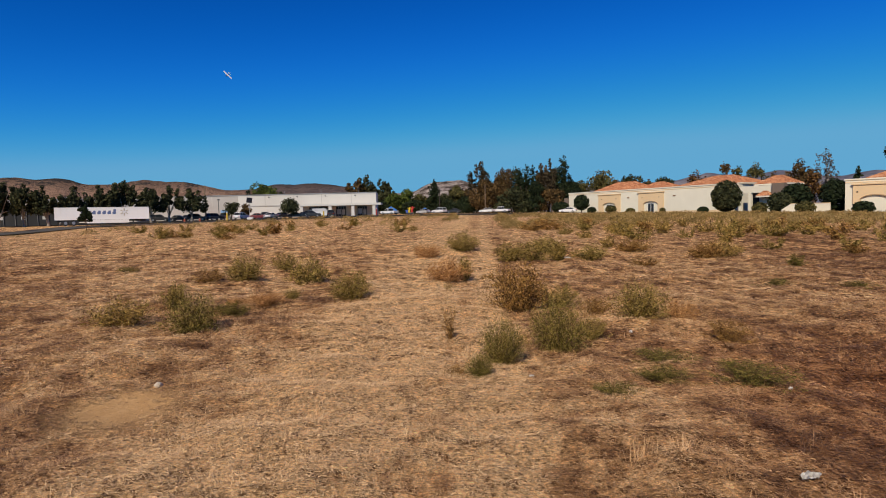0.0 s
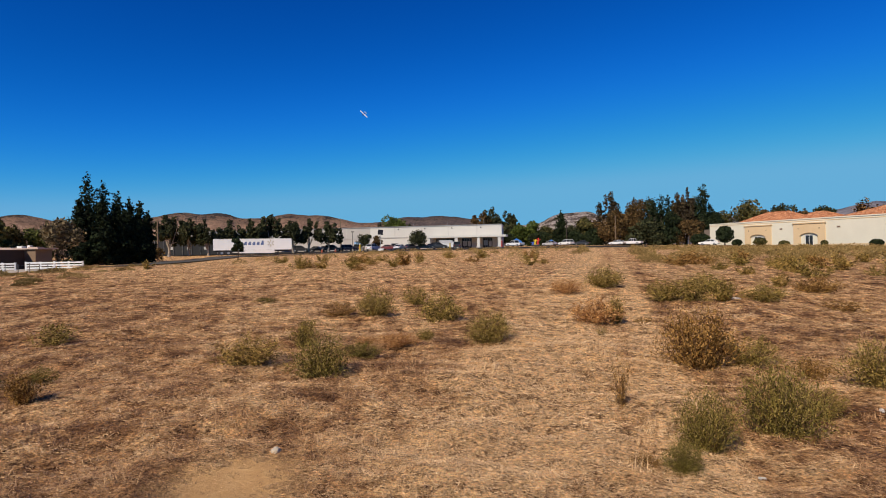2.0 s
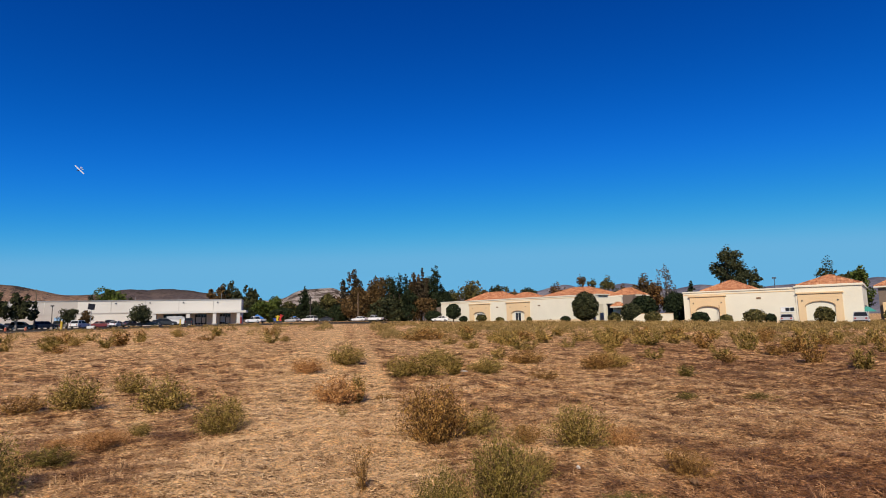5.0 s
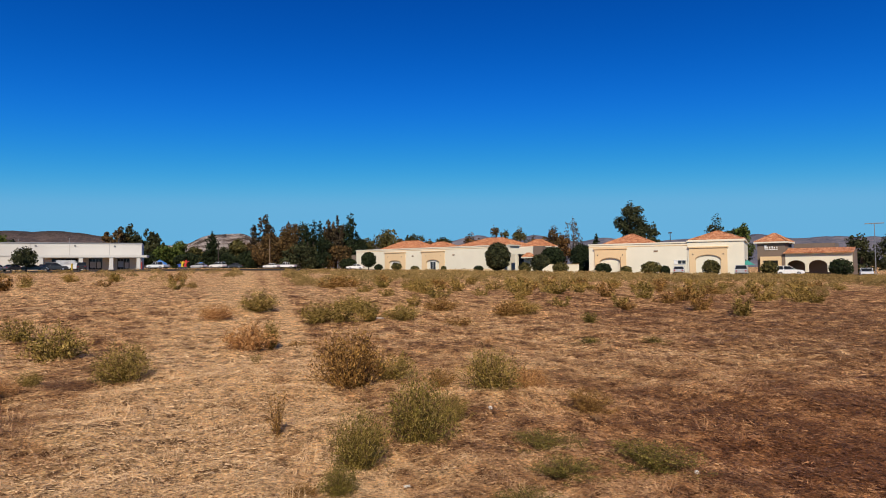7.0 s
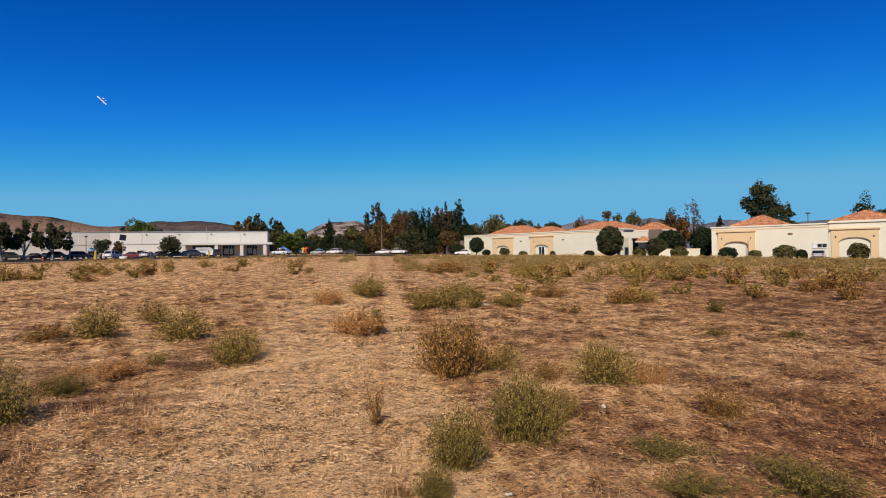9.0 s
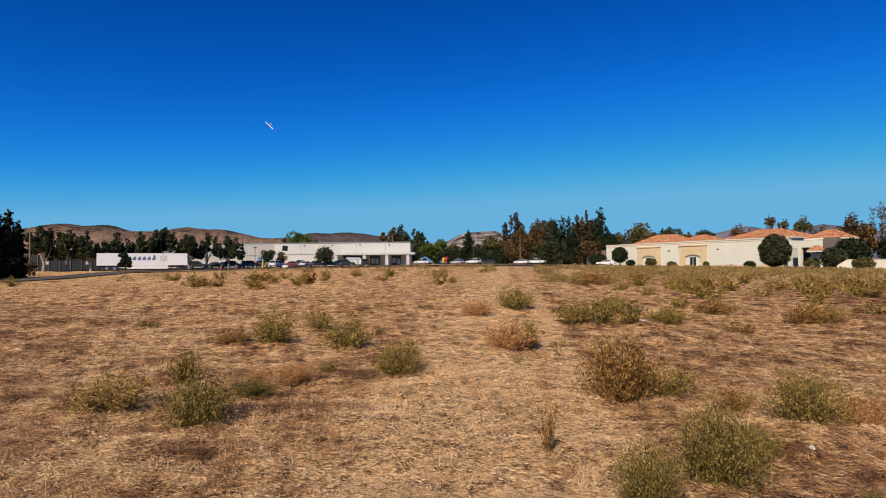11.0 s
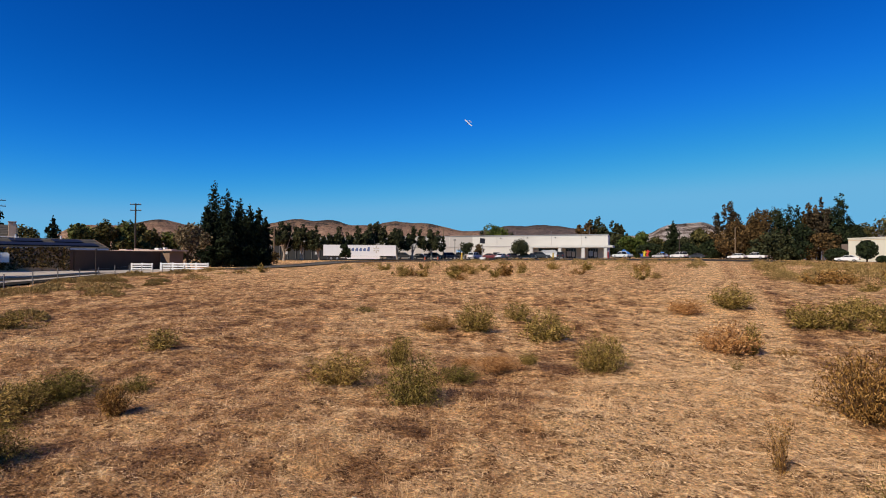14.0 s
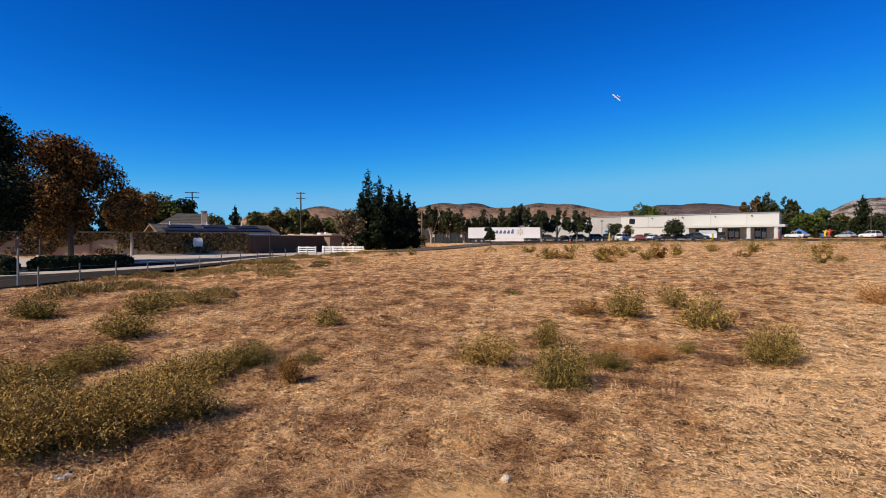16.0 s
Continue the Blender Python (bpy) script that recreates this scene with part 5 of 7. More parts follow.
# ---------------------------------------------------------------- vehicles
def wheel(parent, x, y, r, w=0.22):
    bm = B()
    rod(bm, (x, y - w / 2, r), (x, y + w / 2, r), r, r, 20)
    bmesh.ops.bevel(bm, geom=[e for e in bm.edges if len(e.link_faces) == 2 and any(len(f.verts) > 4 for f in e.link_faces)], offset=0.04, segments=2, affect="EDGES")
    tyre = part("wheel", bm, M_RUBBER, parent)
    bm = B()
    s = 1 if y > 0 else -1
    rod(bm, (x, y + s * w * 0.40, r), (x, y + s * (w / 2 + 0.012), r), r * 0.64, r * 0.58, 14)
    for k in range(5):
        a = 2 * math.pi * k / 5
        rod(bm, (x, y + s * (w / 2 + 0.015), r), (x + r * 0.55 * math.cos(a), y + s * (w / 2 + 0.015), r + r * 0.55 * math.sin(a)), 0.03, 0.02, 5)
    part("rim", bm, M_ALLOY, tyre)


CAR_SHAPES = {
    "sedan": (4.7, 1.80, [(-2.32, 0.42), (-2.30, 0.80), (-1.75, 0.98), (0.75, 0.95), (1.95, 0.80), (2.32, 0.62), (2.34, 0.38), (1.9, 0.26), (-1.9, 0.26)], [(-1.70, 0.97), (-1.0, 1.40), (0.05, 1.43), (0.95, 0.94)], 0.32, 1.38),
    "suv": (4.7, 1.88, [(-2.30, 0.45), (-2.32, 1.02), (-2.15, 1.10), (0.85, 1.08), (2.0, 0.98), (2.32, 0.75), (2.34, 0.42), (1.9, 0.32), (-1.9, 0.32)], [(-2.15, 1.09), (-1.85, 1.68), (0.05, 1.72), (0.98, 1.07)], 0.37, 1.40),
    "pickup": (5.7, 1.98, [(-2.82, 0.52), (-2.84, 1.08), (-0.55, 1.10), (1.15, 1.12), (2.55, 1.04), (2.82, 0.85), (2.84, 0.48), (2.3, 0.40), (-2.4, 0.40)], [(-0.72, 1.10), (-0.55, 1.78), (0.35, 1.82), (1.25, 1.10)], 0.40, 1.78),
    "van": (5.6, 2.0, [(-2.78, 0.42), (-2.80, 1.25), (1.55, 1.25), (2.45, 1.05), (2.80, 0.80), (2.82, 0.42), (2.2, 0.30), (-2.3, 0.30)], [(-2.78, 1.24), (-2.70, 2.25), (0.75, 2.25), (1.75, 1.24)], 0.36, 1.75),
}


def car(az, r, turn, shape, colour, label, name="car", group="parked cars"):
    x, y, z = spot(az, r)
    length, w, body, roof, wr, wb = CAR_SHAPES[shape]
    z += 0.13 if y > 95 and x < 25 else 0.11
    ob = thing(name, x, y, z, turn, label, "car" if shape in ("sedan", "suv") else "truck", group)
    paint = paint_mat("paint_" + "_".join(str(int(100 * c)) for c in colour), colour)
    bm = B()
    prism(bm, body, -w / 2, w / 2)
    bmesh.ops.bevel(bm, geom=list(bm.edges), offset=0.07, segments=2, affect="EDGES", profile=0.6)
    part("body", bm, paint, ob, smooth=False)
    # glasshouse: tapered towards the roof, glass below a painted roof
    bm = B()
    lo = [bm.verts.new((a, s * (w / 2 - (0.05 if b < 1.3 and b < roof[1][1] - 0.2 else 0.20)), b)) for s in (-1, 1) for a, b in roof]
    k = len(roof)
    bm.faces.new(lo[:k])
    bm.faces.new(lo[k:][::-1])
    for i in range(k - 1):
        bm.faces.new((lo[i], lo[i + 1], lo[k + i + 1], lo[k + i]))
    panes = list(bm.faces)
    names = ["side_window", "side_window"] + ["rear_window"] + ["roof_lining"] * (k - 3) + ["windscreen"]
    for name_, f in zip(names, panes):
        pane = B()
        pane.faces.new([pane.verts.new(v.co) for v in f.verts])
        bmesh.ops.solidify(pane, geom=list(pane.faces), thickness=0.03)
        part(name_, pane, paint if shape == "van" and name_ != "windscreen" else M_GLASS, ob)
    bm.free()
    bm = B()
    (ax, az_), (bx, bz) = roof[1], roof[2]
    box(bm, ax - 0.05, -w / 2 + 0.17, az_ - 0.02, bx + 0.05, w / 2 - 0.17, max(az_, bz) + 0.035, 0.03)
    for s in (-1, 1):
        for (p, q) in ((roof[0], roof[1]), (roof[2], roof[3]), ((0.5 * (ax + bx), roof[0][1]), (0.5 * (ax + bx), az_))):
            rod(bm, (p[0], s * (w / 2 - 0.05), p[1]), (q[0], s * (w / 2 - 0.195), q[1]), 0.045, 0.04, 6)
    part("roof", bm, paint, ob)
    for sx in (-wb, wb):
        for sy in (-w / 2 + 0.09, w / 2 - 0.09):
            wheel(ob, sx, sy, wr)
    for s in (-1, 1):
        bm = B()
        fx = body[-4][0] if shape != "van" else 2.76
        box(bm, fx - 0.16, s * (w / 2 - 0.36) - 0.16, 0.62, fx + 0.03, s * (w / 2 - 0.36) + 0.16, 0.78, 0.02)
        part("headlight", bm, M_WHITE, ob)
        bm = B()
        rx = body[0][0]
        box(bm, rx - 0.03, s * (w / 2 - 0.28) - 0.12, 0.68, rx + 0.12, s * (w / 2 - 0.28) + 0.12, 0.90, 0.02)
        part("tail_light", bm, mat("red_lens", (0.35, 0.02, 0.02), rough=0.3), ob)
    for fx in (body[-3][0] + 0.36, body[0][0] - 0.02):
        bm = B()
        box(bm, fx - 0.08, -w / 2 + 0.12, 0.36, fx + 0.08, w / 2 - 0.12, 0.52, 0.03)
        part("bumper", bm, M_DARK, ob)
    return ob


WHITE, BLACK, RED, GREY, SILVER = (0.72, 0.72, 0.71), (0.018, 0.018, 0.02), (0.16, 0.02, 0.02), (0.07, 0.07, 0.075), (0.42, 0.43, 0.44)
car(-26.6, 158, 15, "suv", BLACK, "black parked sport utility vehicle in tree shade")
car(-25.0, 156, 10, "sedan", BLACK, "black parked sedan beneath a eucalyptus")
car(-23.5, 153, 12, "suv", BLACK, "black parked sport utility vehicle before the store")
car(-22.0, 154, 60, "suv", GREY, "dark grey parked sport utility vehicle before the store")
car(-19.6, 152, 78, "suv", WHITE, "white parked sport utility vehicle before the store")
car(-18.0, 154, 5, "sedan", RED, "dark red parked sedan before the store")
car(-16.9, 152, 80, "sedan", WHITE, "white parked sedan before the store")
car(-15.8, 153, 60, "sedan", GREY, "dark grey parked sedan before the store")
car(-14.5, 151, 15, "sedan", BLACK, "black parked sedan beside a parking tree")
car(-13.0, 154, 8, "suv", BLACK, "black parked sport utility vehicle at the canopy")
car(-24.3, 160, 100, "sedan", BLACK, "black parked sedan in the second row")
car(-21.0, 160, 95, "suv", BLACK, "black parked sport utility vehicle in the second row")
car(-17.4, 160, 100, "suv", GREY, "dark grey parked sport utility vehicle near the store wall")
car(-13.8, 160, 95, "sedan", BLACK, "black parked sedan near the store wall")
car(-11.2, 155, 100, "suv", BLACK, "black sport utility vehicle beside the canopy columns")
car(-12.0, 161, 4, "van", WHITE, "white delivery van under the store canopy", name="delivery_van")
car(-5.4, 163, 140, "pickup", WHITE, "white pickup truck parked past the store", name="pickup_truck")
car(-2.0, 168, 135, "sedan", SILVER, "silver parked sedan near the blue canopy")
car(-0.4, 170, 140, "suv", WHITE, "white parked sport utility vehicle under trees")
car(1.0, 172, 180, "sedan", BLACK, "black parked sedan under trees")
car(4.4, 172, 145, "sedan", WHITE, "white parked sedan before the grove")
car(5.8, 173, 150, "pickup", WHITE, "white pickup parked before the grove", name="pickup_truck")
car(12.4, 158, 160, "sedan", WHITE, "white sedan parked by a clipped tree")
car(33.2, 130, -50, "sedan", WHITE, "white sedan parked between the offices")
car(43.6, 107, 44, "sedan", SILVER, "silver sedan parked at the office wall")
car(48.75, 107, 39, "suv", SILVER, "silver sport utility vehicle at the office corner")
car(52.3, 118, -40, "suv", WHITE, "white sport utility vehicle before the restaurant")
car(57.7, 121, 215, "sedan", WHITE, "white sedan parked beside the restaurant")
car(59.6, 128, 215, "suv", SILVER, "silver sport utility vehicle by the lot trees")
car(61.8, 124, 215, "sedan", GREY, "grey sedan by the lot trees")

# semi-trailer on the road before the store
x0, y0 = -73.8, 108.0
x1, y1 = -60.25, 116.5
tz = float(lie(-67, 112)) + 0.12
trailer = thing("semi_trailer", x0, y0, tz, math.degrees(math.atan2(y1 - y0, x1 - x0)), "long white box semi-trailer with blue marking parked on the road", "trailer")
TL, TH = 16.0, 4.70 - tz
bm = B()
box(bm, 0, 0, 1.12, TL, 2.6, TH, 0.05)
part("box_body", bm, mat("trailer_white", (0.80, 0.80, 0.79), (0.74, 0.74, 0.73), 0.3, 8, 0.5, stain=0.08), trailer)
bm = B()
for zz in (1.10, TH - 0.10):
    box(bm, -0.02, -0.025, zz, TL + 0.02, 0.0, zz + 0.10)
for i in range(17):
    box(bm, i * TL / 16 - 0.02, -0.012, 1.2, i * TL / 16 + 0.02, 0.0, TH - 0.1)
part("side_rail", bm, M_WHITE, trailer)
bm = B()
box(bm, 5.2, -0.01, 0.42, 12.4, 0.02, 1.08)
part("side_skirt", bm, M_WHITE, trailer)
bm = B()
box(bm, 0.3, 0.7, 0.72, TL - 0.6, 1.9, 1.115)
box(bm, 0.9, 0.2, 0.55, 3.8, 2.4, 1.0)
part("underframe", bm, M_DARK, trailer, "dark steel underframe")
for mx in (0.45, 4.0):
    bm = B()
    box(bm, mx, 0.05, 0.2, mx + 0.03, 2.55, 1.1)
    part("mudflap", bm, M_RUBBER, trailer)
for wx in (1.7, 3.0):
    for wy in (0.35, 2.25):
        bm = B()
        rod(bm, (wx, wy - 0.3, 0.52), (wx, wy + 0.3, 0.52), 0.52, 0.52, 20)
        w_ = part("wheel", bm, M_RUBBER, trailer)
        bm = B()
        rod(bm, (wx, wy - 0.32, 0.52), (wx, wy - 0.29, 0.52), 0.28, 0.28, 14)
        part("rim", bm, M_ALLOY, w_)
for wy in (0.4, 2.2):
    bm = B()
    rod(bm, (13.2, wy, 0.06), (13.2, wy, 1.15), 0.07, 0.09, 8)
    box(bm, 13.05, wy - 0.15, 0.0, 13.35, wy + 0.15, 0.06)
    part("landing_gear", bm, M_DARK, trailer)
M_LOGO = mat("blue_marking", (0.13, 0.18, 0.34), rough=0.5)
for k in range(7):
    a0 = 4.4 + 0.86 * k
    bm = B()
    tall = 0.95 if k in (0, 6) else 0.70
    prism(bm, [(a0, 2.15), (a0 + 0.60, 2.15), (a0 + 0.60, 2.15 + tall), (a0 + 0.20, 2.15 + tall), (a0 + 0.14, 2.58), (a0, 2.58)], -0.02, -0.002)
    part("marking_bar", bm, M_LOGO, trailer, "dark blue block of marking")
for k in range(6):
    a = math.pi * k / 3 + math.pi / 6
    bm = B()
    rod(bm, (11.6 + 0.26 * math.cos(a), -0.015, 2.55 + 0.26 * math.sin(a)), (11.6 + 0.74 * math.cos(a), -0.015, 2.55 + 0.74 * math.sin(a)), 0.085, 0.085, 6)
    part("marking_ray", bm, mat("yellow_grey_marking", (0.58, 0.52, 0.38), rough=0.5), trailer, "faded yellow stroke of a burst marking")

# ---------------------------------------------------------------- the white store
store = thing("store_building", -20.2, 170.0, 2.1, 0, "long low white block store with a column canopy", "building")
SH = 8.78 - 2.1
bm = B()
box(bm, -41.0, 0, 0, 0, 4.5, SH)
part("front_wall", bm, M_WHITEWALL, store, "white painted block wall")
bm = B()
box(bm, -112.0, 3.0, -1.2, -41.0, 60, SH + 0.15)
part("side_wall", bm, M_GREYWALL, store, "pale grey block wall")
bm = B()
box(bm, -41.2, -0.18, SH, 0.2, 0.35, SH + 0.22)
box(bm, -112.0, 2.82, SH + 0.15, -41.2, 3.3, SH + 0.37)
part("parapet_cap", bm, M_STEEL, store, "grey metal parapet cap")
bm = B()
box(bm, -41.0, -0.14, 3.35, -22.0, 0.0, 3.62)
box(bm, -112.0, 2.86, 3.35, -41.0, 3.0, 3.62)
part("ledge", bm, M_GREYWALL, store)
for xx in (-33.0, -24.6, -16.2, -7.4):
    bm = B()
    box(bm, xx - 0.06, -0.06, 3.7, xx + 0.06, 0, SH - 0.05)
    part("wall_joint", bm, M_GREYWALL, store)
    bm = B()
    box(bm, xx + 1.0, -0.28, SH - 0.75, xx + 1.35, -0.005, SH - 0.5, 0.03)
    part("wall_light", bm, M_DARK, store, "small dark wall light")
for xx in (-50, -60, -72, -86, -98):
    bm = B()
    box(bm, xx - 0.06, 2.95, 3.7, xx + 0.06, 3.0, SH)
    part("wall_joint", bm, M_WHITEWALL, store)
canopy = B()
box(canopy, -22.2, -4.6, 3.0, 1.8, -0.01, 3.62, 0.03)
part("canopy", canopy, M_WHITEWALL, store, "white flat canopy roof")
for xx in (-21.2, -12.9, -6.3, -0.2):
    bm = B()
    box(bm, xx - 0.45, -4.4, -1.0, xx + 0.45, -3.5, 3.0, 0.04)
    part("column", bm, M_WHITEWALL, store, "square white canopy column")
    bm = B()
    box(bm, xx - 0.6, -4.55, -1.0, xx + 0.6, -3.35, 0.25, 0.03)
    part("column_base", bm, M_GREYWALL, store)
for xx, w in ((-20.0, 5.6), (-12.0, 3.0), (-5.6, 2.8)):
    bm = B()
    box(bm, xx, -0.06, 0, xx + w, -0.008, 2.85)
    shop = part("shopfront", bm, M_GLASS, store, "dark glass shopfront")
    bm = B()
    for k in range(5):
        box(bm, xx + k * w / 4 - 0.05, -0.10, 0, xx + k * w / 4 + 0.05, -0.06, 2.9)
    box(bm, xx, -0.10, 2.80, xx + w, -0.06, 2.92)
    box(bm, xx, -0.10, 1.95, xx + w, -0.06, 2.02)
    part("mullion", bm, M_STEEL, shop)
for xx, hh in ((-27.5, 1.1), (-16.6, 1.4), (-5.5, 1.9)):
    bm = B()
    rod(bm, (xx, 1.5, SH), (xx, 1.5, SH + hh), 0.06, 0.05, 6)
    part("roof_mast", bm, M_STEEL, store)
bm = B()
box(bm, -47.5, 2.85, 0.2, -44.8, 2.98, 2.6)
part("poster", bm, mat("blue_poster", (0.10, 0.28, 0.55), (0.4, 0.5, 0.6), 1.2, 10, 0.6), store, "blue and white wall poster")

bm = B()
box(bm, -20.3, -0.16, 0.25, -15.0, -0.102, 2.0)
part("banner", bm, mat("pale_blue_banner", (0.42, 0.58, 0.74), (0.62, 0.68, 0.74), 0.8, 8, 0.7), store, "pale blue banner behind the canopy")

# pale panels added to brighten the dark glass between the columns
for xx, w, zz, tone in ((-11.7, 1.3, 0.5, (0.44, 0.46, 0.48)), (-10.2, 0.9, 0.4, (0.52, 0.50, 0.47)), (-5.4, 1.2, 0.6, (0.36, 0.46, 0.60)), (-3.9, 0.9, 0.3, (0.52, 0.52, 0.52))):
    bm = B()
    box(bm, xx, -0.16, zz, xx + w, -0.104, zz + 1.5, 0.01)
    part("pale_panel", bm, mat("pale_panel_" + str(int(-10 * xx)), tone, rough=0.7), store, "pale panel added to lighten the shopfront")

# far white shed roofs between the eucalyptus trees
for az, r, w, el1 in ((-30.2, 190, 3.6, 2.4), (-33.5, 200, 3.0, 2.2)):
    x, y = away(az, r)
    shed = thing("shed", x, y, float(lie(x, y)), -az * 0.6, "pale shed showing between eucalyptus trees", "building", "far sheds")
    hw, hh = r * math.tan(radians(w)) / 2, up(r, el1) - float(lie(x, y))
    bm = B()
    prism(bm, [(-hw, 0), (hw, 0), (hw, hh * 0.8), (0, hh), (-hw, hh * 0.8)], 0, 14)
    part("wall", bm, M_WHITEWALL, shed)
    bm = B()
    prism(bm, [(-hw - 0.3, hh * 0.8 - 0.1), (0, hh), (hw + 0.3, hh * 0.8 - 0.1), (hw + 0.3, hh * 0.8 + 0.06), (0, hh + 0.18), (-hw - 0.3, hh * 0.8 + 0.06)], -0.3, 14.3)
    part("roof", bm, M_STEEL, shed)

# dark slatted screen fence behind the eucalyptus row
xa, ya = away(-40.2, 150)
xb, yb = away(-34.2, 152)
za = float(lie(xa, ya))
fl = math.hypot(xb - xa, yb - ya)
screen = thing("screen_fence", xa, ya, za, math.degrees(math.atan2(yb - ya, xb - xa)), "dark grey screen fence with small white notices", "fence")
for i in range(8):
    bm = B()
    box(bm, i * fl / 8 + 0.03, 0, 0.1, (i + 1) * fl / 8 - 0.03, 0.06, 3.6)
    part("panel", bm, mat("dark_screen", (0.055, 0.058, 0.06), (0.075, 0.075, 0.075), 0.5, 10, 0.8), screen)
for i in range(9):
    bm = B()
    rod(bm, (i * fl / 8, -0.05, -0.2), (i * fl / 8, -0.05, 3.75), 0.06, 0.06, 6)
    part("post", bm, M_STEEL, screen)
for i in range(4):
    bm = B()
    box(bm, 1.4 + i * fl / 4.2, -0.03, 1.5, 2.1 + i * fl / 4.2, -0.002, 2.2)
    part("notice", bm, M_WHITE, screen, "small white notice board")


# ---------------------------------------------------------------- poles, lamps and lot fixtures
def utility_pole(az, r, el, arms, label, lean=0.0, reach=1.25, wood=None):
    x, y, z = spot(az, r)
    h = up(r, el) - z
    ob = thing("utility_pole", x, y, z, -az, label, "pole", "utility poles")
    bm = B()
    rod(bm, (0, 0, -0.3), (lean, 0, h), 0.17, 0.11, 10)
    part("shaft", bm, wood or M_WOODPOLE, ob)
    for k in range(arms):
        zz = h - 0.25 - 1.0 * k
        bm = B()
        box(bm, -reach + lean, -0.07, zz, reach + lean, 0.05, zz + 0.13, 0.01)
        arm = part("crossarm", bm, M_WOODPOLE, ob)
        for xx in (-0.88 * reach, -0.48 * reach, 0.48 * reach, 0.88 * reach):
            bm = B()
            rod(bm, (xx + lean, 0, zz + 0.12), (xx + lean, 0, zz + 0.34), 0.045, 0.03, 6)
            part("insulator", bm, M_GREYWALL, arm)
    return ob


utility_pole(-51.0, 110, 4.75, 2, "dark wooden utility pole with two crossarms", reach=0.85)
utility_pole(-60.7, 125, 4.55, 2, "dark wooden utility pole behind the house")
utility_pole(-39.2, 118, 3.1, 0, "bare pale wooden pole by the road", wood=M_TANPOLE)
utility_pole(4.25, 175, 3.0, 0, "bare wooden pole before the grove", wood=M_TANPOLE)
utility_pole(-0.35, 178, 2.7, 0, "bare wooden pole before dark trees")
utility_pole(-22.75, 150, 3.25, 0, "thin tall pole before the store", wood=M_TANPOLE)


def lamp_post(az, r, el, label, head="cobra", foot=0.0):
    x, y, z = spot(az, r)
    h = up(r, el) - z
    ob = thing("street_lamp", x, y, z, -az, label, "lamp", "lamp posts")
    bm = B()
    rod(bm, (0, 0, 0), (0, 0, h), 0.09, 0.06, 10)
    part("shaft", bm, M_DARK if head == "cobra" else M_STEEL, ob)
    bm = B()
    if head == "twin":
        box(bm, -1.5, -0.12, h - 0.12, 1.5, 0.12, h + 0.06, 0.03)
    else:
        box(bm, -0.35, -0.18, h - 0.1, 0.35, 0.18, h + 0.16, 0.05)
    part("lamp_head", bm, M_DARK if head == "cobra" else M_STEEL, ob)
    bm = B()
    rod(bm, (0, 0, -0.2), (0, 0, 0.6), 0.28, 0.28, 12)
    part("footing", bm, M_CONCRETE, ob)
    return ob


lamp_post(-21.6, 152, 1.9, "dark lamp post in the store parking lot")
lamp_post(58.3, 135, 3.3, "grey twin-armed parking lamp by the restaurant", "twin")
lamp_post(42.9, 125, 3.1, "thin bracket lamp behind the office roof")
lamp_post(-72.0, 55, 2.9, "thin dark lamp post by the pavement")

x, y, z = spot(-18.85, 126)
tower = thing("solar_camera_tower", x, y, z + 0.2, 20, "mobile tower with a tilted dark solar panel on a mast", "tower")
hp = up(126, 1.75) - z
bm = B()
rod(bm, (0, 0, 0.3), (0, 0, hp - 0.2), 0.07, 0.05, 8)
part("mast", bm, M_STEEL, tower)
bm = B()
prism(bm, [(-0.62, hp - 0.50), (0.50, hp - 0.62), (0.62, hp + 0.48), (-0.50, hp + 0.60)], -0.05, 0.02)
part("solar_panel", bm, M_PANEL, tower, "dark tilted solar panel")
bm = B()
box(bm, -0.6, -0.5, 0.0, 0.6, 0.5, 0.5, 0.05)
part("base", bm, M_WHITE, tower)

for az, r, el, col, lab in ((-20.9, 128, 0.62, (0.62, 0.42, 0.04), "yellow warning post at the lot edge"), (-23.3, 128, 0.15, (0.42, 0.10, 0.05), "low red post at the lot edge"), (-21.0 - 3.6, 128, 0.12, (0.42, 0.10, 0.05), "low red post at the lot edge"), (-11.9, 150, 0.65, (0.62, 0.42, 0.04), "yellow warning post at the canopy"), (-6.7, 158, 0.8, (0.40, 0.05, 0.03), "red cart corral post by the store")):
    x, y, z = spot(az, r)
    h = up(r, el) - z
    post = thing("bollard", x, y, z + 0.2, 0, lab, "bollard", "lot posts")
    bm = B()
    rod(bm, (0, 0, 0), (0, 0, h * 0.92), 0.19, 0.17, 12)
    part("shaft", bm, mat("post_" + str(int(col[0] * 100)), col, rough=0.5), post)
    bm = B()
    rod(bm, (0, 0, h * 0.92), (0, 0, h), 0.17, 0.06, 12)
    part("cap", bm, M_WHITE, post)

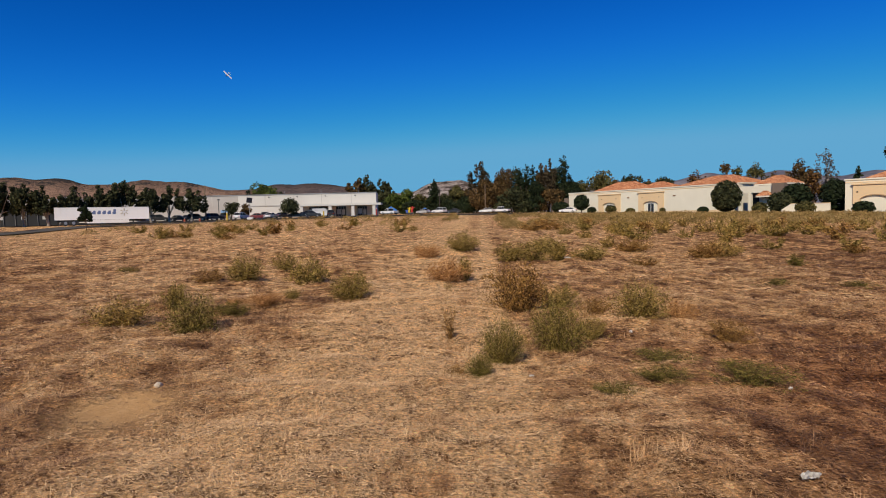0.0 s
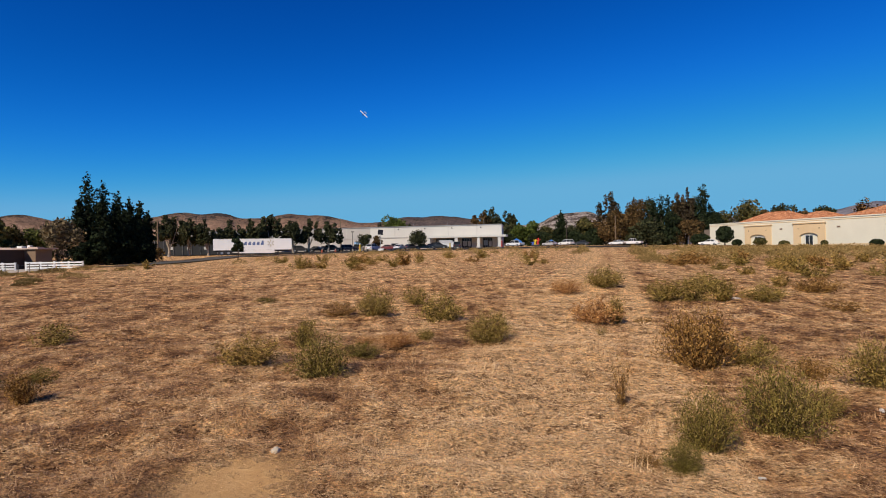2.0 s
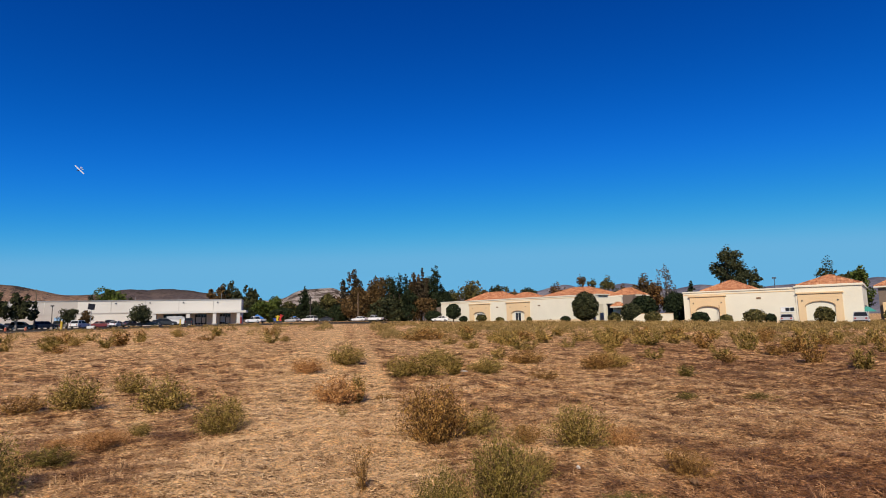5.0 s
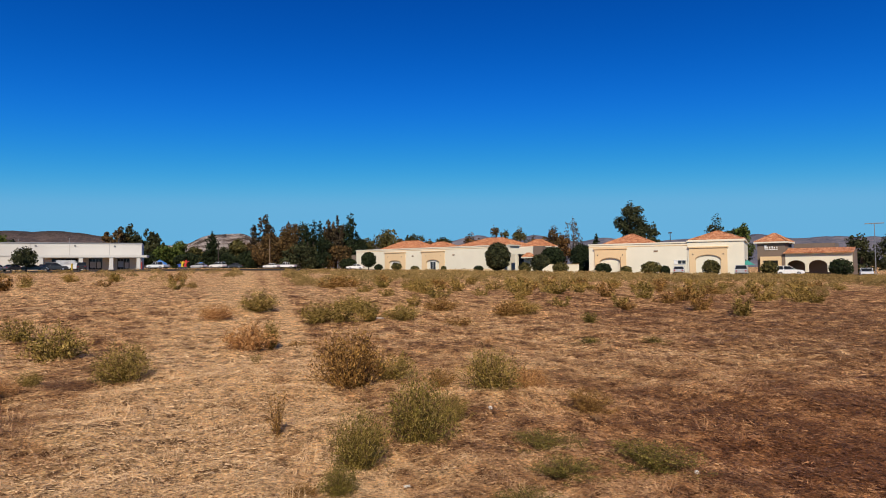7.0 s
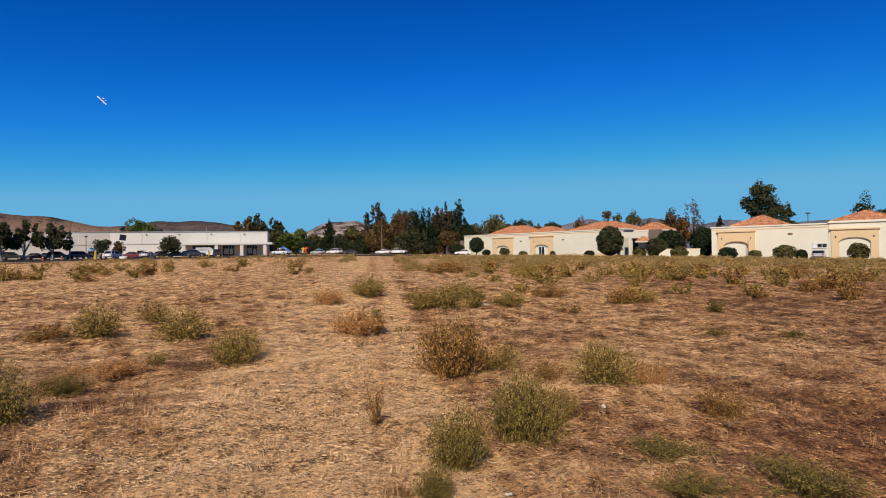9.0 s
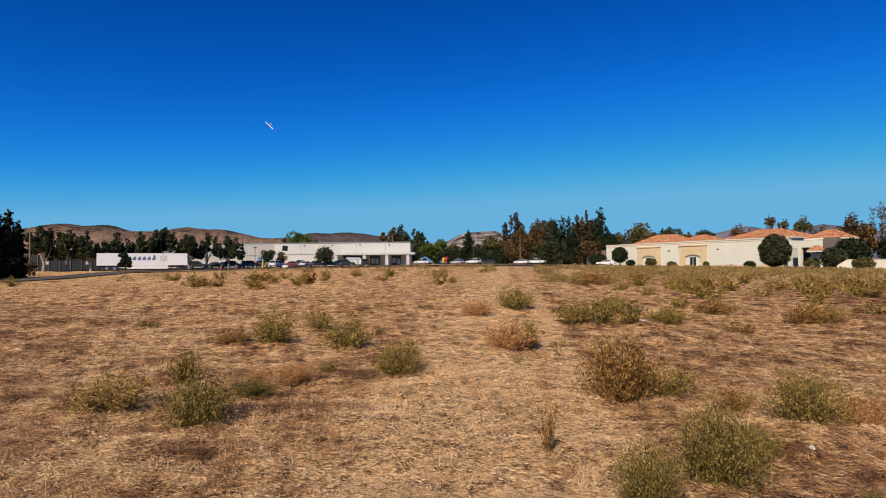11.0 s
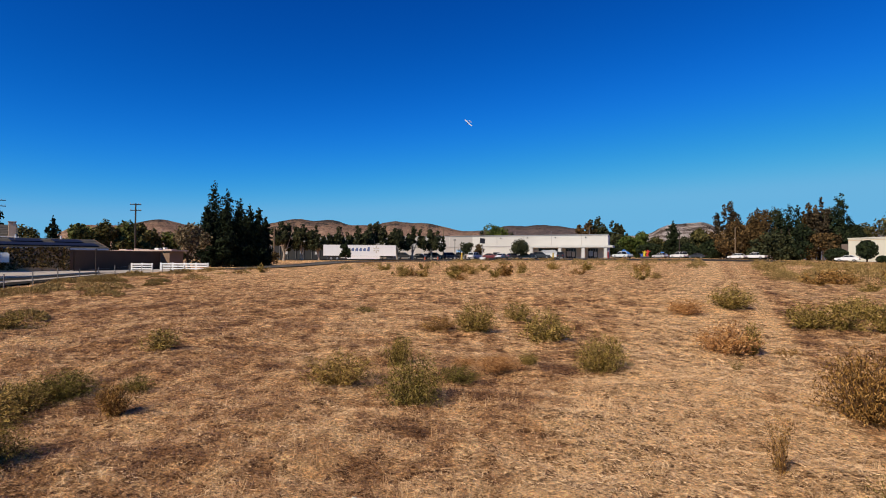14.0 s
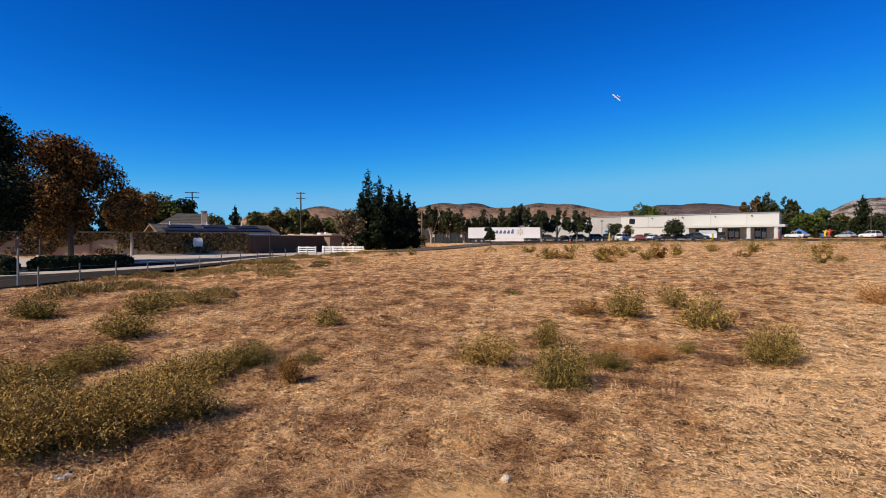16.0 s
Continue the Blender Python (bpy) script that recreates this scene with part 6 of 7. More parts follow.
# tall inflatable tubes that advertise at the lot's end
for az, col, el, lab in ((-3.62, (0.04, 0.10, 0.45), 0.55, "blue inflatable advertising tube"), (-3.40, (0.75, 0.55, 0.03), 0.80, "yellow inflatable advertising tube"), (-3.12, (0.62, 0.04, 0.03), 0.88, "red inflatable advertising tube")):
    x, y, z = spot(az, 160)
    h = up(160, el) - z
    tube = thing("inflatable_tube", x, y, z + 0.2, 0, lab, "inflatable", "inflatables")
    fabric = mat("nylon_" + str(int(100 * col[0])), col, rough=0.6, bump=0.3, dist=0.05)
    bm = B()
    prev = Vector((0, 0, 0))
    for k in range(6):
        nxt = Vector((0.16 * math.sin(k * 1.3 + az), 0, h * (k + 1) / 6))
        rod(bm, prev, nxt, 0.36 - 0.03 * k, 0.33 - 0.03 * k, 10)
        prev = nxt
    part("tube", bm, fabric, tube)
    bm = B()
    rod(bm, (0, 0, h * 0.7), (0.75, 0, h * 0.86), 0.13, 0.08, 8)
    rod(bm, (0, 0, h * 0.7), (-0.55, 0, h * 0.92), 0.13, 0.08, 8)
    part("side_tube", bm, fabric, tube)
    bm = B()
    box(bm, -0.4, -0.4, -0.05, 0.4, 0.4, 0.45, 0.08)
    part("blower", bm, M_DARK, tube)

for az, el, lab in ((-5.25, 0.95, "blue pop-up canopy tent with a pointed top"), (-1.85, 0.75, "blue pop-up canopy tent near the trees")):
    x, y, z = spot(az, 172)
    h = up(172, el) - z
    tent = thing("canopy_tent", x, y, z + 0.2, 10, lab, "tent", "canopy tents")
    bm = B()
    c = [bm.verts.new((sx * 1.6, sy * 1.6, h - 1.1)) for sx, sy in ((-1, -1), (1, -1), (1, 1), (-1, 1))]
    d = [bm.verts.new((sx * 1.62, sy * 1.62, h - 1.4)) for sx, sy in ((-1, -1), (1, -1), (1, 1), (-1, 1))]
    tip = bm.verts.new((0, 0, h))
    for i in range(4):
        bm.faces.new((c[i], c[(i + 1) % 4], tip))
        bm.faces.new((d[i], d[(i + 1) % 4], c[(i + 1) % 4], c[i]))
    part("roof", bm, mat("blue_canvas", (0.03, 0.14, 0.45), (0.05, 0.2, 0.5), 1, 12, 0.7), tent)
    for sx, sy in ((-1, -1), (1, -1), (1, 1), (-1, 1)):
        bm = B()
        rod(bm, (sx * 1.55, sy * 1.55, -0.1), (sx * 1.55, sy * 1.55, h - 1.15), 0.03, 0.03, 6)
        part("leg", bm, M_STEEL, tent)


# ---------------------------------------------------------------- cream offices
def line_at(p0, p1, az):
    """Distance along the wall p0-p1 at which a bearing meets it."""
    d = Vector((p1[0] - p0[0], p1[1] - p0[1]))
    s, c = math.sin(radians(az)), math.cos(radians(az))
    ox, oy = p0[0] + 0.4, p0[1] - 1.5
    t = -(ox * c - oy * s) / (d.x * c - d.y * s)
    return t * d.length


def hip_roof(parent, u0, u1, v0, v1, z0, z1, over=0.35, cover=None, label="orange clay tile hip roof"):
    """A hipped clay tile roof over a rectangle, with eaves board and ridge tiles."""
    u0, u1, v0, v1 = u0 - over, u1 + over, v0 - over, v1 + over
    half = (v1 - v0) / 2
    run = min(half, (u1 - u0) / 2 - 0.2)
    vm = (v0 + v1) / 2
    bm = B()
    e = [bm.verts.new(p) for p in ((u0, v0, z0), (u1, v0, z0), (u1, v1, z0), (u0, v1, z0))]
    a, b = bm.verts.new((u0 + run, vm, z1)), bm.verts.new((u1 - run, vm, z1))
    for f in ((e[0], e[1], b, a), (e[1], e[2], b), (e[2], e[3], a, b), (e[3], e[0], a)):
        bm.faces.new(f)
    bm.faces.new(e[::-1])
    cover = cover or M_TILE
    roof = part("roof", bm, cover, parent, label)
    # raised barrel courses running down the slopes
    bm = B()
    n = max(6, int((u1 - u0) / 0.55))
    for i in range(n + 1):
        u = u0 + (u1 - u0) * i / n
        k = min(1.0, (u - u0) / run, (u1 - u) / run)
        if k > 0.08:
            rod(bm, (u, v0, z0 + 0.03), (u, v0 + (vm - v0) * k, z0 + (z1 - z0) * k + 0.03), 0.06, 0.06, 5, caps=True)
    m = max(4, int((v1 - v0) / 0.55))
    for i in range(m + 1):
        v = v0 + (v1 - v0) * i / m
        k = 1 - abs(v - vm) / half
        if k > 0.08:
            rod(bm, (u1, v, z0 + 0.03), (u1 - run * k, v, z0 + (z1 - z0) * k + 0.03), 0.06, 0.06, 5)
            rod(bm, (u0, v, z0 + 0.03), (u0 + run * k, v, z0 + (z1 - z0) * k + 0.03), 0.06, 0.06, 5)
    if cover == M_TILE:
        part("tile_course", bm, cover, roof)
    else:
        bm.free()
    bm = B()
    for p, q in (((u0, v0, z0), (u0 + run, vm, z1)), ((u1, v0, z0), (u1 - run, vm, z1)), ((u0 + run, vm, z1), (u1 - run, vm, z1)), ((u1, v1, z0), (u1 - run, vm, z1)), ((u0, v1, z0), (u0 + run, vm, z1))):
        rod(bm, p, q, 0.13, 0.13, 6)
    part("ridge_tile", bm, cover, roof)
    bm = B()
    box(bm, u0 - 0.05, v0 - 0.05, z0 - 0.28, u1 + 0.05, v1 + 0.05, z0 - 0.005)
    part("eaves", bm, M_STUCCO, roof)


def arch_outline(w, h, aw, ah, rise, n=10):
    """A panel with an arched opening that reaches its foot."""
    pts = [(-w / 2, 0), (-w / 2, h), (w / 2, h), (w / 2, 0), (aw / 2, 0), (aw / 2, ah)]
    for i in range(1, n):
        a = math.pi * i / n
        pts.append((aw / 2 * math.cos(a), ah + rise * math.sin(a)))
    return pts + [(-aw / 2, ah), (-aw / 2, 0)]


def facade_panel(parent, u, w, h, aw, ah, rise, window=False):
    bm = B()
    prism(bm, [(u + a, b) for a, b in arch_outline(w, h, aw, ah, rise)], -0.26, -0.001)
    bay = part("bay", bm, M_PEACH, parent, "peach stucco bay with an arched recess")
    bm = B()
    box(bm, u - w / 2 - 0.2, -0.44, h, u + w / 2 + 0.2, 0.02, h + 0.26, 0.03)
    part("bay_cornice", bm, M_PEACH, bay)
    # darker ring along the arch, painted for the shadow line of the recess
    bm = B()
    n = 12
    for i in range(n):
        a, b = math.pi * i / n, math.pi * (i + 1) / n
        q = [(aw / 2 * math.cos(t), ah + rise * math.sin(t)) for t in (a, b)]
        o = [((aw / 2 + 0.13) * math.cos(t), ah + (rise + 0.13) * math.sin(t)) for t in (a, b)]
        prism(bm, [(u + q[0][0], q[0][1]), (u + o[0][0], o[0][1]), (u + o[1][0], o[1][1]), (u + q[1][0], q[1][1])], -0.32, -0.262)
    part("arch_shade_ring", bm, mat("shade_tan", (0.44, 0.30, 0.17), (0.38, 0.26, 0.15), 1, 20, 0.85), bay)
    if window:
        bm = B()
        box(bm, u - 0.9, -0.10, 0.1, u + 0.9, -0.003, 2.35)
        win = part("window", bm, M_GLASS, bay)
        bm = B()
        for k in (-0.95, -0.03, 0.9):
            box(bm, u + k, -0.16, 0.1, u + k + 0.08, -0.10, 2.4)
        box(bm, u - 0.95, -0.16, 2.33, u + 0.98, -0.10, 2.43)
        part("window_frame", bm, M_WHITE, win)
    for s in (-1, 1):
        bm = B()
        box(bm, u + s * (aw / 2 + 0.45) - 0.08, -0.36, h - 1.2, u + s * (aw / 2 + 0.45) + 0.08, -0.262, h - 1.0, 0.02)
        part("bay_lamp", bm, M_DARK, bay)


def office_frame(p0, p1, z, label):
    return thing("office_building", p0[0], p0[1], z, math.degrees(math.atan2(p1[1] - p0[1], p1[0] - p0[0])), label, "building", "cream offices")


def wall_vent(ob, u, z, w=0.7, h=0.28):
    bm = B()
    box(bm, u - w / 2, -0.09, z, u + w / 2, -0.002, z + h, 0.02)
    part("wall_vent", bm, M_BROWNTRIM, ob)


def plain_wall(ob, u0, u1, v1, h, name="wall"):
    bm = B()
    box(bm, u0, 0, -0.6, u1, v1, h)
    w = part(name, bm, M_STUCCO, ob)
    bm = B()
    box(bm, u0 - 0.14, -0.14, h, u1 + 0.14, 0.4, h + 0.24, 0.04)
    box(bm, u1 - 0.3, 0.4, h, u1 + 0.14, v1 + 0.1, h + 0.24, 0.04)
    part("parapet_cap", bm, M_STUCCO, w)
    bm = B()
    box(bm, u0 - 0.06, -0.06, h - 0.42, u1 + 0.06, -0.002, h - 0.30)
    part("moulding", bm, M_PEACH, w)
    bm = B()
    box(bm, u0 - 0.03, -0.05, -0.6, u1 + 0.03, -0.001, 0.35)
    part("plinth", bm, M_PEACH, w)
    return w


# the nearer office
p0, p1 = away(35.5, 115.0), away(49.0, 111.0)
oz = 0.15
near_office = office_frame(p0, p1, oz, "cream stucco office with peach arched bays and clay tile roofs")
ua, ub, ue = 0.0, line_at(p0, p1, 44.35), line_at(p0, p1, 49.0)
ha, hb = up(113, 2.22) - oz, up(110, 2.36) - oz
plain_wall(near_office, ua, ub, 20, ha - 0.24)
bm = B()
box(bm, ub, -0.12, -0.6, ue, 20, hb - 0.24)
east = part("wall", bm, M_STUCCO, near_office)
bm = B()
box(bm, ub - 0.15, -0.32, hb - 0.24, ue + 0.2, 20, hb)
part("parapet_cap", bm, M_STUCCO, east)
for yy in (3.0, 8.0):
    bm = B()
    box(bm, ue + 0.002, yy, 0.6, ue + 0.08, yy + 1.4, 2.6)
    part("window", bm, M_GLASS, east)
hip_roof(near_office, line_at(p0, p1, 36.9), line_at(p0, p1, 41.0), 1.5, 10.5, ha + 0.05, up(119, 3.08) - oz)
hip_roof(near_office, line_at(p0, p1, 44.6), ue - 0.2, 0.2, 9.0, hb + 0.1, up(115, 3.15) - oz)
u0, u1 = line_at(p0, p1, 36.05), line_at(p0, p1, 38.95)
facade_panel(near_office, (u0 + u1) / 2, u1 - u0, up(114, 1.68) - oz, (u1 - u0) * 0.64, 2.4, 0.75)
bm = B()
rod(bm, (u1 - 0.9, -0.9, -0.4), (u1 - 0.9, -0.9, 3.3), 0.06, 0.05, 6)
part("downlight_post", bm, M_BROWNTRIM, near_office)
u0, u1 = line_at(p0, p1, 44.45), line_at(p0, p1, 47.7)
facade_panel(near_office, (u0 + u1) / 2, u1 - u0 - 0.2, up(110, 1.66) - oz, (u1 - u0) * 0.63, 2.6, 0.8)
wall_vent(near_office, line_at(p0, p1, 41.6), 4.15)
wall_vent(near_office, line_at(p0, p1, 48.2), 4.4)
u = line_at(p0, p1, 43.7)
for k in range(3):
    bm = B()
    box(bm, u - 1.0 + k * 0.68, -0.06, 1.9, u - 0.42 + k * 0.68, -0.002, 2.55)
    win = part("window", bm, M_GLASS if k else M_WHITE, near_office)
    bm = B()
    box(bm, u - 1.06 + k * 0.68, -0.10, 2.52, u - 0.36 + k * 0.68, -0.06, 2.64)
    box(bm, u - 1.06 + k * 0.68, -0.10, 1.80, u - 0.36 + k * 0.68, -0.06, 1.92)
    part("window_frame", bm, M_WHITE, win)

# the farther office
p0, p1 = away(12.5, 173.0), away(27.6, 141.0)
oz = 1.1
far_office = office_frame(p0, p1, oz, "long cream stucco office with arched bays and tile roofs")
length = math.hypot(p1[0] - p0[0], p1[1] - p0[1])
ht = up(152, 2.14) - oz
plain_wall(far_office, 0, length, 22, ht - 0.24)
bm = B()
box(bm, -3.2, 1.2, -0.6, 0, 18, ht - 1.4)
part("wing", bm, M_TAUPE, far_office)
for a0, a1 in ((15.36, 17.38), (19.05, 21.3)):
    u0, u1 = line_at(p0, p1, a0), line_at(p0, p1, a1)
    facade_panel(far_office, (u0 + u1) / 2, u1 - u0, up(152, 1.68) - oz, (u1 - u0) * 0.55, 2.1, 0.75, window=True)
hip_roof(far_office, line_at(p0, p1, 14.7), line_at(p0, p1, 18.6), 1.5, 10.0, ht + 0.05, up(165, 2.78) - oz)
hip_roof(far_office, line_at(p0, p1, 18.0), line_at(p0, p1, 20.8), 3.5, 11.0, ht + 0.05, up(160, 2.66) - oz)
hip_roof(far_office, line_at(p0, p1, 22.3), line_at(p0, p1, 27.6), 1.5, 13.0, ht + 0.05, up(152, 2.98) - oz)
wall_vent(far_office, line_at(p0, p1, 14.1), 3.9)
wall_vent(far_office, line_at(p0, p1, 18.1), 3.9)
wall_vent(far_office, line_at(p0, p1, 22.2), 3.9)

# the small office between them
p0, p1 = away(27.5, 136.0), away(31.3, 131.0)
oz = 0.9
small_office = office_frame(p0, p1, oz, "small cream office with an open columned porch")
length = math.hypot(p1[0] - p0[0], p1[1] - p0[1])
ht = up(133, 1.95) - oz
bm = B()
pu = [line_at(p0, p1, a) for a in (27.7, 28.45, 29.35, 30.25, 31.4)]
box(bm, 0, 0, ht - 1.4, pu[3], 0.5, ht)
part("porch_beam", bm, M_STUCCO, small_office)
# taupe in place of cream: the porch's shade is put into the colour
bm = B()
box(bm, 0, 4, -0.5, pu[4] - 1.0, 7, ht)
part("wall", bm, M_TAUPE, small_office)
# unseen slab behind the beam, added to keep sun off the back wall
bm = B()
box(bm, 0, 0.5, ht - 0.4, pu[3], 4, ht - 0.05)
part("porch_roof", bm, M_STUCCO, small_office)
bm = B()
box(bm, pu[3], -0.5, -0.5, pu[4] - 0.6, 2.5, ht + 0.35)
part("tower", bm, M_TAUPE, small_office, "taupe stucco stair tower")
bm = B()
box(bm, pu[2] + 0.5, -0.3, -0.5, pu[3] - 0.01, -0.01, ht - 2.6)
part("front_wall", bm, M_STUCCO, small_office)
for k in range(3):
    bm = B()
    box(bm, pu[k] - 0.35, 0, -0.5, pu[k] + 0.35, 0.6, ht - 1.4)
    part("column", bm, M_STUCCO, small_office)
bm = B()
box(bm, 0.4, 3.94, 0, 4.0, 3.998, 2.9)
part("door", bm, M_GLASS, small_office)
hip_roof(small_office, line_at(p0, p1, 28.75), pu[4] - 0.6, 1.2, 6.0, ht + 0.37, up(138, 2.71) - oz)
hip_roof(small_office, pu[2] + 0.2, pu[3] + 0.1, -1.6, -0.05, ht - 2.1, ht - 1.2, 0.2)
# low pale wall beside it
xa, ya = away(31.0, 114)
xb, yb = away(34.5, 112)
wl_len, wl_top = math.hypot(xb - xa, yb - ya), up(113, 0.26) - float(lie(xa, ya))
low_wall = thing("garden_wall", xa, ya, float(lie(xa, ya)), math.degrees(math.atan2(yb - ya, xb - xa)), "low cream stucco garden wall with a sloped end", "wall")
bm = B()
prism(bm, [(0, -0.3), (wl_len, -0.3), (wl_len, wl_top), (1.4, wl_top), (0, wl_top - 0.9)], 0, 0.35)
part("wall_body", bm, M_STUCCO, low_wall)
bm = B()
box(bm, 1.4, -0.06, wl_top, wl_len + 0.05, 0.41, wl_top + 0.09)
part("coping", bm, M_PEACH, low_wall)

# restaurant at the far end
p0, p1 = away(50.0, 132.0), away(56.9, 130.0)
oz = 0.3
cafe = thing("restaurant_building", p0[0], p0[1], oz, math.degrees(math.atan2(p1[1] - p0[1], p1[0] - p0[0])), "restaurant with a taupe entrance tower and arched arcade", "building")
ut, ue = line_at(p0, p1, 52.1), line_at(p0, p1, 56.8)
ht = up(131, 2.05) - oz
bm = B()
box(bm, 0, 0, -0.6, ut, 8, ht)
tower_wall = part("tower", bm, M_TAUPE, cafe, "taupe stucco entrance tower")
hip_roof(cafe, 0, ut, 0, 8, ht + 0.03, up(134, 2.8) - oz, 0.5)
bm = B()
for k, (w, h) in enumerate(((0.55, 0.42), (0.30, 0.25), (0.30, 0.25), (0.34, 0.3), (0.28, 0.22), (0.28, 0.22))):
    a = 1.3 + k * 0.42
    box(bm, a, -0.10, ht - 1.35, a + w * 0.7, -0.005, ht - 1.35 + h * 1.6, 0.05)
box(bm, 1.4, -0.10, ht - 1.62, 3.6, -0.005, ht - 1.5, 0.03)
part("sign_mark", bm, M_WHITE, tower_wall, "white raised sign mark")
bm = B()
prism(bm, [(ut * 0.5 + a, b) for a, b in arch_outline(3.6, 3.1, 2.6, 2.3, 0.02, 4)], -0.9, -0.002)
part("entrance", bm, M_PEACH, cafe)
bm = B()
box(bm, ut * 0.5 - 1.2, -0.06, 0, ut * 0.5 + 1.2, -0.004, 2.3)
part("door", bm, M_GLASS, cafe)
hw = up(130, 1.05) - oz
nb = 3
bw = (ue - ut) / nb
for k in range(nb):
    bm = B()
    prism(bm, [(ut + bw * (k + 0.5) + a, b) for a, b in arch_outline(bw - 0.01, hw, bw * 0.84, 1.25, 1.05, 12)], 0.0, 0.5)
    part("arcade_bay", bm, M_STUCCO, cafe)
bm = B()
box(bm, ut, 3.6, -0.6, ue, 12, hw + 0.8)
part("back_wall", bm, M_TAUPE, cafe)
bm = B()
prism(bm, [(-0.6, hw + 0.1), (3.6, hw + 1.0), (3.6, hw + 0.8), (-0.6, hw - 0.1)], ut - 0.2, ue + 0.3, axis="x")
arcade_roof = part("roof", bm, M_TILE, cafe, "orange clay tile lean-to roof")
bm = B()
for i in range(int((ue - ut) / 0.5)):
    u = ut + 0.25 + 0.5 * i
    rod(bm, (u, -0.6, hw + 0.13), (u, 3.6, hw + 1.03), 0.06, 0.06, 5)
part("tile_course", bm, M_TILE, arcade_roof)
bm = B()
box(bm, ut + 1, 4, hw + 0.8, ue - 3, 12, hw + 1.9)
part("upper_wall", bm, M_TAUPE, cafe)
x, y, z = spot(49.2, 112)
shade = thing("patio_umbrella", x, y, z, 0, "closed-sided green patio umbrella by the office corner", "umbrella")
bm = B()
rod(bm, (0, 0, 0), (0, 0, 2.6), 0.03, 0.03, 6)
part("pole", bm, M_STEEL, shade)
bm = B()
rod(bm, (0, 0, 1.9), (0, 0, 2.75), 1.25, 0.04, 8, caps=False)
part("canopy", bm, mat("green_canvas", (0.05, 0.30, 0.24), rough=0.8), shade)

# ---------------------------------------------------------------- houses across the street
wa, wb = Vector((-78.7, 25.9)), Vector((-64.9, 45.4))
wd = (wb - wa).normalized()
wa = wa - wd * 22
wall_len = (wb - wa).length
wz = 0.1
ivy_wall = thing("ivy_wall", wa.x, wa.y, wz, math.degrees(math.atan2(wd.y, wd.x)), "tan garden wall overgrown with dry brown ivy", "wall")
bm = B()
box(bm, 0, 0, -0.6, wall_len, 0.35, 2.55)
part("wall_body", bm, mat("pale_tan_stucco", (0.46, 0.315, 0.205), (0.38, 0.26, 0.17), 0.4, 10, 0.9, stain=0.25), ivy_wall)
bm = B()
box(bm, -0.05, -0.22, 2.62, wall_len + 0.1, 1.2, 2.78, 0.02)
part("eaves_board", bm, M_SHINGLE, ivy_wall)
for i in range(9):
    u = wall_len * (i + 0.5) / 9
    bm = B()
    box(bm, u - 0.12, -0.10, -0.4, u + 0.12, -0.002, 2.62)
    part("post", bm, M_BROWNTRIM, ivy_wall)
rg = np.random.default_rng(5)
n = 9000
u = rg.random(n) * wall_len
z = 0.15 + 2.5 * rg.random(n)
keep = (value_noise(u, z * 2, 2.4, 12) + 0.30 + 0.22 * (z - 1.0) + np.where(u > wall_len - 15, 0.25, -0.12)) > 0.12
u, z = u[keep], z[keep]
c = np.stack([u, -0.05 - 0.25 * rg.random(len(u)) * (0.5 + value_noise(u, z, 0.9, 13) + 0.5), z], 1)
V, F = sprays(c, np.tile(np.array([0.0, -1.0, 0.2]), (len(u), 1)), 0.13, 0.7, 0.6, 77)
array_mesh("ivy", V, F, L_IVY, ivy_wall, "dry brown and olive ivy")
u = line_at(wa, wb, -60.15)
x, y = wa.x + wd.x * u + 0.46 * wd.y, wa.y + wd.y * u - 0.46 * wd.x
board = thing("notice_board", x, y, wz, math.degrees(math.atan2(wd.y, wd.x)), "white scalloped notice board on the ivy wall", "sign")
bm = B()
prism(bm, [(-0.55, 0.95), (0.55, 0.95), (0.55, 1.85), (0.38, 2.02), (-0.38, 2.02), (-0.55, 1.85)], 0, 0.07)
part("board", bm, M_WHITE, board)
for s in (-0.4, 0.4):
    bm = B()
    box(bm, s - 0.04, 0.07, 1.3, s + 0.04, 0.47, 1.4)
    part("bracket", bm, M_STEEL, board)


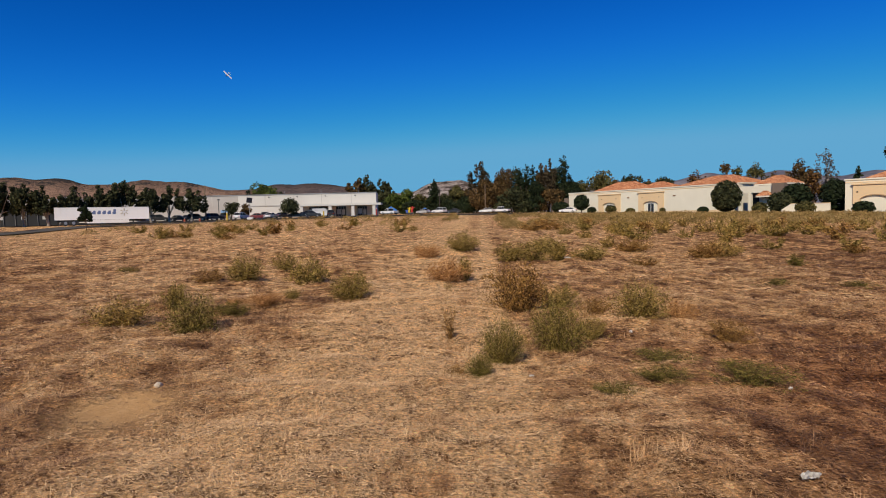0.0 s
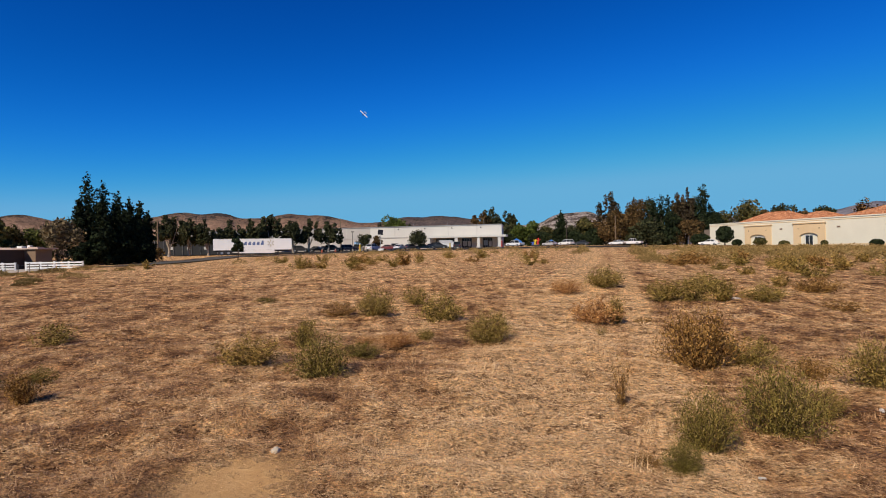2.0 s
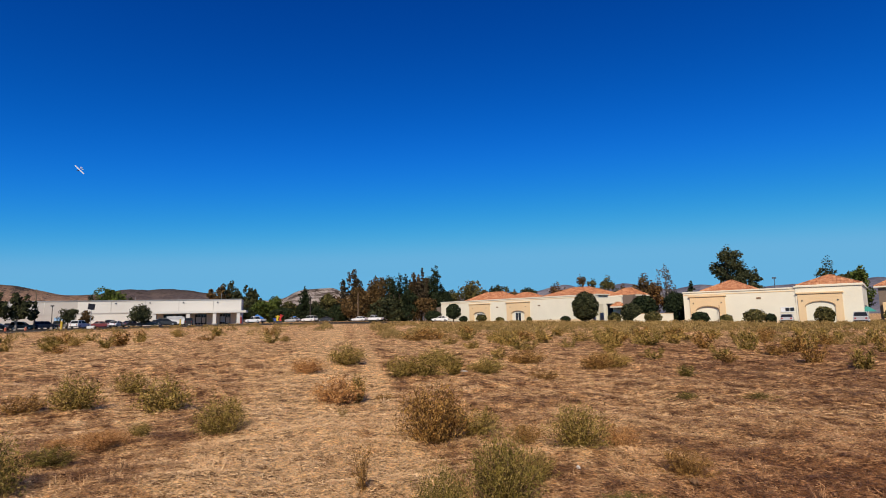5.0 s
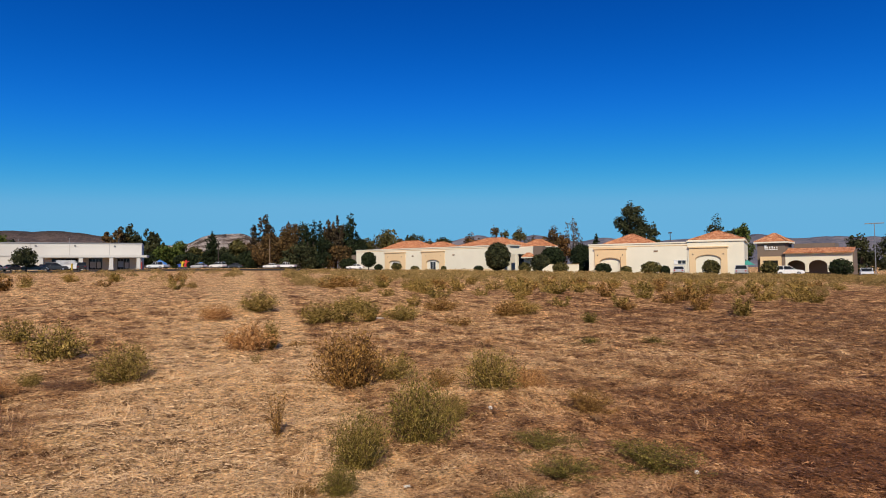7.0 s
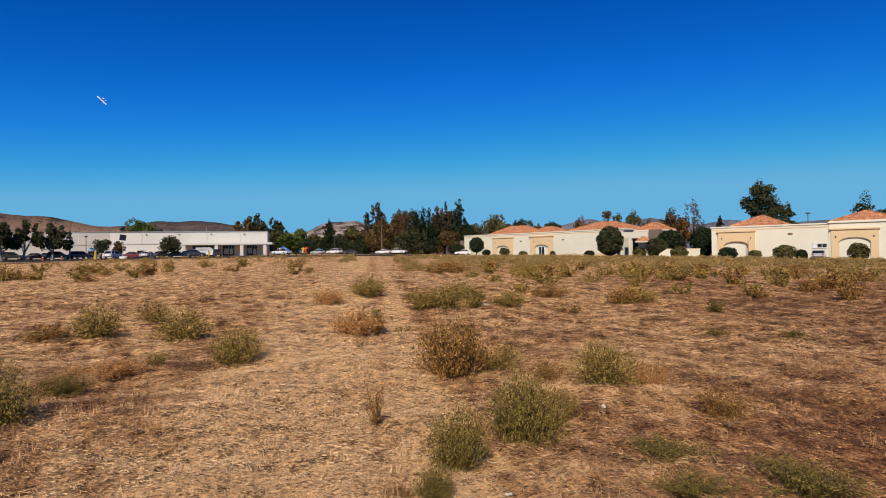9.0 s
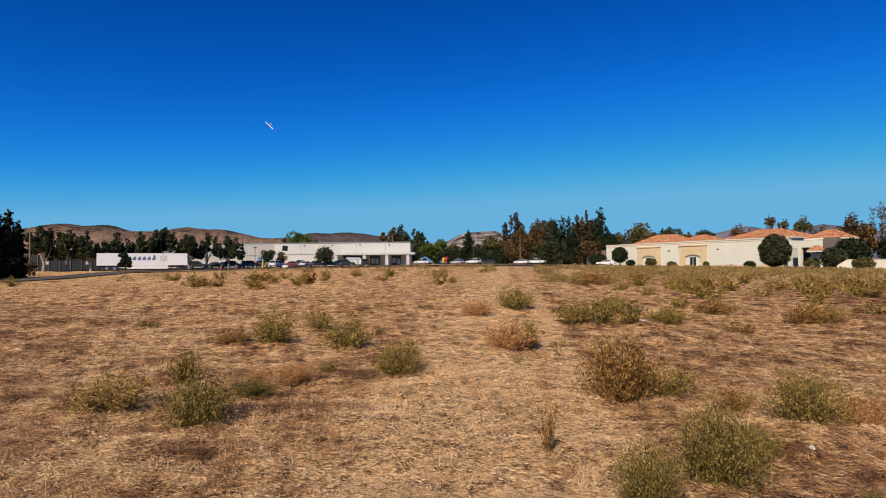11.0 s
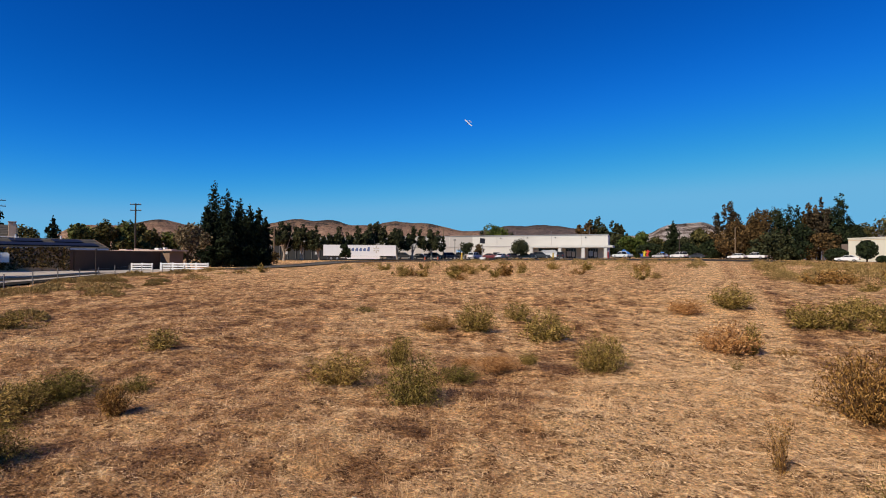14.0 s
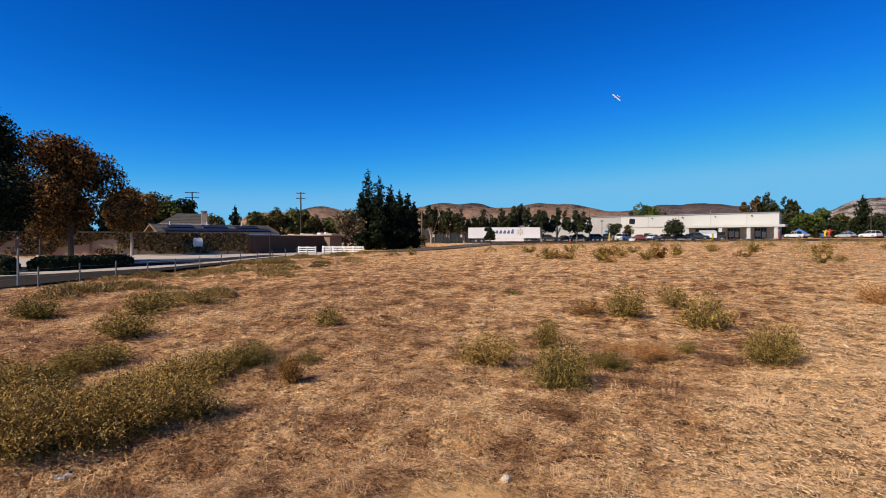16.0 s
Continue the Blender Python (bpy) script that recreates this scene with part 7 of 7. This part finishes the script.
def gable_house(name, ridge_a, ridge_b, half, eave, top, base, label, wallmat, solar=0, chimney=None):
    d = (Vector(ridge_b) - Vector(ridge_a))
    L = d.length
    ob = thing(name, ridge_a[0], ridge_a[1], base, math.degrees(math.atan2(d.y, d.x)), label, "house", "houses")
    e, t = eave - base, top - base
    bm = B()
    prism(bm, [(-half + 0.5, -0.5), (half - 0.5, -0.5), (half - 0.5, e), (0, t - 0.12), (-half + 0.5, e)], 0.3, L - 0.3, axis="x")
    part("wall", bm, wallmat, ob)
    for s in (-1, 1):
        bm = B()
        prism(bm, [(0, t), (s * half, e - 0.05), (s * half, e - 0.17), (0, t - 0.12)], -0.3, L + 0.3, axis="x")
        roof = part("roof", bm, M_SHINGLE, ob, "grey shingle roof slope")
        bm = B()
        for k in range(6):
            f = (k + 0.5) / 6
            box(bm, -0.3, s * half * f - 0.02, t + (e - 0.05 - t) * f + 0.0, L + 0.3, s * half * f + 0.02, t + (e - 0.05 - t) * f + 0.035)
        part("shingle_course", bm, M_SHINGLE, roof)
    bm = B()
    for xx in (-0.36, L + 0.30):
        for s in (-1, 1):
            prism(bm, [(0, t + 0.03), (s * half, e - 0.02), (s * half, e - 0.24), (0, t - 0.19)], xx, xx + 0.06, axis="x")
    part("fascia", bm, M_BROWNTRIM, ob, "brown gable board")
    bm = B()
    for s in (-1, 1):
        box(bm, -0.3, s * half - 0.05, e - 0.30, L + 0.3, s * half + 0.05, e - 0.12, 0.01)
    part("gutter", bm, M_WHITE, ob)
    for k in range(2 * solar):
        f0, f1 = ((0.20, 0.48), (0.60, 0.90))[k % 2]
        u0, u1 = ((1.5 + (k // 2) * (L - 2.0) / solar, (L - 2.0) / solar - 1.2), (0.6 + (k // 2) * (L - 1.2) / solar, (L - 1.2) / solar - 0.05))[k % 2]
        bm = B()
        prism(bm, [(-half * f0, t + (e - t) * f0 + 0.05), (-half * f1, t + (e - t) * f1 + 0.05), (-half * f1, t + (e - t) * f1 + 0.12), (-half * f0, t + (e - t) * f0 + 0.12)], u0, u0 + u1, axis="x")
        part("solar_panel", bm, M_PANEL, ob, "dark blue solar panel")
    for k in range(3):
        bm = B()
        rod(bm, (2 + k * L / 3.2, -0.5, t - 0.3), (2 + k * L / 3.2, -0.5, t + 0.35), 0.09, 0.09, 8)
        part("vent_pipe", bm, M_WHITE, ob)
    if chimney is not None:
        bm = B()
        box(bm, chimney - 0.42, -0.42, e, chimney + 0.42, 0.42, t + 0.75, 0.03)
        ch = part("chimney", bm, M_TANWALL, ob, "pale tan stucco chimney")
        bm = B()
        box(bm, chimney - 0.5, -0.5, t + 0.752, chimney + 0.5, 0.5, t + 0.88, 0.02)
        part("chimney_cap", bm, M_CONCRETE, ch)
    for u0 in (L * 0.25, L * 0.6):
        bm = B()
        box(bm, u0, -half + 0.44, 1.0, u0 + 1.5, -half + 0.497, 2.1)
        part("window", bm, M_GLASS, ob)
    return ob


gable_house("house", (-75.76, 38.4), (-71.9, 52.9), 4.6, 2.85, 3.98, 0.0, "low brown house with a grey shingle roof and solar panels", M_TANWALL, solar=3)
ra, rb = away(-63.3, 101), away(-59.5, 101)
back_house = thing("house", ra[0], ra[1], 0.0, math.degrees(math.atan2(rb[1] - ra[1], rb[0] - ra[0])), "taller tan house with a grey hip roof and chimney", "house", "houses")
bl = math.hypot(rb[0] - ra[0], rb[1] - ra[1])
be, bt = up(101, 1.62), up(104, 2.58)
bm = B()
box(bm, 0.3, 0.3, -0.4, bl, 8.0, be - 0.2)
part("wall", bm, M_TANWALL, back_house)
bm = B()
e = [bm.verts.new(p) for p in ((-0.3, -0.3, be), (bl + 0.4, -0.3, be), (bl + 0.4, 8.6, be), (-0.3, 8.6, be))]
a, b = bm.verts.new((2.3, 4.15, bt)), bm.verts.new((bl + 0.4, 4.15, bt))
for f in ((e[0], e[1], b, a), (e[1], e[2], b), (e[2], e[3], a, b), (e[3], e[0], a)):
    bm.faces.new(f)
bm.faces.new(e[::-1])
back_roof = part("roof", bm, M_SHINGLE, back_house, "grey shingle roof hipped at one end")
bm = B()
for k in range(1, 7):
    f = k / 7
    box(bm, -0.3 + 2.6 * f, -0.3 + 4.45 * f - 0.03, be + (bt - be) * f, bl + 0.42, -0.3 + 4.45 * f + 0.03, be + (bt - be) * f + 0.04)
part("shingle_course", bm, M_SHINGLE, back_roof)
bm = B()
box(bm, -0.36, -0.42, be - 0.2, bl + 0.46, -0.31, be - 0.01, 0.01)
part("gutter", bm, M_WHITE, back_roof, "white gutter")
bm = B()
box(bm, bl - 0.75, -0.3, be - 1.2, bl + 0.1, 0.5, up(101, 2.76), 0.03)
chim = part("chimney", bm, mat("pale_chimney", (0.55, 0.42, 0.31), (0.48, 0.36, 0.26), 1, 12, 0.9), back_house, "pale tan stucco chimney")
bm = B()
box(bm, bl - 0.83, -0.38, up(101, 2.76) + 0.002, bl + 0.18, 0.58, up(101, 2.76) + 0.12, 0.02)
part("chimney_cap", bm, M_CONCRETE, chim)

# long low wall and the flat-roofed garage behind it
la, lb = Vector((-64.7, 45.8)), Vector((-68.4, 60.5))
ld = lb - la
long_wall = thing("garden_wall", la.x, la.y, 0.0, math.degrees(math.atan2(ld.y, ld.x)), "long plain tan stucco garden wall with shade in its colour", "wall")
bm = B()
box(bm, 0, -0.15, -0.6, ld.length, 0.15, 2.42)
# darkened copy of the tan stucco: this face's shade is painted into it
part("wall_body", bm, mat("shaded_tan_stucco", (0.085, 0.05, 0.03), (0.065, 0.038, 0.023), 0.4, 10, 0.9, stain=0.2), long_wall)
bm = B()
box(bm, -0.05, -0.22, 2.42, ld.length + 0.05, 0.22, 2.52, 0.02)
part("coping", bm, M_BROWNTRIM, long_wall)
garage = thing("garage", -73.0, 60.7, 0.0, 0, "flat-roofed tan garage with a faded pinkish roof edge", "building")
bm = B()
box(bm, -6, 0, -0.5, 6.3, 2.4, 2.55)
part("wall", bm, M_TANWALL, garage)
bm = B()
box(bm, -6.3, -0.3, 2.55, 7.0, 2.7, 2.72, 0.03)
M_PINKROOF = mat("faded_pink_roof_edge", (0.58, 0.44, 0.36), (0.46, 0.34, 0.27), 1.5, 14, 0.9, stain=0.3)
part("roof", bm, M_PINKROOF, garage, "faded pinkish roof edge")
for u0, v0, uw, vw, hh in ((-4.6, 0.6, 1.6, 1.0, 0.16), (-2.2, 1.2, 0.9, 0.8, 0.24), (-0.3, 0.5, 2.1, 1.2, 0.13), (2.2, 1.0, 0.8, 0.7, 0.30), (3.5, 1.3, 0.45, 0.45, 0.38), (4.3, 0.7, 1.5, 1.0, 0.15)):
    bm = B()
    box(bm, u0, v0, 2.722, u0 + uw, v0 + vw, 2.72 + hh, 0.05)
    part("roof_vent", bm, M_WHITE if uw < 0.85 else M_PINKROOF, garage, "pale low roof vent")


def rail_fence(az0, az1, r0, r1, posts, label):
    xa, ya = away(az0, r0)
    xb, yb = away(az1, r1)
    d = math.hypot(xb - xa, yb - ya)
    z = float(lie((xa + xb) / 2, (ya + yb) / 2))
    ob = thing("rail_fence", xa, ya, z, math.degrees(math.atan2(yb - ya, xb - xa)), label, "fence", "white rail fences")
    for i in range(posts):
        bm = B()
        u = d * i / (posts - 1)
        box(bm, u - 0.08, -0.08, -0.5, u + 0.08, 0.08, 0.98, 0.015)
        part("post", bm, M_WHITE, ob)
    for zz in (0.20, 0.48, 0.76):
        bm = B()
        box(bm, 0, -0.135, zz, d, -0.092, zz + 0.16, 0.01)
        part("rail", bm, M_WHITE, ob)


rail_fence(-48.9, -45.0, 77, 74, 5, "white painted three-rail fence at the street corner")
rail_fence(-51.2, -49.6, 80, 79, 3, "short white painted rail fence by the garage")

# post-and-cable fence along the field's edge
edge = thing("field_fence", -23.5, 9.1, 0.0, 0, "low steel post and cable fence along the field", "fence")
tops = []
for i in range(-6, 17):
    fx, fy = fence_line(0.1846 + 0.0295 * i + 0.0008 * i * i)
    px_, py_ = float(fx) + 23.5, float(fy) - 9.1
    zz = float(land(fx, fy))
    bm = B()
    rod(bm, (px_, py_, zz - 0.2), (px_ + 0.01 * math.sin(i), py_, zz + 0.72 + 0.03 * math.sin(i * 2.3)), 0.030, 0.028, 8)
    part("post", bm, mat("weathered_post_steel", (0.20, 0.19, 0.175), (0.14, 0.13, 0.12), 3, 30, 0.7), edge)
    tops.append(Vector((px_, py_, zz)))
for hgt in (0.62, 0.36):
    bm = B()
    for a, b in zip(tops, tops[1:]):
        m_ = (a + b) / 2 + Vector((0, 0, hgt - 0.03))
        rod(bm, a + Vector((0, 0, hgt)), m_, 0.0035, 0.0035, 5, caps=False)
        rod(bm, m_, b + Vector((0, 0, hgt)), 0.0035, 0.0035, 5, caps=False)
    part("cable", bm, M_STEEL, edge)
x, y = away(-73.15, 25.0)
sign = thing("sign_post", x, y, float(land(x, y)), 70, "thin steel sign post with a narrow dark plate", "sign")
bm = B()
rod(bm, (0, 0, -0.3), (0.03, 0, 1.75), 0.035, 0.035, 8)
part("post", bm, M_STEEL, sign)
bm = B()
box(bm, -0.06, -0.06, 1.35, 0.06, -0.037, 1.68, 0.01)
part("board", bm, M_BROWNTRIM, sign)
x, y = away(-53.75, 44)
marker = thing("marker_post", x, y, float(land(x, y)), 0, "thin dark marker post at the field edge", "post")
bm = B()
rod(bm, (0, 0, -0.3), (0, 0, 1.85), 0.036, 0.032, 8)
part("shaft", bm, M_WOODPOLE, marker)
bm = B()
box(bm, -0.05, -0.05, 1.85, 0.05, 0.05, 1.89)
part("cap", bm, M_WOODPOLE, marker)


def hedge(az0, r0, az1, r1, h, w, leaves, label, seed):
    xa, ya = away(az0, r0)
    xb, yb = away(az1, r1)
    L = math.hypot(xb - xa, yb - ya)
    z = float(lie((xa + xb) / 2, (ya + yb) / 2)) + 0.08
    ob = thing("hedge", xa, ya, z, math.degrees(math.atan2(yb - ya, xb - xa)), label, "hedge", "street hedges")
    rg = np.random.default_rng(seed)
    n = int(620 * L)
    u = rg.random(n) * L
    a = rg.random(n) * math.pi
    ex = np.abs(np.cos(a)) ** 0.5 * np.sign(np.cos(a))
    ez = np.abs(np.sin(a)) ** 0.5
    k = 0.6 + 0.45 * rg.random(n) ** 0.6
    endk = np.clip(np.minimum(u, L - u) / 0.6, 0.25, 1)
    c = np.stack([u, ex * w / 2 * k * endk, ez * h * k * (0.7 + 0.3 * endk)], 1)
    V, F = sprays(c, np.stack([0 * u, np.cos(a), np.sin(a)], 1), 0.09, 0.6, 0.6, seed + 1)
    array_mesh("foliage", V, F, leaves, ob)
    bm = B()
    box(bm, 0.5, -w * 0.25, -0.3, L - 0.5, w * 0.25, h * 0.6, 0.1)
    part("inner_wood", bm, M_BARK, ob)
    return ob


hedge(-72.6, 35, -65.3, 38, 0.72, 1.3, L_PINE, "clipped dark hedge beside the pavement", 61)
hedge(-82.0, 33, -76.5, 33.5, 0.75, 1.2, L_PINE, "clipped dark hedge beside the pavement", 63)
spot_tree(-74.3, 33, -1.0, 2.2, L_EUC, "small rounded shrub at the hedge's end", kind="ball", clear=0.0, n=800, leaf=0.08, seed=171, name="shrub")

# ---------------------------------------------------------------- stones and litter on the straw
def stone(x, y, w, d, h, material, label, seed, name="stone"):
    rg = random.Random(seed)
    bm = B()
    bmesh.ops.create_icosphere(bm, subdivisions=2, radius=0.5)
    for v in bm.verts:
        k = 1 + 0.28 * noise.noise(v.co * 2.2 + Vector((seed, 0, 0)))
        v.co = Vector((v.co.x * w * k, v.co.y * d * k, max(-0.25, v.co.z) * h * k))
    ob = mesh_object(name, bm, material, smooth=False)
    ob.matrix_basis = pose(x, y, float(land(x, y)) + h * 0.22, 0, 0, rg.uniform(0, 360))
    return tagged(ob, label, "stone" if name == "stone" else "litter")


M_STONE = mat("pale_stone", (0.66, 0.55, 0.40), (0.50, 0.41, 0.29), 12, 60, 0.9, bump=0.5)
M_PAPER = mat("white_litter", (0.82, 0.77, 0.68), (0.74, 0.68, 0.59), 15, 60, 0.7)
stone(-2.68, 5.30, 0.09, 0.07, 0.06, M_STONE, "pale stone beside a bare sandy hollow", 3)
stone(2.39, 7.2, 0.065, 0.045, 0.045, M_PAPER, "small white stone among dry straw", 4)
stone(2.97, 4.80, 0.055, 0.035, 0.03, M_PAPER, "small white stone in green weeds", 5)


def scrap(x, y, w, d, material, label, seed, name):
    """A crumpled flat scrap lying on the straw."""
    rg = random.Random(seed)
    bm = B()
    n = 6
    grid = [[bm.verts.new(((i / n - 0.5) * w * (1 - 0.25 * abs(j / n - 0.5)), (j / n - 0.5) * d, rg.uniform(0, 0.35) * min(w, d))) for j in range(n + 1)] for i in range(n + 1)]
    for i in range(n):
        for j in range(n):
            bm.faces.new((grid[i][j], grid[i + 1][j], grid[i + 1][j + 1], grid[i][j + 1]))
    bmesh.ops.solidify(bm, geom=list(bm.faces), thickness=0.003)
    ob = mesh_object(name, bm, material)
    ob.matrix_basis = pose(x, y, float(land(x, y)) + 0.018, 0, 0, rg.uniform(0, 360))
    return tagged(ob, label, "litter")


scrap(2.04, 3.08, 0.12, 0.07, M_PAPER, "crumpled white paper scrap on brown straw", 6, "paper_scrap")
scrap(-5.11, 3.42, 0.11, 0.06, M_PAPER, "crumpled white paper scrap by the thicket", 7, "paper_scrap")
scrap(3.32, 6.54, 0.19, 0.08, mat("dry_leaf", (0.50, 0.30, 0.14), (0.36, 0.2, 0.1), 20, 60, 0.8), "curled orange-brown dead leaf on straw", 8, "dead_leaf")
scrap(0.86, 5.44, 0.05, 0.04, M_PAPER, "small white paper scrap on straw", 9, "paper_scrap")
scrap(3.61, 16.6, 0.22, 0.16, M_PAPER, "white paper scrap caught beside bushes", 10, "paper_scrap")

# ---------------------------------------------------------------- the model aeroplane in the air
def aeroplane():
    x, y = away(-20.3, 88)
    ob = thing("model_aeroplane", x, y, up(88, 13.4), 0, "small white high-wing model aeroplane banking in flight", "aeroplane")
    a = radians(-20.3)
    r_, b_, u_ = Vector((math.cos(a), -math.sin(a), 0)), Vector((-math.sin(a), -math.cos(a), 0)), Vector((0, 0, 1))
    span = (0.72 * r_ - 0.69 * u_).normalized()
    top = (0.248 * r_ + 0.262 * u_ + 0.5 * b_).normalized()
    nose = span.cross(top)
    ob.matrix_basis = Matrix.Translation((x, y, up(88, 13.4))) @ Matrix((nose, span, top)).transposed().to_4x4()
    skin = mat("white_foam", (0.78, 0.78, 0.77), (0.70, 0.70, 0.69), 6, 40, 0.5, stain=0.06)
    bm = B()
    prev, pr = None, 0
    for xx, r in ((-0.50, 0.02), (-0.2, 0.04), (0.1, 0.062), (0.32, 0.06), (0.44, 0.035)):
        if prev is not None:
            rod(bm, (prev, 0, 0), (xx, 0, 0), pr, r, 10)
        prev, pr = xx, r
    part("fuselage", bm, mat("grey_blue_foam", (0.10, 0.11, 0.16), rough=0.5), ob)
    bm = B()
    prism(bm, [(-0.02, 0.070), (0.05, 0.095), (0.14, 0.098), (0.21, 0.076), (0.19, 0.066)], -0.72, 0.72)
    part("wing", bm, skin, ob)
    bm = B()
    prism(bm, [(-0.50, 0.012), (-0.46, 0.024), (-0.36, 0.018), (-0.36, 0.006)], -0.24, 0.24)
    part("tailplane", bm, skin, ob)
    bm = B()
    prism(bm, [(-0.51, 0.0), (-0.53, 0.18), (-0.46, 0.18), (-0.34, 0.02)], -0.007, 0.007)
    part("fin", bm, skin, ob)
    for s in (-1, 1):
        bm = B()
        rod(bm, (0.2, s * 0.03, -0.04), (0.22, s * 0.12, -0.16), 0.008, 0.008, 5)
        rod(bm, (0.22, s * 0.12 - 0.015, -0.17), (0.22, s * 0.12 + 0.015, -0.17), 0.04, 0.04, 12)
        part("wheel", bm, M_RUBBER, ob)
    bm = B()
    box(bm, 0.445, -0.012, -0.12, 0.455, 0.012, 0.12)
    rod(bm, (0.44, 0, 0), (0.48, 0, 0), 0.02, 0.008, 8)
    part("propeller", bm, M_DARK, ob)


aeroplane()
